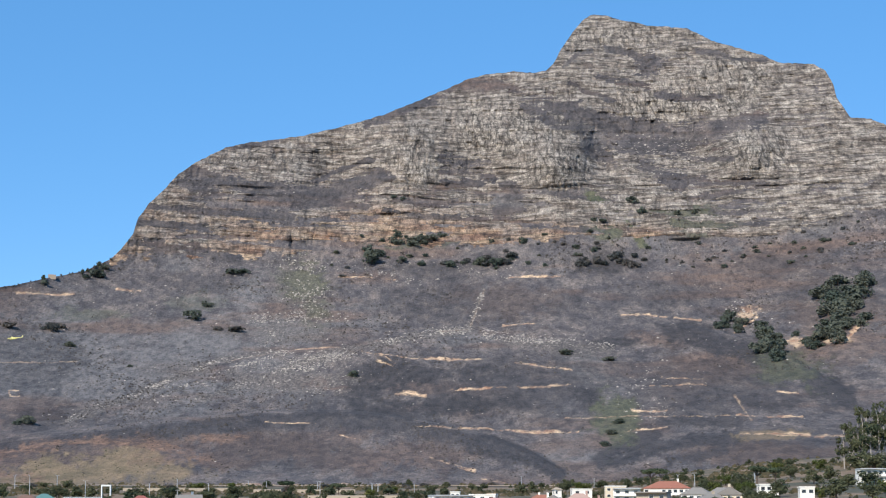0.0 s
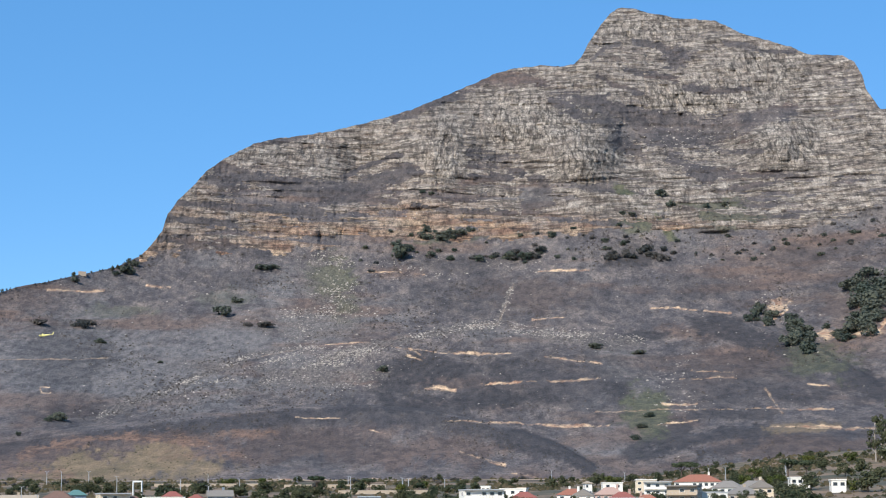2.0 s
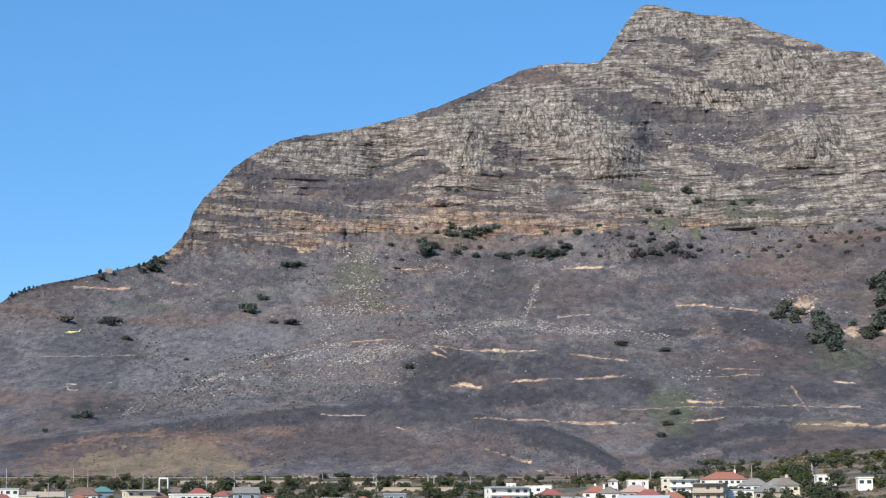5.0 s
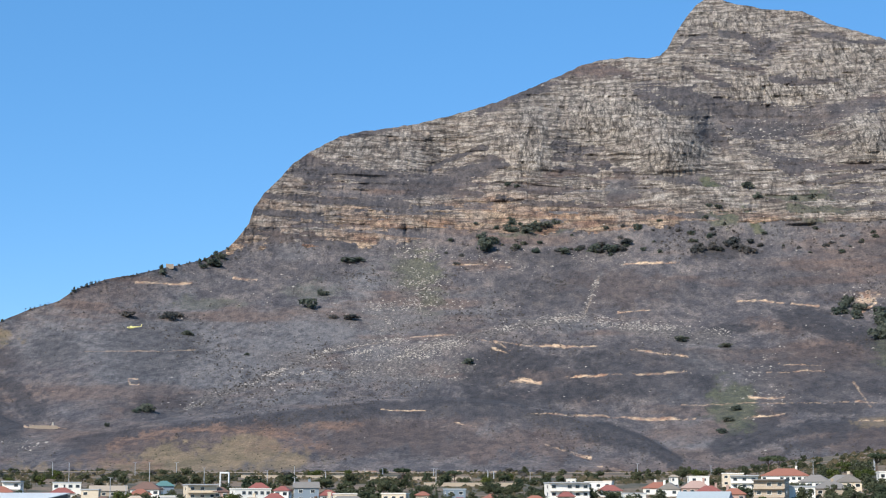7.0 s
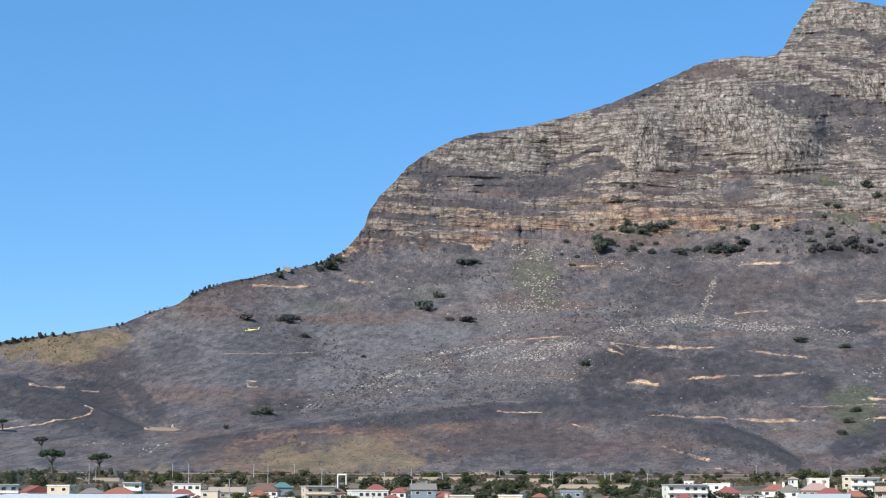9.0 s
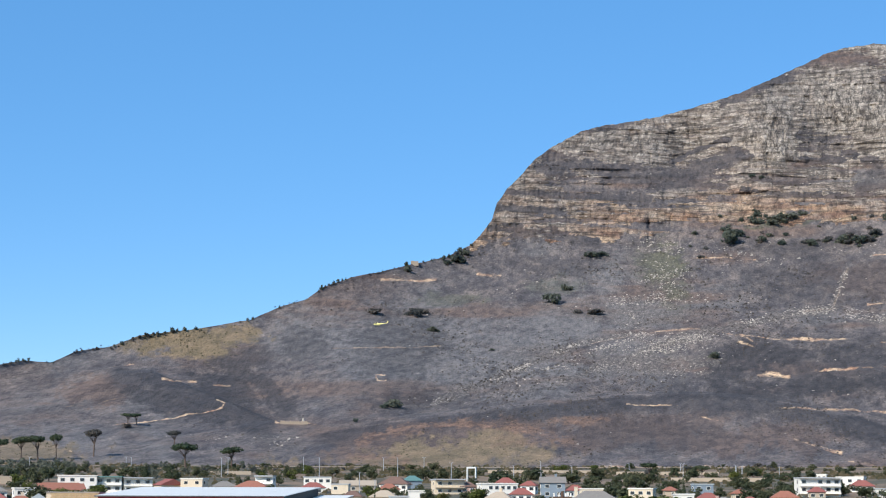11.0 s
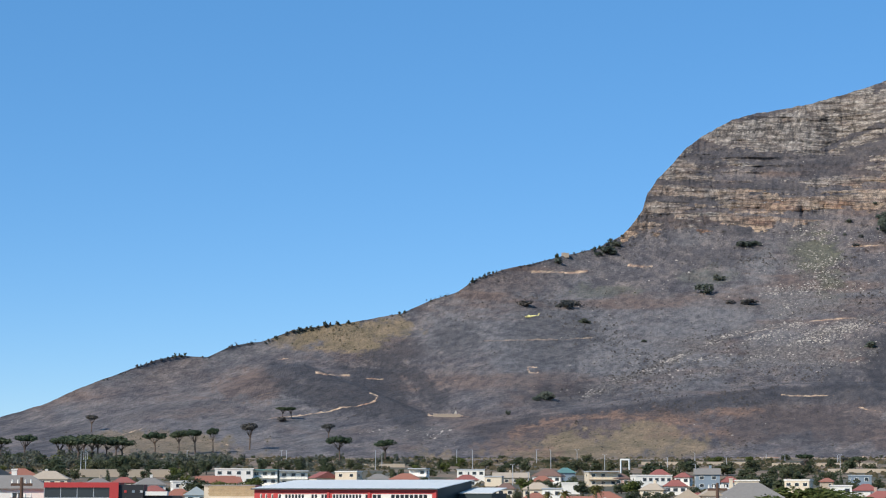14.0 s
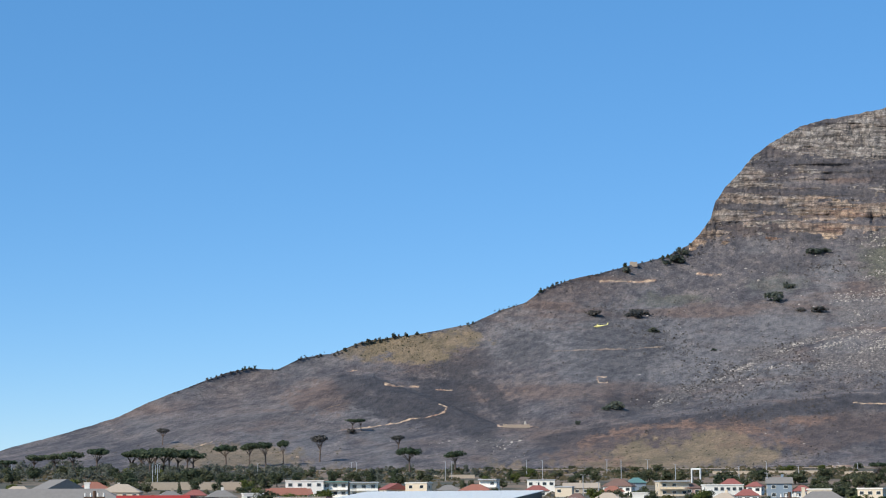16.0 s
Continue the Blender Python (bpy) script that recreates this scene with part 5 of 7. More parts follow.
STOCK = {
    "pine": [umbrella_pine() for _ in range(4)], "singedpine": [umbrella_pine("singed", "umbrella pine with a singed grey-green crown, paled for haze") for _ in range(2)],
    "tree": [round_tree() for _ in range(5)], "olive": [round_tree("olive", "sunlit yellow-green tree with a full round crown") for _ in range(2)],
    "bush": [low_bush() for _ in range(4)], "thicket": [low_bush("thicket", "dark grey-green bush on the mountain slope", "thicket") for _ in range(4)], "singedbush": [low_bush("singed", "singed grey bush on the burnt slope, paled for haze", "burnt_bush") for _ in range(3)], "cypress": [cypress()], "gum": [gum_tree() for _ in range(3)], "palm": [palm_tree()],
}
HEIGHT = {"pine": 9.2, "singedpine": 9.2, "tree": 7.5, "olive": 7.5, "bush": 3.6, "thicket": 3.6, "singedbush": 3.6, "cypress": 10.0, "gum": 18.0, "palm": 9.5}


def plant(kind, at, height, wide=1.0):
    source = random.choice(STOCK[kind])
    k = height / HEIGHT[kind]
    m = Matrix.Translation(at) @ Matrix.Rotation(random.uniform(0, 6.28), 4, "Z") @ Matrix.Diagonal((k * wide, k * wide, k, 1))
    return copy_thing(source, m)


def town_plant(kind, az, r, height, wide):
    plant(kind, at_bearing(az, r), height, wide)


def slope_plant(kind, az, el, height, wide):
    plant(kind, land.place(az, el) + Vector((0, 0, -0.4)), height, wide)


# kind, bearing, range, metres high, width factor
town_plant('pine', -26.22, 1125, 15.1, 1.21)
town_plant('pine', -26.54, 1150, 14.6, 1.21)
town_plant('pine', -25.82, 1154, 16.3, 0.99)
town_plant('pine', -25.41, 1156, 16.3, 1.1)
town_plant('pine', -24.9, 1188, 15.1, 1.1)
town_plant('pine', -25.17, 1157, 14.8, 1.1)
town_plant('pine', -18.32, 1161, 16.4, 1.1)
town_plant('pine', -16.98, 1166, 14.0, 1.1)
town_plant('tree', -25.0, 933, 9.9, 0.9)
town_plant('tree', -24.52, 935, 9.4, 0.9)
town_plant('tree', -25.33, 932, 8.2, 1)
town_plant('tree', -25.89, 931, 7.7, 1)
town_plant('tree', -26.36, 819, 7.2, 0.8)
town_plant('tree', -26.04, 834, 6.9, 0.8)
town_plant('tree', -23.38, 938, 7.7, 1.1)
town_plant('tree', -23.06, 1019, 7.2, 1)
town_plant('tree', -22.81, 939, 5.5, 1)
town_plant('cypress', -25.11, 781, 8.3, 0.9)
town_plant('bush', -22.88, 785, 4.2, 1.4)
town_plant('olive', -22.83, 772, 4.5, 1)
town_plant('tree', -21.99, 1056, 7.5, 1)
town_plant('tree', -21.66, 1002, 5.9, 1.1)
town_plant('tree', -19.51, 967, 8.0, 0.8)
town_plant('tree', -18.77, 950, 8.9, 0.9)
town_plant('tree', -18.6, 913, 7.0, 0.9)
town_plant('tree', -20.18, 965, 5.1, 1.1)
town_plant('tree', -19.85, 966, 5.7, 1.1)
town_plant('bush', -20.51, 1062, 4.4, 1.3)
town_plant('tree', -16.51, 867, 5.1, 0.8)
town_plant('tree', -16.76, 883, 4.7, 0.8)
town_plant('tree', -15.59, 869, 5.6, 1)
town_plant('tree', -15.34, 957, 8.5, 0.6)
town_plant('tree', -14.42, 797, 4.7, 1)
town_plant('tree', -12.83, 962, 9.6, 0.7)
town_plant('tree', -11.24, 965, 8.0, 0.9)
town_plant('tree', -11.57, 945, 6.7, 0.9)
town_plant('tree', -11.07, 965, 5.7, 0.9)
town_plant('bush', -10.73, 986, 5.8, 1.2)
town_plant('bush', -10.32, 987, 5.2, 1.2)
town_plant('bush', -9.06, 1032, 5.5, 1.5)
town_plant('bush', -7.98, 1011, 5.4, 1.5)
town_plant('tree', -8.15, 970, 6.3, 1.2)
town_plant('tree', -9.82, 861, 4.6, 1.2)
town_plant('tree', -11.4, 775, 4.6, 1)
town_plant('tree', -12.32, 715, 5.5, 1)
town_plant('tree', -12.07, 726, 4.3, 1)
town_plant('tree', -11.15, 675, 6.0, 1.2)
town_plant('tree', -9.99, 696, 5.3, 1.2)
town_plant('tree', -9.57, 707, 5.0, 1.2)
town_plant('tree', -9.15, 616, 4.7, 1.5)
town_plant('tree', -9.65, 623, 4.4, 1.5)
town_plant('tree', -8.74, 624, 4.0, 1.4)
town_plant('cypress', -12.74, 605, 6.4, 0.7)
town_plant('tree', -13.08, 612, 4.7, 0.9)
town_plant('palm', -10.74, 567, 8.7, 1)
town_plant('palm', -11.66, 566, 7.0, 1.1)
town_plant('palm', -12.16, 566, 6.3, 1.1)
town_plant('palm', -4.46, 556, 7.9, 1.3)
town_plant('palm', -2.2, 575, 6.4, 1.1)
town_plant('palm', -8.36, 579, 4.8, 1)
town_plant('palm', -22.82, 614, 4.3, 1)
town_plant('olive', -4.87, 540, 8.6, 2.2)
town_plant('olive', -3.73, 532, 8.1, 2.2)
town_plant('olive', -5.69, 530, 7.2, 1.6)
town_plant('olive', -2.93, 527, 6.8, 1.8)
town_plant('olive', -4.38, 540, 8.3, 1.8)
town_plant('tree', -6.42, 768, 5.0, 2)
town_plant('tree', -6.01, 756, 5.3, 2)
town_plant('tree', -5.6, 769, 4.5, 1.6)
town_plant('pine', -4.61, 974, 9.0, 1.32)
town_plant('tree', -5.18, 837, 6.9, 1)
town_plant('tree', -5.59, 883, 5.7, 1.2)
town_plant('tree', -4.86, 837, 5.9, 1.2)
town_plant('pine', -3.09, 996, 7.1, 1.32)
town_plant('cypress', -3.77, 713, 7.6, 0.9)
town_plant('tree', -4.29, 783, 6.0, 0.9)
town_plant('tree', -4.04, 810, 5.7, 0.9)
town_plant('tree', -2.59, 715, 5.5, 1.2)
town_plant('tree', -2.18, 855, 5.5, 1.2)
town_plant('tree', -1.78, 840, 4.9, 1.4)
town_plant('tree', -1.3, 856, 5.0, 1.4)
town_plant('bush', -6.83, 952, 3.9, 1.6)
town_plant('bush', -2.74, 996, 4.1, 1.6)
town_plant('bush', -6.17, 972, 3.4, 1.6)
town_plant('bush', -3.87, 1110, 3.9, 1.6)
town_plant('bush', -1.61, 1040, 4.3, 1.6)
town_plant('bush', -1.13, 1018, 3.6, 1.6)
town_plant('tree', -1.31, 696, 4.5, 1.4)
town_plant('tree', -3.31, 747, 4.0, 1.6)
town_plant('tree', -7.83, 669, 4.3, 1)
town_plant('tree', -19.17, 708, 3.8, 1)
town_plant('tree', -4.54, 912, 7.5, 0.8)
town_plant('tree', -5.2, 878, 5.7, 1.2)
town_plant('tree', -4.79, 912, 5.9, 1.2)
town_plant('tree', -5.71, 817, 4.8, 2)
town_plant('tree', -6.29, 790, 4.7, 1.8)
town_plant('bush', -3.37, 988, 5.8, 1.2)
town_plant('tree', -3.87, 817, 5.8, 0.9)
town_plant('cypress', -3.63, 752, 8.0, 0.8)
town_plant('tree', -1.94, 846, 6.0, 1.3)
town_plant('tree', -1.52, 817, 4.8, 1.2)
town_plant('tree', -1.19, 929, 5.5, 1.2)
town_plant('tree', -0.77, 967, 5.1, 1.4)
town_plant('tree', -0.35, 1054, 6.2, 1.2)
town_plant('tree', 0.56, 789, 4.6, 1.8)
town_plant('tree', 0.98, 764, 5.4, 1.5)
town_plant('tree', 1.48, 752, 4.9, 1)
town_plant('tree', 2.32, 1052, 7.4, 1.1)
town_plant('tree', 2.65, 1126, 6.6, 1)
town_plant('tree', 3.64, 1091, 8.4, 1)
town_plant('tree', 3.81, 1194, 6.3, 1)
town_plant('tree', 2.97, 740, 6.1, 1)
town_plant('tree', 4.47, 937, 4.4, 1.2)
town_plant('pine', 6.12, 1048, 10.5, 1.2)
town_plant('pine', 6.44, 1025, 10.3, 1)
town_plant('tree', 5.46, 1072, 6.9, 1.1)
town_plant('tree', 5.79, 1094, 6.4, 1)
town_plant('tree', 7.74, 944, 6.7, 1.2)
town_plant('tree', 8.71, 869, 8.7, 1)
town_plant('tree', 8.95, 886, 7.8, 1)
town_plant('pine', 9.23, 889, 9.4, 1.2)
town_plant('pine', 9.76, 883, 8.3, 1.2)
town_plant('tree', 7.08, 675, 7.6, 1)
town_plant('tree', 6.92, 715, 6.7, 1)
town_plant('tree', 8.04, 632, 6.3, 1.3)
town_plant('tree', 8.53, 649, 6.9, 1.3)
town_plant('tree', 9.17, 640, 6.8, 1.4)
town_plant('tree', 9.02, 721, 6.4, 1.3)
town_plant('tree', 9.81, 660, 6.6, 1.4)
town_plant('tree', 9.5, 720, 5.9, 1.3)
town_plant('olive', 5.93, 667, 4.3, 1)
town_plant('tree', 5.04, 761, 4.5, 1)
town_plant('tree', 7.89, 701, 5.4, 1)
town_plant('tree', 7.25, 907, 4.8, 1.2)
town_plant('gum', 11.92, 1095, 27.7, 0.7)
town_plant('gum', 12.16, 1075, 29.1, 0.7)
town_plant('gum', 12.4, 1093, 32.2, 0.8)
town_plant('gum', 12.64, 1074, 31.6, 0.8)
town_plant('gum', 12.88, 1092, 34.1, 0.8)
town_plant('gum', 12.03, 1094, 22.6, 0.7)
town_plant('gum', 13.11, 1072, 33.5, 0.8)
town_plant('tree', 11.34, 909, 8.0, 1.2)
town_plant('tree', 10.86, 878, 7.2, 1.2)
town_plant('tree', 11.82, 832, 7.3, 1.3)
town_plant('tree', 12.46, 842, 7.4, 1.3)
town_plant('tree', 10.21, 965, 7.4, 1.2)
town_plant('tree', 9.87, 765, 7.7, 1.2)
town_plant('tree', 11.49, 727, 8.6, 1.3)
town_plant('tree', 12.53, 725, 7.3, 1.3)
town_plant('tree', 8.9, 779, 5.5, 1.5)
town_plant('tree', -22.59, 869, 8.7, 0.9)
town_plant('tree', -22.25, 918, 8.1, 1)
town_plant('tree', -24.65, 857, 6.6, 1)
town_plant('tree', -23.99, 871, 5.6, 1)
town_plant('tree', -25.4, 925, 6.5, 1.2)
town_plant('tree', -27.03, 1050, 7.4, 1.2)
town_plant('tree', -27.85, 1075, 8.2, 1.2)
town_plant('tree', -28.49, 1053, 8.7, 1.2)
town_plant('tree', -29.29, 1031, 8.5, 1.2)
town_plant('tree', -29.93, 990, 8.7, 1.2)
town_plant('pine', -28.17, 1181, 14.2, 1.1)
town_plant('pine', -27.52, 1210, 15.4, 1.21)
town_plant('pine', -29.3, 1155, 12.2, 1.21)
town_plant('pine', -28.74, 1154, 13.1, 1.21)
town_plant('pine', -30.02, 1103, 10.1, 1.43)
town_plant('pine', -26.22, 1207, 15.4, 1.1)
town_plant('gum', 11.75, 1059, 24.9, 0.9)
town_plant('gum', 12.28, 1056, 34.2, 0.9)
town_plant('gum', 12.76, 1055, 37.3, 0.9)
town_plant('gum', 12.51, 1038, 27.5, 0.9)
town_plant('gum', 13.43, 1035, 36.6, 1)
town_plant('tree', 12.15, 1022, 12.0, 1.2)
town_plant('tree', 12.63, 1004, 11.8, 1.3)
town_plant('pine', -25.98, 1100, 15.6, 1.32)
town_plant('pine', -25.57, 1128, 16.0, 1.32)
town_plant('pine', -24.69, 1160, 13.9, 1.32)
town_plant('tree', -25.65, 914, 9.7, 1.3)
town_plant('tree', -24.76, 916, 10.8, 1)
town_plant('tree', -24.28, 935, 8.3, 1)
town_plant('tree', -23.79, 955, 7.3, 1.3)
town_plant('tree', -26.6, 894, 9.5, 1.2)
town_plant('tree', -22.4, 979, 6.3, 1.4)
town_plant('tree', -21.34, 1095, 5.2, 1.6)
town_plant('tree', -17.77, 971, 5.1, 1.2)
town_plant('tree', -16.18, 1040, 4.9, 1.4)
town_plant('tree', -14.0, 1045, 4.9, 1.8)
town_plant('tree', -13.33, 1024, 4.8, 1.8)
town_plant('tree', -30.57, 991, 7.6, 1.4)
town_plant('tree', -26.54, 1026, 6.6, 1.3)
town_plant('tree', -25.89, 963, 6.8, 1.2)

# bushes and trees on the mountain: kind, bearing, angle of height, metres high, width factor
slope_plant('thicket', -2.16, 7.54, 23.6, 1)
slope_plant('thicket', -2.28, 7.93, 11.1, 1)
slope_plant('thicket', -1.94, 7.76, 12.7, 1)
slope_plant('thicket', -1.43, 8.15, 12.7, 1.4)
slope_plant('thicket', -0.84, 8.22, 11.1, 1.6)
slope_plant('thicket', -0.41, 8.27, 11.1, 1.6)
slope_plant('thicket', -0.07, 8.35, 9.5, 1)
slope_plant('thicket', -1.26, 7.59, 9.5, 1.2)
slope_plant('thicket', -0.66, 7.51, 9.4, 1)
slope_plant('thicket', 0.19, 7.44, 10.9, 1.3)
slope_plant('thicket', 1.12, 7.48, 14.1, 1.2)
slope_plant('thicket', 1.55, 7.47, 14.1, 1.2)
slope_plant('thicket', 5.69, 9.32, 11.1, 1.3)
slope_plant('thicket', 5.97, 9.01, 11.1, 1)
slope_plant('thicket', 4.79, 8.75, 6.4, 1.6)
slope_plant('thicket', 4.53, 8.8, 6.4, 1.6)
slope_plant('thicket', 7.04, 8.96, 8.0, 1)
slope_plant('thicket', 7.57, 8.99, 8.0, 1)
slope_plant('thicket', -7.48, 5.84, 15.0, 1.1)
slope_plant('thicket', -7.07, 6.22, 9.9, 1.1)
slope_plant('thicket', -6.25, 7.2, 9.2, 2.2)
slope_plant('thicket', -6.0, 7.24, 7.7, 1.6)
slope_plant('thicket', -12.24, 2.77, 7.5, 1.4)
slope_plant('thicket', -12.48, 2.7, 4.7, 1.4)
slope_plant('thicket', -11.86, 6.77, 9.4, 0.9)
slope_plant('thicket', -10.33, 7.06, 11.0, 1.4)
slope_plant('thicket', -10.08, 7.26, 8.4, 1.4)
slope_plant('thicket', -10.96, 4.99, 5.8, 1.2)
slope_plant('thicket', -9.31, 4.42, 3.6, 1.4)
slope_plant('thicket', -1.52, 9.5, 6.4, 1.2)
slope_plant('thicket', -1.23, 9.45, 6.4, 1.2)
slope_plant('thicket', 2.4, 8.14, 11.1, 0.8)
slope_plant('thicket', 1.47, 8.18, 6.4, 1)
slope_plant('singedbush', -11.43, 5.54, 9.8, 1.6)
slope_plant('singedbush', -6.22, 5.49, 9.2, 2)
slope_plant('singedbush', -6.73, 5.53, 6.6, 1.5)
slope_plant('thicket', 11.39, 5.88, 17.8, 1.2)
slope_plant('thicket', 11.72, 5.95, 19.2, 1.2)
slope_plant('thicket', 12.05, 6.11, 19.5, 1.2)
slope_plant('thicket', 12.3, 6.35, 18.5, 1.2)
slope_plant('thicket', 11.98, 6.44, 17.2, 1.2)
slope_plant('thicket', 11.57, 6.2, 16.9, 1.2)
slope_plant('thicket', 11.79, 5.54, 17.2, 1.2)
slope_plant('thicket', 11.46, 5.38, 17.0, 1.2)
slope_plant('thicket', 11.13, 5.14, 15.3, 1.2)
slope_plant('thicket', 11.7, 5.08, 15.2, 1.2)
slope_plant('thicket', 9.49, 5.25, 18.0, 1)
slope_plant('thicket', 9.73, 4.91, 17.5, 1.2)
slope_plant('thicket', 9.4, 4.83, 14.8, 1.2)
slope_plant('thicket', 9.89, 4.58, 14.5, 1.2)
slope_plant('thicket', 8.51, 5.76, 12.2, 1)
slope_plant('thicket', 8.34, 5.6, 12.0, 1)
slope_plant('thicket', 8.75, 5.42, 13.1, 1)
slope_plant('thicket', 10.48, 5.31, 7.8, 1)
slope_plant('thicket', 4.99, 4.63, 6.1, 2)
slope_plant('thicket', 3.65, 4.84, 7.4, 2.2)
slope_plant('thicket', -2.68, 4.17, 8.1, 1.4)
slope_plant('thicket', 4.96, 2.46, 5.7, 1.5)
slope_plant('thicket', 5.22, 2.79, 5.9, 1.5)
slope_plant('thicket', 4.79, 2.12, 5.4, 1.5)
slope_plant('thicket', -13.37, 2.28, 4.5, 0.9)
slope_plant('thicket', -12.24, 2.73, 8.5, 1.3)
slope_plant('thicket', -11.06, 5.0, 7.0, 1.2)
slope_plant('thicket', -10.32, 7.05, 11.0, 1.4)
slope_plant('thicket', -10.63, 6.99, 6.8, 1.4)
slope_plant('singedbush', -11.65, 5.46, 10.9, 1.4)
slope_plant('singedbush', -12.83, 5.51, 8.5, 2)
slope_plant('singedbush', -20.04, 2.06, 5.2, 1.5)
slope_plant('thicket', -0.95, 8.08, 11.1, 1.5)
slope_plant('thicket', 11.82, 5.45, 10.5, 1.3)
slope_plant('thicket', 11.72, 6.05, 8.3, 1.4)
slope_plant('thicket', 11.78, 5.65, 16.1, 1.2)
slope_plant('thicket', 12.01, 6.32, 14.2, 1)
slope_plant('thicket', 11.36, 6.55, 13.0, 1.3)
slope_plant('thicket', 11.74, 6.08, 14.6, 1.3)
slope_plant('thicket', 11.77, 5.85, 15.0, 1.2)
slope_plant('thicket', 11.69, 6.74, 15.5, 1.5)
slope_plant('thicket', 11.3, 5.53, 11.2, 1.5)
slope_plant('thicket', 11.92, 6.06, 9.7, 1)
slope_plant('thicket', 12.16, 6.04, 13.9, 1.1)
slope_plant('thicket', 11.46, 5.97, 11.0, 1.3)
slope_plant('thicket', 11.18, 6.39, 14.3, 1.5)
slope_plant('thicket', 12.48, 6.89, 14.9, 1)
slope_plant('thicket', 12.39, 6.73, 16.9, 1.2)
slope_plant('thicket', 11.76, 6.21, 15.5, 1.2)
slope_plant('thicket', 11.77, 5.82, 14.9, 1.5)
slope_plant('thicket', 12.31, 5.56, 11.3, 1)
slope_plant('thicket', 11.62, 5.29, 14.2, 0.9)
slope_plant('thicket', 11.72, 6.03, 14.5, 1.1)
slope_plant('thicket', 12.52, 6.69, 13.2, 1.5)
slope_plant('thicket', 11.75, 5.8, 12.9, 0.9)
slope_plant('thicket', 11.91, 5.57, 12.6, 1)
slope_plant('thicket', 12.46, 5.72, 10.8, 1.5)
slope_plant('thicket', 12.07, 6.17, 12.6, 1.2)
slope_plant('thicket', 11.54, 6.37, 13.5, 1.3)
slope_plant('thicket', 9.9, 5.17, 10.9, 1.3)
slope_plant('thicket', 9.67, 4.9, 14.9, 1.2)
slope_plant('thicket', 9.62, 5.1, 10.8, 1.2)
slope_plant('thicket', 9.95, 5.04, 12.6, 0.9)
slope_plant('thicket', 9.49, 5.26, 12.9, 1.1)
slope_plant('thicket', 9.56, 5.43, 7.9, 0.9)
slope_plant('thicket', 9.42, 5.58, 10.0, 1.2)
slope_plant('thicket', 9.49, 5.18, 10.2, 1.1)
slope_plant('thicket', 9.45, 4.87, 9.9, 1.1)
slope_plant('thicket', 9.65, 5.13, 12.1, 1.3)
slope_plant('thicket', 9.6, 4.93, 13.7, 1)
slope_plant('thicket', 9.73, 4.86, 12.4, 1)
slope_plant('thicket', 10.88, 4.93, 9.4, 1.2)
slope_plant('thicket', 11.03, 5.14, 7.0, 1.3)
slope_plant('thicket', 11.13, 5.17, 6.4, 1)
slope_plant('thicket', 10.83, 5.08, 9.5, 1.4)
slope_plant('thicket', 11.03, 4.94, 9.4, 1.3)
slope_plant('thicket', 11.03, 5.19, 5.8, 1.1)
slope_plant('thicket', 11.02, 5.17, 7.0, 1.2)
slope_plant('thicket', 10.78, 4.98, 10.0, 1)
slope_plant('thicket', 8.84, 5.66, 10.7, 1.5)
slope_plant('thicket', 8.19, 5.55, 10.6, 1)
slope_plant('thicket', 8.52, 5.94, 9.6, 1.2)
slope_plant('thicket', 8.47, 5.56, 6.6, 0.9)
slope_plant('thicket', 8.41, 5.75, 10.1, 0.9)
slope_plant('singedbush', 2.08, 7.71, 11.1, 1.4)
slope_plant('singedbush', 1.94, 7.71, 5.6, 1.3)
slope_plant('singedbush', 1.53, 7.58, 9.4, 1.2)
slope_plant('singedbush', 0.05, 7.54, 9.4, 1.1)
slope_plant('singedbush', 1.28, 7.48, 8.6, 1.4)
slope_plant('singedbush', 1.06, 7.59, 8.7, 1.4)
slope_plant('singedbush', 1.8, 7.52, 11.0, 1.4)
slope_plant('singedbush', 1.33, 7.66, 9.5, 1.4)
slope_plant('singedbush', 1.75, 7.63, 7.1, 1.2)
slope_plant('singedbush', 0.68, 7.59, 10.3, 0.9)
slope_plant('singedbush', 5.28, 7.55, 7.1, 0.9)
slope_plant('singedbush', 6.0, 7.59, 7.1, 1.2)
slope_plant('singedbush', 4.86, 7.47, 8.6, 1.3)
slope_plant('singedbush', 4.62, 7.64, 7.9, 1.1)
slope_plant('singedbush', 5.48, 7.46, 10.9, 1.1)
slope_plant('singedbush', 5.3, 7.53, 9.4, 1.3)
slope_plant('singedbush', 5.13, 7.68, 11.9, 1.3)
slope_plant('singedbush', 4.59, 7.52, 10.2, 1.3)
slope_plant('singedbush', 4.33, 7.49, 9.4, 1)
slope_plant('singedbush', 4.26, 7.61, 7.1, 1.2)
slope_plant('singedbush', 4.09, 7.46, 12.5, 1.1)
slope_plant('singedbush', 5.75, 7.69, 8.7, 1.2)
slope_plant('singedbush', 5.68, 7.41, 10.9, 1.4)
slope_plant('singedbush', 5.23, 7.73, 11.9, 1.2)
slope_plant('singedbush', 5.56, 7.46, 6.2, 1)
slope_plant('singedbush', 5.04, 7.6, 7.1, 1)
slope_plant('thicket', -1.14, 8.32, 4.8, 1.4)
slope_plant('thicket', -0.58, 8.13, 8.0, 1.4)
slope_plant('thicket', -0.66, 8.3, 8.7, 0.9)
slope_plant('thicket', -1.35, 8.39, 8.0, 1)
slope_plant('thicket', -1.45, 8.5, 4.8, 1.1)
slope_plant('thicket', -2.49, 8.33, 5.6, 1)
slope_plant('thicket', -1.43, 8.13, 8.7, 1.1)
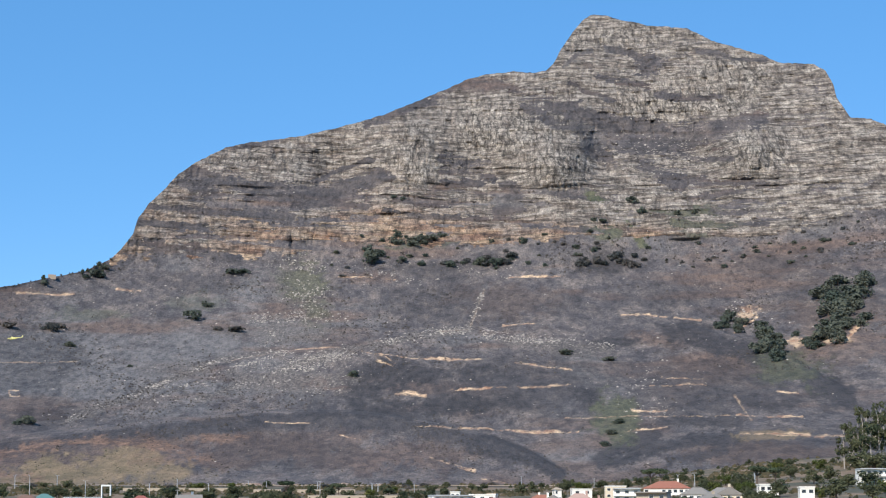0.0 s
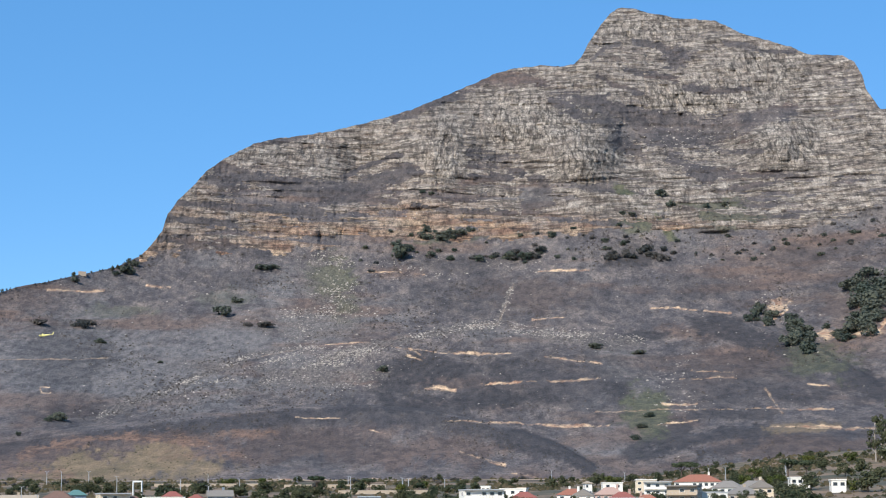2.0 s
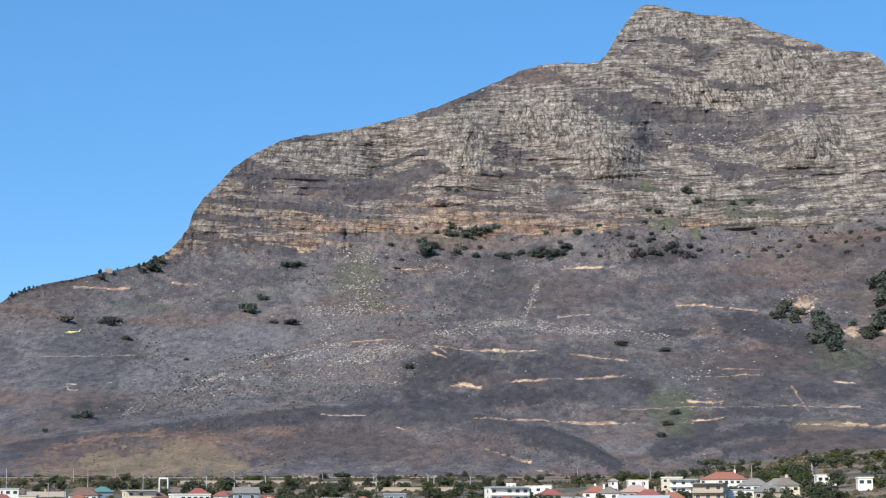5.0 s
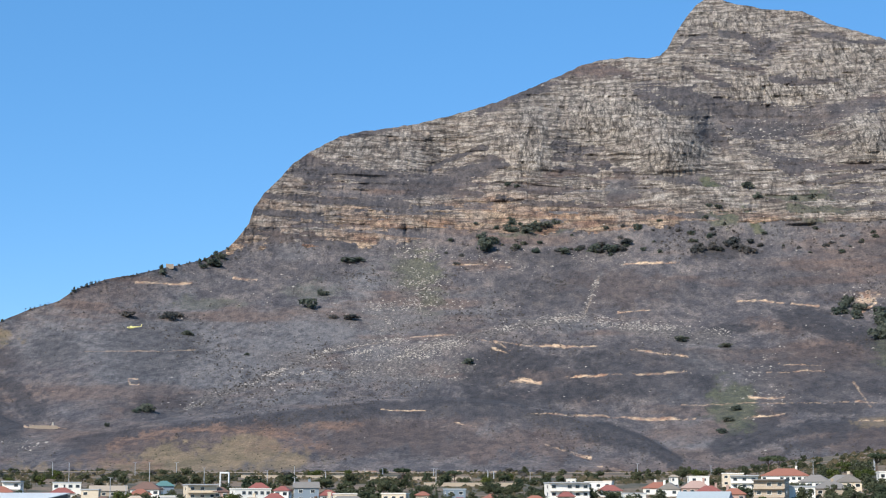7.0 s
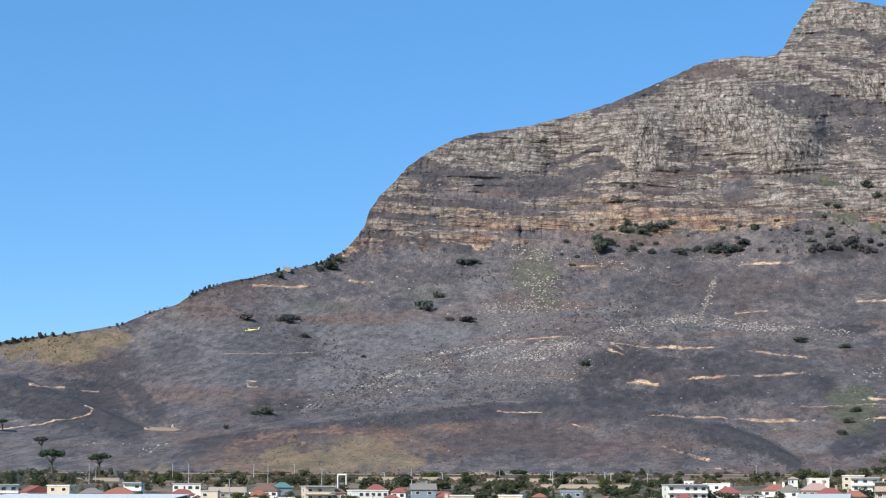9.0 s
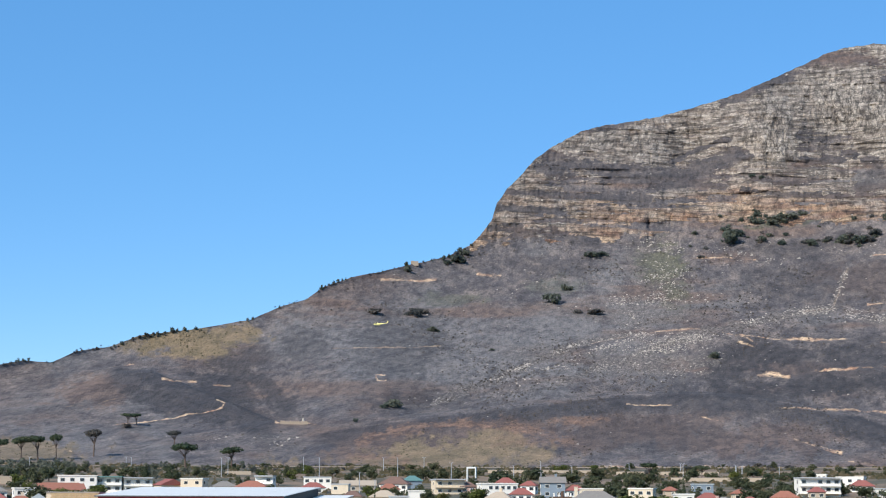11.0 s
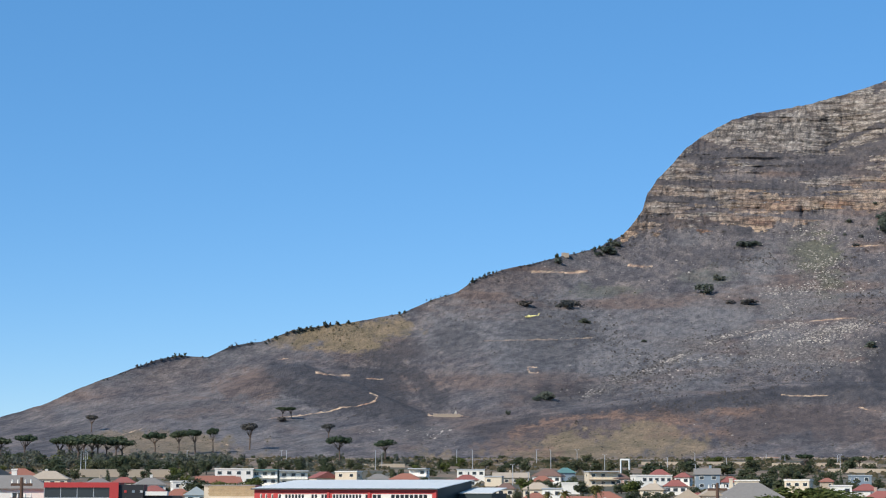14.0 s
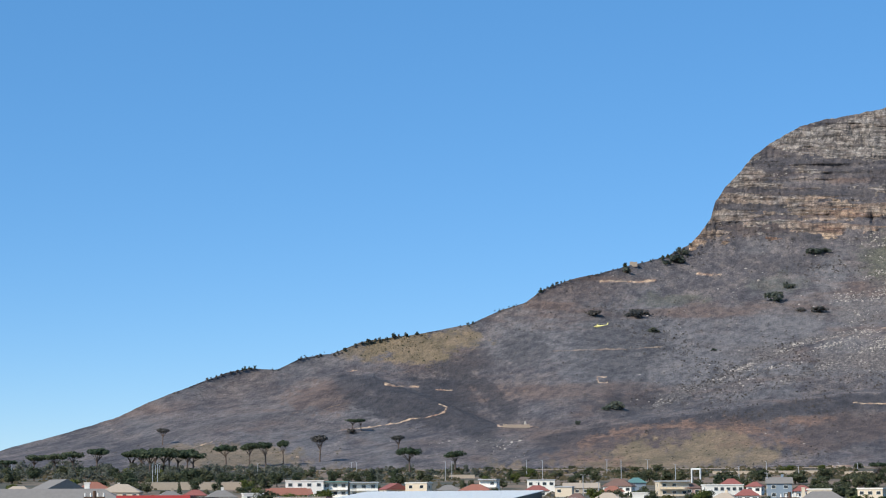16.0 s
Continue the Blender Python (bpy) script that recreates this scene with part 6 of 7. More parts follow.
slope_plant('thicket', -1.84, 8.2, 6.4, 1.2)
slope_plant('thicket', -0.8, 8.2, 9.5, 1.1)
slope_plant('thicket', -1.43, 8.33, 8.0, 1.4)
slope_plant('singedbush', 7.62, 8.1, 4.8, 1.4)
slope_plant('thicket', -1.04, 7.73, 6.4, 1.4)
slope_plant('thicket', 4.98, 8.26, 4.0, 1.4)
slope_plant('singedbush', -1.31, 7.56, 4.7, 1)
slope_plant('singedbush', 7.9, 7.54, 6.3, 1.3)
slope_plant('thicket', 6.13, 7.95, 6.4, 1.1)
slope_plant('singedbush', 0.75, 7.66, 4.8, 1.1)
slope_plant('thicket', 9.29, 7.91, 4.8, 1.3)
slope_plant('singedbush', 8.07, 7.64, 5.5, 1.2)
slope_plant('thicket', 8.4, 7.36, 6.2, 1.4)
slope_plant('singedbush', -3.02, 7.15, 6.1, 1.3)
slope_plant('thicket', 12.35, 8.59, 4.0, 1)
slope_plant('thicket', 0.6, 7.54, 6.3, 1.1)
slope_plant('thicket', 10.78, 7.6, 3.9, 1)
slope_plant('thicket', 9.7, 7.65, 3.2, 1.2)
slope_plant('thicket', 8.62, 7.53, 3.1, 1.1)
slope_plant('singedbush', 3.61, 8.09, 6.4, 1.2)
slope_plant('thicket', -1.69, 7.71, 4.0, 1.1)
slope_plant('thicket', 7.46, 7.38, 3.1, 1.5)
slope_plant('thicket', 2.55, 7.54, 6.3, 1.1)
slope_plant('thicket', 7.66, 8.06, 4.0, 1.5)
slope_plant('singedbush', 1.96, 8.25, 5.6, 1)
slope_plant('singedbush', 4.59, 8.11, 6.4, 1.3)
slope_plant('singedbush', 7.15, 7.5, 5.5, 1)
slope_plant('singedbush', 11.21, 8.11, 4.0, 1.1)
slope_plant('singedbush', 8.39, 7.82, 4.8, 1.1)
slope_plant('singedbush', -0.63, 8.15, 3.2, 1.3)
slope_plant('singedbush', 8.95, 7.64, 5.5, 1.1)
slope_plant('thicket', -2.11, 7.74, 3.2, 1.2)
slope_plant('singedbush', 0.39, 7.59, 4.7, 1.1)
slope_plant('thicket', 3.05, 8.38, 4.8, 1.5)
slope_plant('singedbush', -1.23, 7.83, 3.2, 1)
slope_plant('thicket', 9.37, 7.78, 5.6, 1.3)
slope_plant('singedbush', 2.84, 8.11, 4.0, 1.3)
slope_plant('thicket', 10.71, 7.86, 5.6, 1)
slope_plant('thicket', 0.44, 8.0, 3.2, 1.4)
slope_plant('singedbush', 11.22, 7.8, 7.2, 1.1)
slope_plant('singedbush', 4.66, 7.94, 5.6, 1.1)
slope_plant('singedbush', 10.72, 8.33, 5.6, 1)
slope_plant('thicket', 8.98, 7.67, 4.8, 1.2)
slope_plant('thicket', 4.03, 7.78, 6.4, 1.5)
slope_plant('thicket', 12.14, 7.94, 5.6, 1.5)
slope_plant('singedbush', 11.23, 7.73, 7.2, 0.9)
slope_plant('singedbush', 6.68, 7.54, 3.1, 1.2)
slope_plant('singedbush', 11.87, 8.39, 5.6, 0.9)
slope_plant('thicket', 10.35, 7.44, 6.2, 1.3)
slope_plant('thicket', 2.04, 7.64, 4.7, 1.4)
slope_plant('thicket', 4.44, 8.45, 6.4, 1.1)
slope_plant('thicket', 10.47, 8.0, 5.6, 1.2)
slope_plant('singedbush', 3.37, 8.17, 4.8, 0.9)
slope_plant('thicket', 3.98, 8.0, 6.4, 1.3)
slope_plant('thicket', 2.44, 8.16, 4.8, 1.1)
slope_plant('thicket', 3.03, 7.45, 6.2, 1)
slope_plant('thicket', 4.01, 7.98, 4.0, 0.9)
slope_plant('thicket', 6.13, 8.27, 4.0, 1)
slope_plant('thicket', 4.52, 7.87, 6.4, 1.1)
slope_plant('thicket', 1.6, 7.39, 4.7, 1.1)
slope_plant('thicket', -3.35, 7.48, 3.9, 1.1)
slope_plant('thicket', -0.56, 7.76, 5.6, 1.4)
slope_plant('thicket', 1.14, 7.64, 6.3, 1.5)
slope_plant('thicket', 4.51, 7.93, 5.6, 1.1)
slope_plant('singedbush', -2.21, 7.76, 4.8, 1)
slope_plant('thicket', 6.68, 7.58, 3.9, 0.9)
slope_plant('singedbush', -2.89, 7.4, 5.4, 1.1)
slope_plant('thicket', 11.37, 8.06, 7.2, 1.5)
slope_plant('thicket', -3.23, 7.84, 6.4, 1.3)
slope_plant('thicket', 2.89, 7.77, 4.0, 1.1)
slope_plant('singedbush', 1.87, 7.89, 6.4, 1.1)
slope_plant('singedbush', 10.33, 7.74, 4.8, 1)
slope_plant('thicket', 9.76, 8.02, 4.0, 1.4)
slope_plant('pine', -10.0, 7.16, 3.1, 1.32)
slope_plant('tree', -10.16, 7.19, 4.6, 1)
slope_plant('pine', -10.22, 7.17, 3.8, 0.88)
slope_plant('tree', -10.44, 7.17, 4.2, 1.2)
slope_plant('pine', -23.77, 1.04, 17.3, 1.1)
slope_plant('pine', -23.08, 1.08, 17.4, 0.88)
slope_plant('pine', -22.61, 1.1, 17.5, 0.99)
slope_plant('pine', -22.07, 1.12, 18.5, 0.66)
slope_plant('singedpine', -21.02, 1.22, 19.9, 0.88)
slope_plant('singedpine', -18.7, 1.48, 13.6, 1.1)
slope_plant('singedpine', -25.63, 1.73, 14.0, 0.99)
slope_plant('pine', -20.04, 2.14, 10.4, 1.32)
slope_plant('pine', -19.79, 2.14, 10.4, 1.32)


def crest_plants(seed, kinds, az0, az1, count, low, high, drop=0.05):
    """Small trees and bushes standing along a stretch of the spur's crest."""
    rng = random.Random(seed)
    for _ in range(count):
        az = rng.uniform(az0, az1)
        el = float(along(crest_line, az)) - rng.uniform(0.0, drop)
        plant(rng.choice(kinds), land.place(az, el) + Vector((0, 0, -0.3)), rng.uniform(low, high) * rng.uniform(0.7, 1.0), rng.uniform(0.4, 0.8))


# mostly the singed leaves whose paleness imitates haze on the crest
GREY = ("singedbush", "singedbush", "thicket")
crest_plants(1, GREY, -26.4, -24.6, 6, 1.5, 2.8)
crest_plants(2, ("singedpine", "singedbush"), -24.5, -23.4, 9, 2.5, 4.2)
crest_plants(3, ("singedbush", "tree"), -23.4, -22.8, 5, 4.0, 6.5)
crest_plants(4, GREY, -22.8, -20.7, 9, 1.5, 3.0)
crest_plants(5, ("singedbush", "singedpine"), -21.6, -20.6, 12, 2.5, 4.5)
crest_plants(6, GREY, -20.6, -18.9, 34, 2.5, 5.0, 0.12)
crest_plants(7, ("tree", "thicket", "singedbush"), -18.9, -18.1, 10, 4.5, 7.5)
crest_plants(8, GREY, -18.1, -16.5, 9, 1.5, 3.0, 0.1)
crest_plants(9, ("thicket", "tree"), -16.6, -16.2, 4, 3.5, 5.0)
crest_plants(10, ("tree", "singedpine", "thicket"), -15.8, -14.8, 9, 3.0, 6.0)
crest_plants(11, ("thicket", "singedbush", "tree"), -14.5, -13.5, 20, 3.5, 6.5)
crest_plants(12, GREY, -13.4, -12.0, 9, 2.0, 4.0)
crest_plants(13, ("tree",), -11.9, -11.82, 2, 8.5, 10.0)
crest_plants(14, ("thicket", "singedbush"), -11.7, -10.7, 10, 2.5, 4.5)
crest_plants(15, ("thicket", "tree", "singedbush"), -10.8, -9.9, 18, 4.0, 8.0, 0.12)


# smaller trees and bushes between the houses and along the foot of the slope
rng = random.Random(12)
for _ in range(300):
    az = rng.uniform(-31, 13.6)
    far = rng.random() < 0.42
    r = rng.uniform(1060, 1285) if far else 27.4 / rng.uniform(0.0222, 0.042)
    near_house = any(abs(az - h[0]) < 0.6 * h[2] / h[1] * 57.3 and -14 < h[1] - r < 60 for h in HOMES)
    if near_house or (r < 520 and -24 < az < -12):
        continue
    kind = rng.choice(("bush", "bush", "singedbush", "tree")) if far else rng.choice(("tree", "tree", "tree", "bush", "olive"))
    plant(kind, at_bearing(az, r), rng.uniform(2.0, 4.2) if far else rng.uniform(3.5, 7.0), rng.uniform(0.9, 1.7))
for stock in STOCK.values():
    for source in stock:
        for ob in (*source.children_recursive, source):
            bpy.data.objects.remove(ob)


# ---- the wood under the pines ----
def woodland(count, seed):
    """A belt of crowns that merge into one another."""
    random.seed(seed)
    verts, faces = [], []
    for _ in range(count):
        az = random.uniform(-32, -21.5) if random.random() < 0.8 else random.uniform(-21.5, -16)
        at = at_bearing(az, random.uniform(985, 1240))
        h = random.uniform(4.0, 9.0) * (0.7 if az > -22 else 1.0)
        blobs = []
        for _ in range(6):
            blobs.append((at.x + random.uniform(-0.4, 0.4) * h, at.y + random.uniform(-0.4, 0.4) * h, at.z + random.uniform(0.2, 0.75) * h, random.uniform(0.18, 0.28) * h, 0.8))
        v, f = leaf_cloud(blobs, 190, 0.075 * h)
        k = len(verts)
        verts += v
        faces += [tuple(i + k for i in q) for q in f]
    me = bpy.data.meshes.new("woodland")
    me.from_pydata([tuple(v) for v in verts], [], faces)
    me.materials.append(M["thicket"])
    tagged(new("woodland", me), "belt of dense dark green trees below the burnt slope", "woodland", kind="stuff")


woodland(230, 44)


# ---- undergrowth between the houses ----
def undergrowth(count, seed):
    rng = np.random.default_rng(seed)
    az = rng.uniform(-31.5, 14, count)
    r = np.where(rng.uniform(0, 1, count) < 0.6, rng.uniform(1000, 1290, count), rng.uniform(640, 1290, count))
    dense = fbm(az * 1.4, r / 50, 95, 3)
    keep = (dense > -0.12) & (np.abs(r - 1242) > 7)
    az, r = az[keep], r[keep]
    n = len(az)
    x, y = r * np.sin(np.radians(az)), r * np.cos(np.radians(az))
    base = np.array([(1, 0, 0.1), (0.45, 0.85, 0), (-0.6, 0.8, 0.15), (-1, -0.1, 0), (-0.4, -0.9, 0.1), (0.65, -0.75, 0), (0.3, 0.2, 0.95), (-0.35, -0.15, 0.8)])
    tris = np.array([(0, 1, 6), (1, 2, 6), (2, 7, 6), (2, 3, 7), (3, 4, 7), (4, 6, 7), (4, 5, 6), (5, 0, 6)])
    lump = base[None] * rng.uniform(0.6, 1.3, (n, 8, 1)) * (rng.uniform(0, 1, (n, 1, 1)) ** 2 * 1.5 + 0.5)
    co = np.stack([x, y, ground_z(x, y) - 0.05], 1)[:, None] + lump
    f = (tris[None] + 8 * np.arange(n)[:, None, None]).reshape(-1, 3)
    me = bpy.data.meshes.new("undergrowth")
    me.from_pydata(co.reshape(-1, 3).tolist(), [], f.tolist())
    me.materials.append(M["scrub"])
    tagged(new("undergrowth", me), "low green and brown scrub on the dry town ground", "undergrowth", kind="stuff")


undergrowth(15000, 15)


def garden_wall(az0, az1, r, h, name="boundary_wall"):
    a, b = at_bearing(az0, r), at_bearing(az1, r)
    w = thing(name, a, math.degrees(math.atan2(b.y - a.y, b.x - a.x)), "long plain tan plastered boundary wall among trees", "wall", "walls of the town")
    l = (b - a).length
    part("panel", box(0, l, 0, 0.3, -1.5, h), "tan", w)
    part("coping", box(-0.05, l + 0.05, -0.06, 0.36, h + 0.003, h + 0.12), "concrete", w)


for az0, az1, r, h in [(-26.1, -23.3, 880, 3.4), (-17.6, -16.4, 1060, 1.8), (-9.4, -6.2, 1120, 1.6), (-5.6, -2.6, 1090, 1.6), (-4.0, -1.2, 960, 1.8)]:
    garden_wall(az0, az1, r, h)


# ---- street lamps, posts and the road sign gantry ----
def lamp_post(az, r, h, arms=1):
    p = thing("street_lamp", at_bearing(az, r), -az + random.uniform(-30, 30), "tall pale steel lamp post beside the road", "street lamp", "lamp posts along the road")
    part("post", tube((0, 0, -1), (0, 0, h), 0.2, 0.14, 8), "pole", p)
    for side in (-1, 1)[:arms]:
        arm = part("arm", tube((0, 0, h - 0.1), (0.75 * side, 0, h + 0.12), 0.05, 0.04, 6), "pole", p)
        part("lamp_head", box(0.8 * side - 0.25, 0.8 * side + 0.25, -0.12, 0.12, h + 0.08, h + 0.2), "flatgrey", arm)


lamp_post(-25.81, 931, 10.1, 1)
lamp_post(-25.7, 931, 10.1, 2)
lamp_post(-22.82, 1115, 7.7, 2)
lamp_post(-19.9, 1155, 7.4, 1)
lamp_post(-20.05, 1183, 6.9, 2)
lamp_post(-17.27, 1014, 10.0, 1)
lamp_post(-17.08, 1015, 10.0, 2)
lamp_post(-14.86, 1079, 9.4, 1)
lamp_post(-14.39, 1022, 10.1, 1)
lamp_post(-12.49, 1124, 8.5, 2)
lamp_post(-12.07, 1026, 10.2, 1)
lamp_post(-11.29, 965, 11.2, 2)
lamp_post(-10.48, 966, 8.7, 2)
lamp_post(-8.63, 950, 7.7, 1)
lamp_post(-7.83, 1081, 7.5, 1)
lamp_post(-6.91, 971, 7.3, 1)
lamp_post(-5.75, 1192, 4.5, 1)
lamp_post(-5.22, 1164, 4.7, 1)
lamp_post(-3.71, 1137, 5.2, 2)
lamp_post(-3.64, 1016, 7.6, 2)
lamp_post(-2.09, 1062, 5.5, 2)
lamp_post(-1.93, 1086, 5.0, 2)
lamp_post(-2.11, 1054, 6.1, 1)
lamp_post(-1.92, 1054, 5.5, 2)
lamp_post(-0.85, 1054, 5.5, 2)
lamp_post(2.32, 1213, 7.0, 2)
lamp_post(4.47, 1134, 5.9, 2)
lamp_post(6.93, 1011, 6.1, 2)
lamp_post(7.42, 979, 6.2, 2)
lamp_post(9.17, 933, 8.0, 2)
lamp_post(-7.82, 742, 9.4, 2)
lamp_post(-13.2, 785, 8.2, 2)
lamp_post(-12.74, 704, 7.4, 1)
lamp_post(9.15, 978, 6.7, 1)
lamp_post(-29.94, 1055, 8.4, 2)
lamp_post(-25.89, 891, 11.3, 2)
lamp_post(-25.75, 891, 11.3, 2)


def gantry(az, r, w, h):
    g = thing("road_gantry", at_bearing(az, r), -az - 35, "pale steel portal gantry over the road", "gantry")
    for side in (-1, 1):
        part("post", box(side * w / 2 - 0.3, side * w / 2 + 0.3, -0.3, 0.3, -1, h - 0.9), "sheet", g)
    bm = box(-w / 2 - 0.3, w / 2 + 0.3, -0.3, 0.3, h - 0.9, h - 0.15)
    part("beam", bm, "sheet", g)
    part("walkway", box(-w / 2, w / 2, 0.32, 1.1, h - 0.95, h - 0.85), "pole", g)


gantry(-9.88, 948, 5.0, 7.3)


# ---- the road along the foot of the slope ----
def road():
    verts, faces = [], []
    steps = np.arange(-40, 4.2, 0.4)
    for az in steps:
        for r, up in ((1238, 0.25), (1246, 0.35)):
            p = at_bearing(az, r)
            verts.append((p.x, p.y, p.z + up))
        for r, up in ((1246, 0.35), (1246, 0.8), (1246.4, 0.8), (1246.4, 0.3)):
            p = at_bearing(az, r)
            verts.append((p.x, p.y, p.z + up))
    bank = bpy.data.meshes.new("road")
    bank.from_pydata(verts, [], [(6 * i, 6 * i + 6, 6 * i + 7, 6 * i + 1) for i in range(len(steps) - 1)])
    bank.materials.append(plain("asphalt", (0.075, 0.073, 0.072), 0.9))
    tagged(new("road", bank), "grey asphalt road along the foot of the slope", "road", kind="structure")
    wall = bpy.data.meshes.new("retaining_wall")
    faces = []
    for i in range(len(steps) - 1):
        for k in (2, 3, 4):
            faces.append((6 * i + k, 6 * i + 6 + k, 6 * i + 7 + k, 6 * i + k + 1))
    wall.from_pydata(verts, [], faces)
    wall.materials.append(M["ruin"])
    tagged(new("retaining_wall", wall), "low tan retaining wall beside the road", "wall", kind="structure")


road()


# ---- large red hall with a white roof ----
def red_hall():
    hall = thing("hall", at_bearing(-15.44, 402), -1.6, "large red hall with a white sheet roof and long window bands", "building")
    w, d, z0, z1 = 40.9, 26.0, 12.51, 12.51 + 1.9
    base = -at_bearing(-15.44, 402).z
    # the near right corner is the origin; the front runs to the left
    bm = bmesh.new()
    add_box(bm, -w, 0, 0, 0.35, -2, z0 - 3.4)
    add_box(bm, -w, 0, 0, 0.35, z0 - 1.0, z0)
    bays = [(-w, -w + 1.3), (-w + 1.75, -w + 2.5), (-w + 2.95, -w + 3.9), (-w + 4.35, -w + 5.4), (-w + 16.6, -w + 17.7), (-w + 25.7, -w + 26.6), (-1.1, 0)]
    for a, b in bays:
        add_box(bm, a, b, 0, 0.35, z0 - 3.4, z0 - 1.0)
    add_box(bm, -w, -w + 0.35, 0.35, d, -2, z0)
    part("wall", bm, "red", hall)
    for a in (-w + 16.6, -w + 25.7, -0.6):
        part("pilaster", box(a, a + 0.5, -0.18, 0, -2, z0 - 0.02), "red", hall)
    side = bmesh.new()
    v = [side.verts.new(p) for p in ((0, 0.36, -2), (0, d, -2), (0, d, z1), (0, 0.36, z0), (-0.3, 0.36, -2), (-0.3, d, -2), (-0.3, d, z1), (-0.3, 0.36, z0))]
    for f in ((0, 1, 2, 3), (7, 6, 5, 4), (0, 3, 7, 4), (1, 5, 6, 2), (3, 2, 6, 7)):
        side.faces.new([v[i] for i in f])
    part("end_wall", side, "cladding", hall, "dark green clad end wall")
    part("back_wall", box(-w, -0.3, d - 0.3, d, -2, z1 - 0.05), "red", hall)
    for x in np.arange(-w - 0.5, 0.4, 1.0):
        x1 = min(x + 0.94, 0.45)
        bm = bmesh.new()
        q = [bm.verts.new(p) for p in ((x, -0.6, z0 + 0.02), (x1, -0.6, z0 + 0.02), (x1, d + 0.4, z1 + 0.09), (x, d + 0.4, z1 + 0.09))]
        top = [bm.verts.new(p.co + Vector((0, 0, 0.13))) for p in q]
        bm.faces.new(q[::-1])
        bm.faces.new(top)
        for i in range(4):
            bm.faces.new((q[i], q[(i + 1) % 4], top[(i + 1) % 4], top[i]))
        part("roof_panel", bm, "sheet", hall)
    part("gutter", box(-w - 0.5, 0.45, -0.85, -0.6, z0 - 0.12, z0 + 0.14), "trim", hall, "dark gutter along the eaves")
    for a, b, n in ((-w + 1.3, -w + 1.75, 1), (-w + 2.5, -w + 2.95, 1), (-w + 3.9, -w + 4.35, 1), (-w + 5.4, -w + 16.6, 15), (-w + 17.7, -w + 25.7, 11), (-w + 26.6, -1.1, 13)):
        step = (b - a) / n
        for i in range(n):
            x = a + i * step
            bm = bmesh.new()
            add_box(bm, x, x + 0.16, 0.05, 0.25, z0 - 3.4, z0 - 1.0)
            add_box(bm, x + step - 0.06, x + step, 0.05, 0.25, z0 - 3.4, z0 - 1.0)
            add_box(bm, x + 0.16, x + step - 0.06, 0.05, 0.25, z0 - 1.14, z0 - 1.0)
            add_box(bm, x + 0.16, x + step - 0.06, 0.05, 0.25, z0 - 2.35, z0 - 2.25)
            window = part("window", bm, "white", hall, "white-framed tall window")
            part("pane", box(x + 0.16, x + step - 0.06, 0.12, 0.16, z0 - 3.4, z0 - 1.14), "glass", window)
            if random.random() < 0.16:
                part("blind", box(x + 0.16, x + step - 0.06, 0.09, 0.115, z0 - random.choice((1.9, 2.4, 3.3)), z0 - 1.14), "white", window, "pale lowered blind")
    # lower bay behind the end wall
    annex = thing("hall_annex", hall.matrix_basis @ Vector((0.6, d * 0.55, 0)), -1.6, "lower dark green bay with a white roof", "building")
    w2, za, zb = 7.2, z0 - 0.9, z0 + 0.25
    bm = bmesh.new()
    add_box(bm, 0, w2, 0, 12, -2, za)
    part("wall", bm, "cladding", annex)
    bm = bmesh.new()
    q = [bm.verts.new(p) for p in ((-0.1, -0.2, za), (w2 + 0.2, -0.2, za), (w2 + 0.2, 12.2, zb), (-0.1, 12.2, zb))]
    top = [bm.verts.new(p.co + Vector((0, 0, 0.14))) for p in q]
    bm.faces.new(q[::-1])
    bm.faces.new(top)
    for i in range(4):
        bm.faces.new((q[i], q[(i + 1) % 4], top[(i + 1) % 4], top[i]))
    part("roof", bm, "sheet", annex)


red_hall()


def stone_front():
    b = thing("stone_building", at_bearing(-21.56, 430), 13.6, "sandstone-faced building with a white barrel canopy", "building")
    w, h = 11.4, 12.18
    part("wall", box(-w / 2, w / 2, 0, 10, -2, h), "cream", b)
    rows = 6
    blocks = []
    for r in range(rows):
        z = h - 0.1 - 0.36 * (r + 1)
        x = -w / 2 + 0.9 + (0.2 if r % 2 else 0)
        while x < w / 2 - 0.5:
            l = random.uniform(0.5, 0.95)
            depth = random.uniform(0.06, 0.16)
            part("stone_block", box(x, min(x + l, w / 2) - 0.04, -depth, 0, z, z + 0.32), "stonewall", b)
            x += l
    part("coping", box(-w / 2 - 0.1, w / 2 + 0.1, -0.25, 10.1, h, h + 0.18), "concrete", b)
    bm = bmesh.new()
    ring = []
    for i in range(9):
        a = math.pi / 2 * i / 8
        ring.append((bm.verts.new((-w / 2 + 1.0, -1.6 * math.sin(a), h - 4.4 + 1.7 * math.cos(a))), bm.verts.new((w / 2, -1.6 * math.sin(a), h - 4.4 + 1.7 * math.cos(a)))))
    for p, q in zip(ring, ring[1:]):
        bm.faces.new((p[0], q[0], q[1], p[1]))
    part("canopy", bm, "white", b, "white barrel-vaulted canopy", True)


stone_front()


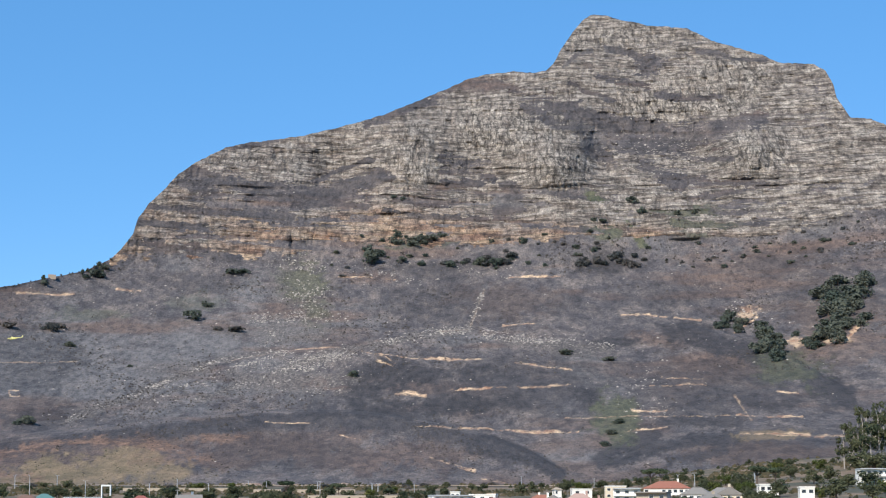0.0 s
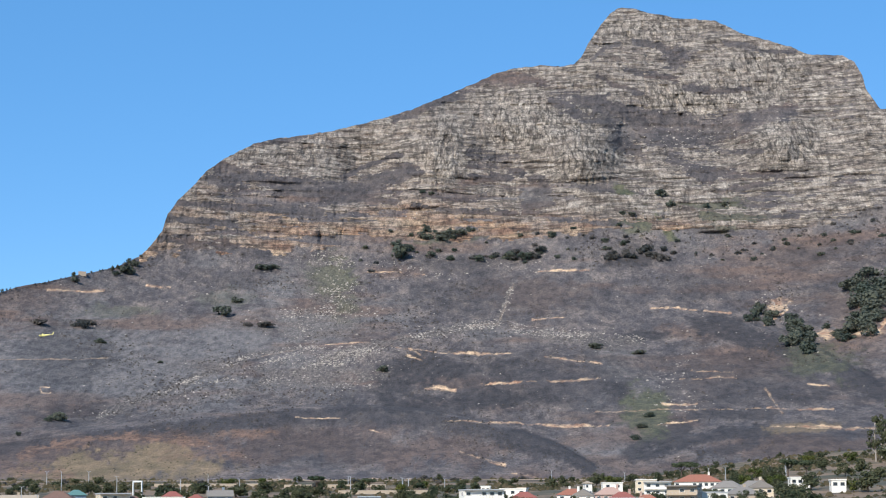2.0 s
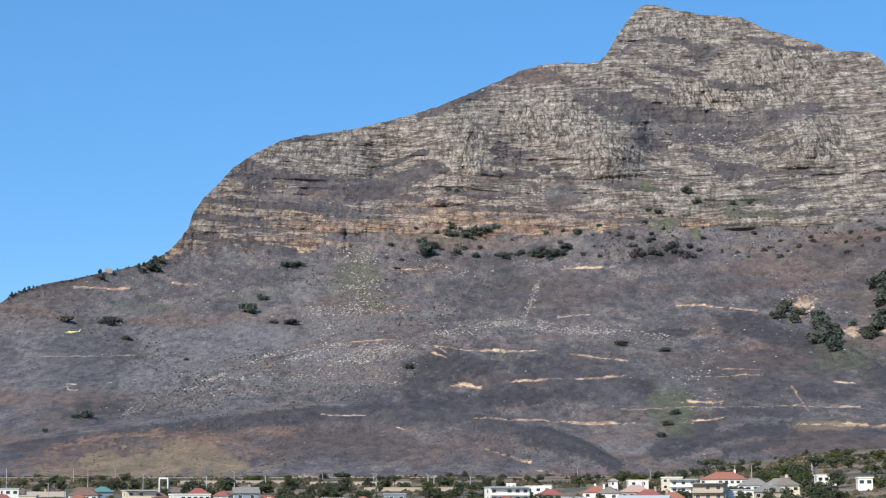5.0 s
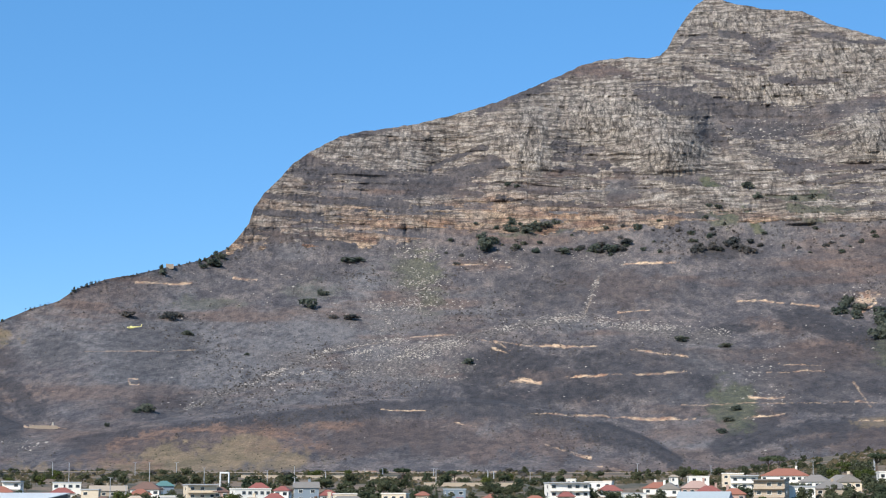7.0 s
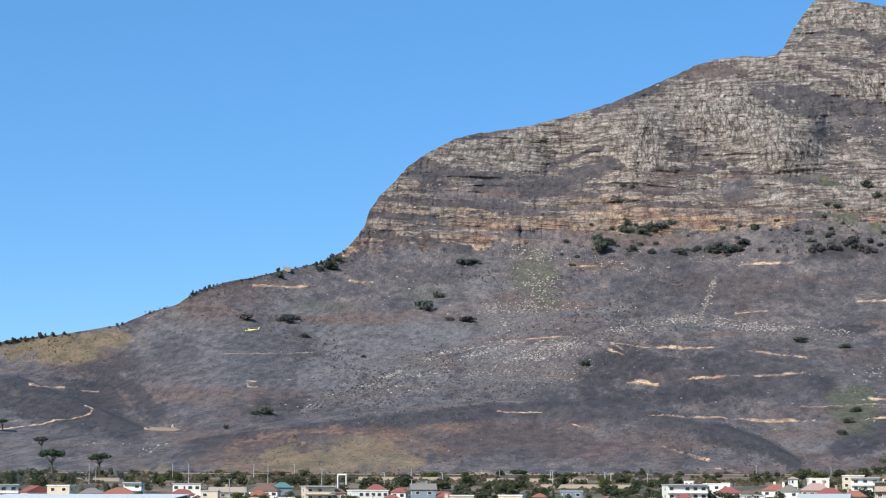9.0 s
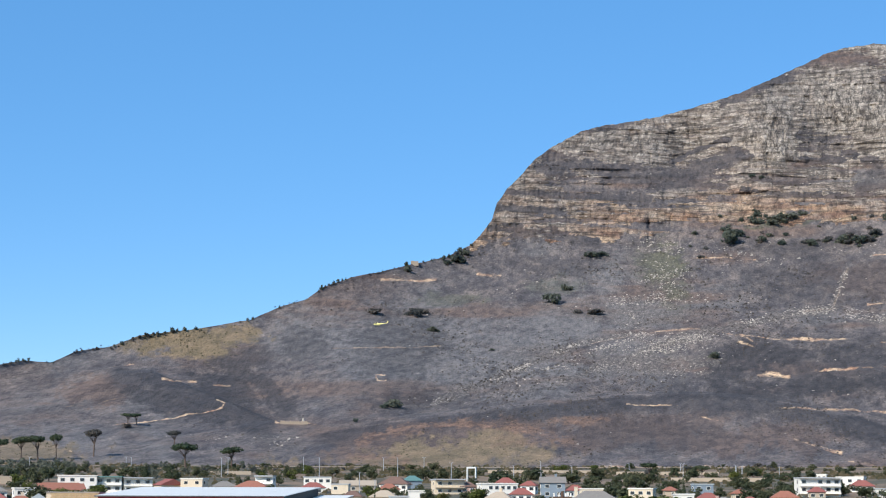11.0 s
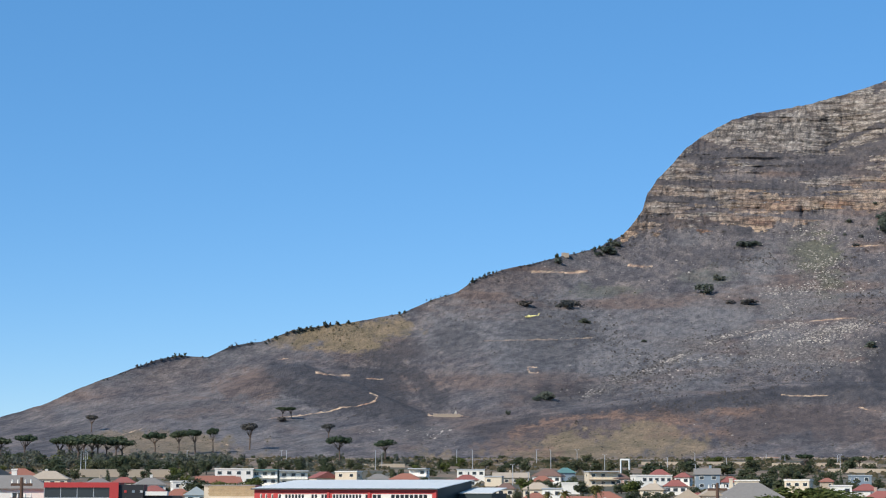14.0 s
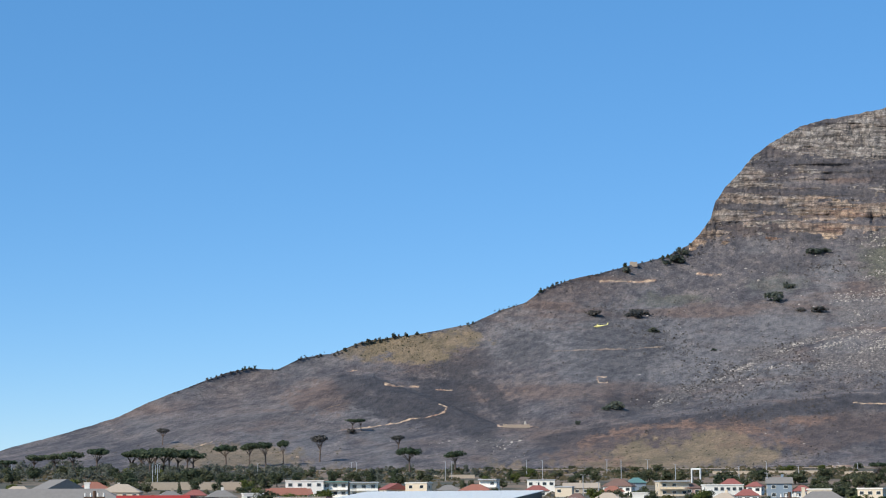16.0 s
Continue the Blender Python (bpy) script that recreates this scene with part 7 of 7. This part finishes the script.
def red_office():
    o = thing("office_building", at_bearing(-24.79, 330), 20.8, "red office block with a wide glass band and dark corner", "building")
    w, h, dk = 12.4, 13.52, 4.1
    bm = bmesh.new()
    add_box(bm, -w, 0, 0, 14, -2, h - 3.15)
    add_box(bm, -w, 0, 0, 14, h - 0.85, h)
    add_box(bm, -1.5, 0, 0, 14, h - 3.15, h - 0.85)
    add_box(bm, -w, -1.5, 2.5, 14, h - 3.15, h - 0.85)
    part("wall", bm, "red", o)
    n = int((w - 1.5) / 2.2)
    for i in range(n):
        x = -w + i * (w - 1.5) / n
        x1 = x + (w - 1.5) / n
        bm = box(x, x + 0.12, 0.25, 0.4, h - 3.15, h - 0.85)
        add_box(bm, x + 0.12, x1, 0.25, 0.4, h - 2.62, h - 2.5)
        window = part("window", bm, "pole", o)
        part("pane", box(x + 0.12, x1, 0.3, 0.34, h - 3.15, h - 2.62), "glass", window)
        part("pane", box(x + 0.12, x1, 0.3, 0.34, h - 2.5, h - 0.85), "glass", window)
    corner = part("dark_corner", box(0.01, dk, 0.5, 13, -2, h - 0.35), "black", o, "dark glazed corner bay with posters")
    for i, c in enumerate(("red", "greyblue", "white", "greyblue", "red", "white", "greyblue", "red", "white")):
        x, z = 0.9 + (i % 3) * 1.35, h - 1.7 - (i // 3) * 1.3
        part("poster", box(x, x + 0.42, 0.44, 0.499, z, z + 0.38), c if c != "white" else "flatgrey", corner)
    part("lower_block", box(dk + 0.2, dk + 6.2, 1.5, 12, -2, h - 2.2), "black", o, "dark lower block")
    part("roof_slab", box(dk + 0.25, dk + 4.0, 0.8, 6, h - 2.17, h - 1.5), "white", o, "white roof slab")


red_office()


# ---- timber power pole with cables ----
def power_pole(az, r, h):
    at = at_bearing(az, r)
    p = thing("power_pole", at, -az, "dark timber power pole with crossarms and white insulators", "power pole", "power poles")
    part("post", tube((0, 0, -1), (0, 0, h), 0.17, 0.12, 9), "timber", p)
    for z in (h - 0.5, h - 1.5):
        arm = part("crossarm", box(-0.75, 0.75, -0.08, 0.08, z - 0.09, z + 0.09), "timber", p)
        for x in (-0.65, -0.25, 0.25, 0.65):
            part("insulator", tube((x, 0, z + 0.09), (x, 0, z + 0.36), 0.07, 0.05, 8), "white", arm)
    if az < -20:
        return
    for i, (z, dx) in enumerate(((h - 1.2, 0.65), (h - 1.5, -0.65), (h - 1.85, 0.25))):
        bm = bmesh.new()
        pts = []
        for k in range(41):
            u = -1 + 2 * k / 40
            x = u * 62
            sag = 0.9 * abs(math.sin(math.pi * u))
            pts.append(Vector((x, dx * 0.3 + 6 * u, z - sag)))
        for a, b in zip(pts, pts[1:]):
            add_tube(bm, a, b, 0.02, 0.02, 4)
        me = bpy.data.meshes.new("cable")
        bm.to_mesh(me)
        bm.free()
        me.materials.append(M["trim"])
        c = new("cable", me)
        c.matrix_basis = p.matrix_basis
        tagged(c, "thin dark overhead cable strung from the pole", "cable", "overhead cables")


power_pole(-7.19, 150, 12.72)
power_pole(-27.56, 140, 12.98)


# ---- ruined blockhouse on the crest and fort on the slope ----
def ruin(at, w, d, h, turn, label, name):
    t = thing(name, at, turn, label, "ruin")
    bm = bmesh.new()
    for x0, x1, y0, y1 in ((-w / 2, w / 2, -d / 2, -d / 2 + 0.7), (-w / 2, w / 2, d / 2 - 0.7, d / 2), (-w / 2, -w / 2 + 0.7, -d / 2 + 0.7, d / 2 - 0.7), (w / 2 - 0.7, w / 2, -d / 2 + 0.7, d / 2 - 0.7)):
        add_box(bm, x0, x1, y0, y1, -3, h)
    for i in range(int(w / 1.6)):
        x = -w / 2 + 0.2 + i * 1.6
        add_box(bm, x, x + 0.9, -d / 2, -d / 2 + 0.7, h, h + random.uniform(0.2, 0.9))
    part("wall", bm, "ruin", t)
    return t


ruin(land.place(*(-11.61, 7.02)) + Vector((0, 0, 0)), 10.0, 9.0, 3.0, 12, "small square stone blockhouse on the ridge", "blockhouse")
fort = ruin(land.place(*(-15.18, 2.22)), 23.0, 6.0, 2.0, 15, "low ruined stone battery wall on the burnt slope", "battery")
part("turret", tube((7.5, -1, 1.5), (7.5, -1, 5.0), 1.7, 0.5, 8), "concrete", fort, "small pale turret")


# ---- helicopter with a slung bucket ----
def helicopter(at, turn):
    t = thing("helicopter", at, turn, "yellow helicopter hovering in front of the slope", "helicopter")
    bm = bmesh.new()
    bmesh.ops.create_icosphere(bm, subdivisions=3, radius=1.0)
    for v in bm.verts:
        v.co = Vector((v.co.x * 3.3 - 0.2 * v.co.z, v.co.y * 1.15, v.co.z * (1.25 if v.co.z > 0 else 1.0)))
    part("fuselage", bm, "yellow", t, smooth_faces=True)
    bm = tube((2.0, 0, 0.35), (8.6, 0, 0.95), 0.75, 0.22, 9)
    boom = part("tail_boom", bm, "yellow", t, smooth_faces=True)
    bm = bmesh.new()
    v = [bm.verts.new(p) for p in ((7.9, -0.08, 0.8), (8.9, -0.08, 0.8), (9.9, -0.08, 2.9), (9.2, -0.08, 2.9), (7.9, 0.08, 0.8), (8.9, 0.08, 0.8), (9.9, 0.08, 2.9), (9.2, 0.08, 2.9))]
    for f in ((0, 1, 2, 3), (7, 6, 5, 4), (0, 4, 5, 1), (1, 5, 6, 2), (2, 6, 7, 3), (3, 7, 4, 0)):
        bm.faces.new([v[i] for i in f])
    part("fin", bm, "yellow", boom)
    rotor = part("tail_rotor", box(9.2, 9.35, 0.1, 0.16, 1.6, 3.9), "black", boom)
    mast = part("mast", tube((0.2, 0, 1.0), (0.2, 0, 2.2), 0.35, 0.14, 8), "yellow", t)
    for side in (-1, 1):
        part("blade", box(0.2 if side > 0 else -6.9, 7.3 if side > 0 else 0.2, -0.24, 0.24, 2.2, 2.27), "flatgrey", mast, "grey rotor blade at rest")
        bm = tube((-2.2, side * 1.2, -1.75), (2.4, side * 1.2, -1.75), 0.07, 0.07, 6)
        add_tube(bm, (-1.1, side * 0.7, -0.8), (-1.1, side * 1.2, -1.75), 0.06, 0.06, 6)
        add_tube(bm, (1.1, side * 0.7, -0.8), (1.1, side * 1.2, -1.75), 0.06, 0.06, 6)
        part("skid", bm, "trim", t)
        part("side_window", box(-2.4, -0.2, side * 1.0 - 0.12, side * 1.0 + 0.12, 0.15, 0.85), "glass", t)


helicopter((-374.0, 1658.4, 166.6), 4.7)


# ---- stones and shrubs strewn over the slopes ----
def strewn(name, count, seed, mat, label, category, sizes, where, tall=0.8, reach=5):
    rng = np.random.default_rng(seed)
    # a low irregular lump, squashed and turned afresh for every piece
    base = np.array([(1, 0, 0.1), (0.45, 0.85, 0), (-0.6, 0.8, 0.15), (-1, -0.1, 0), (-0.4, -0.9, 0.1), (0.65, -0.75, 0), (0.3, 0.2, 0.95), (-0.35, -0.15, 0.8)])
    tris = np.array([(0, 1, 6), (1, 2, 6), (2, 7, 6), (2, 3, 7), (3, 4, 7), (4, 6, 7), (4, 5, 6), (5, 0, 6)])
    az = rng.uniform(-31, 14, count * reach)
    frac = rng.uniform(0.0, 1, count * reach)
    i = np.clip(np.searchsorted(land.cols, az), 1, len(land.cols) - 2)
    j = np.clip((frac * (land.el.shape[0] - 1)).astype(int), 2, land.el.shape[0] - 2)
    keep = rng.uniform(0, 1, count * reach) < where(land.az[j, i], land.el[j, i], j, i)
    i, j = i[keep][:count], j[keep][:count]
    n = len(i)
    c = np.stack([land.x[j, i], land.y[j, i], land.z[j, i]], 1)
    s = (rng.uniform(0, 1, n) ** 2.2 * (sizes[1] - sizes[0]) + sizes[0]) * np.clip(land.r[j, i] / 2400, 0.35, 1.2)
    a = rng.uniform(0, 6.28, n)
    lump = base[None] * rng.uniform(0.65, 1.25, (n, 8, 1))
    x = lump[..., 0] * np.cos(a)[:, None] - lump[..., 1] * np.sin(a)[:, None]
    y = lump[..., 0] * np.sin(a)[:, None] + lump[..., 1] * np.cos(a)[:, None]
    z = lump[..., 2] * tall * rng.uniform(0.6, 1.4, (n, 1)) * 1.3 - 0.1
    co = c[:, None] + np.stack([x, y, z], 2) * s[:, None, None]
    f = (tris[None] + 8 * np.arange(n)[:, None, None]).reshape(-1, 3)
    me = bpy.data.meshes.new(name)
    me.vertices.add(n * 8)
    me.vertices.foreach_set("co", co.astype(np.float32).ravel())
    me.loops.add(f.size)
    me.loops.foreach_set("vertex_index", f.astype(np.int32).ravel())
    me.polygons.add(len(f))
    me.polygons.foreach_set("loop_start", np.arange(0, f.size, 3, dtype=np.int32))
    me.update()
    me.validate()
    me.materials.append(M[mat])
    tagged(new(name, me), label, category, kind="stuff")


def field(shapes, az, el):
    m = np.zeros(az.shape)
    for shape in shapes:
        if len(shape) == 4:
            m = np.maximum(m, shape[3] * spot(az, el, shape[0], shape[1], shape[2]))
        else:
            m = np.maximum(m, np.exp(-(line_distance(az, el, shape[0]) / shape[1]) ** 2))
    return m


def stony(az, el, j, i):
    return np.clip(0.9 * field(FEATURES["stones"], az, el) * smooth(-0.35, 0.35, fbm(land.x[j, i] / 40, land.z[j, i] / 14, 93, 3)) + 0.003 * smooth(1400, 2200, land.r[j, i]) * smooth(-15, -10, az) + 0.006 * land.rock[j, i] * (land.above[j, i] > 0.1), 0, 1)
def shrubby(az, el, j, i):
    x, z = land.x[j, i], land.z[j, i]
    clump = smooth(-0.05, 0.4, fbm(x / 90, z / 45, 91, 5, 0.6))
    cliffy = smooth(0.25, 0.0, land.above[j, i]) + 0.5 * (land.rock[j, i] < 0.45)
    return np.clip((0.06 + 0.94 * clump) * np.clip(cliffy, 0, 1) * (0.03 + 0.17 * smooth(-19, -16, az) + 0.8 * smooth(-14, -9, az)) * (1 - 0.8 * land.mask["grass"][j, i]), 0, 1)


strewn("scattered_stones", 13000, 5, "rockstone", "pale stones strewn over the burnt slope", "stones", (0.5, 2.0), stony, 0.6, 45)
strewn("slope_shrubs", 27000, 6, "shrub", "dark charred shrubs scattered over the slope", "shrubs", (0.4, 1.9), shrubby, 0.75)
strewn("grass_tufts", 4200, 7, "scrub", "green and brown tufts in the dry grass", "grass", (0.5, 1.9), lambda az, el, j, i: np.clip(land.mask["grass"][j, i] + 0.9 * land.mask["green"][j, i], 0, 1), 0.6)
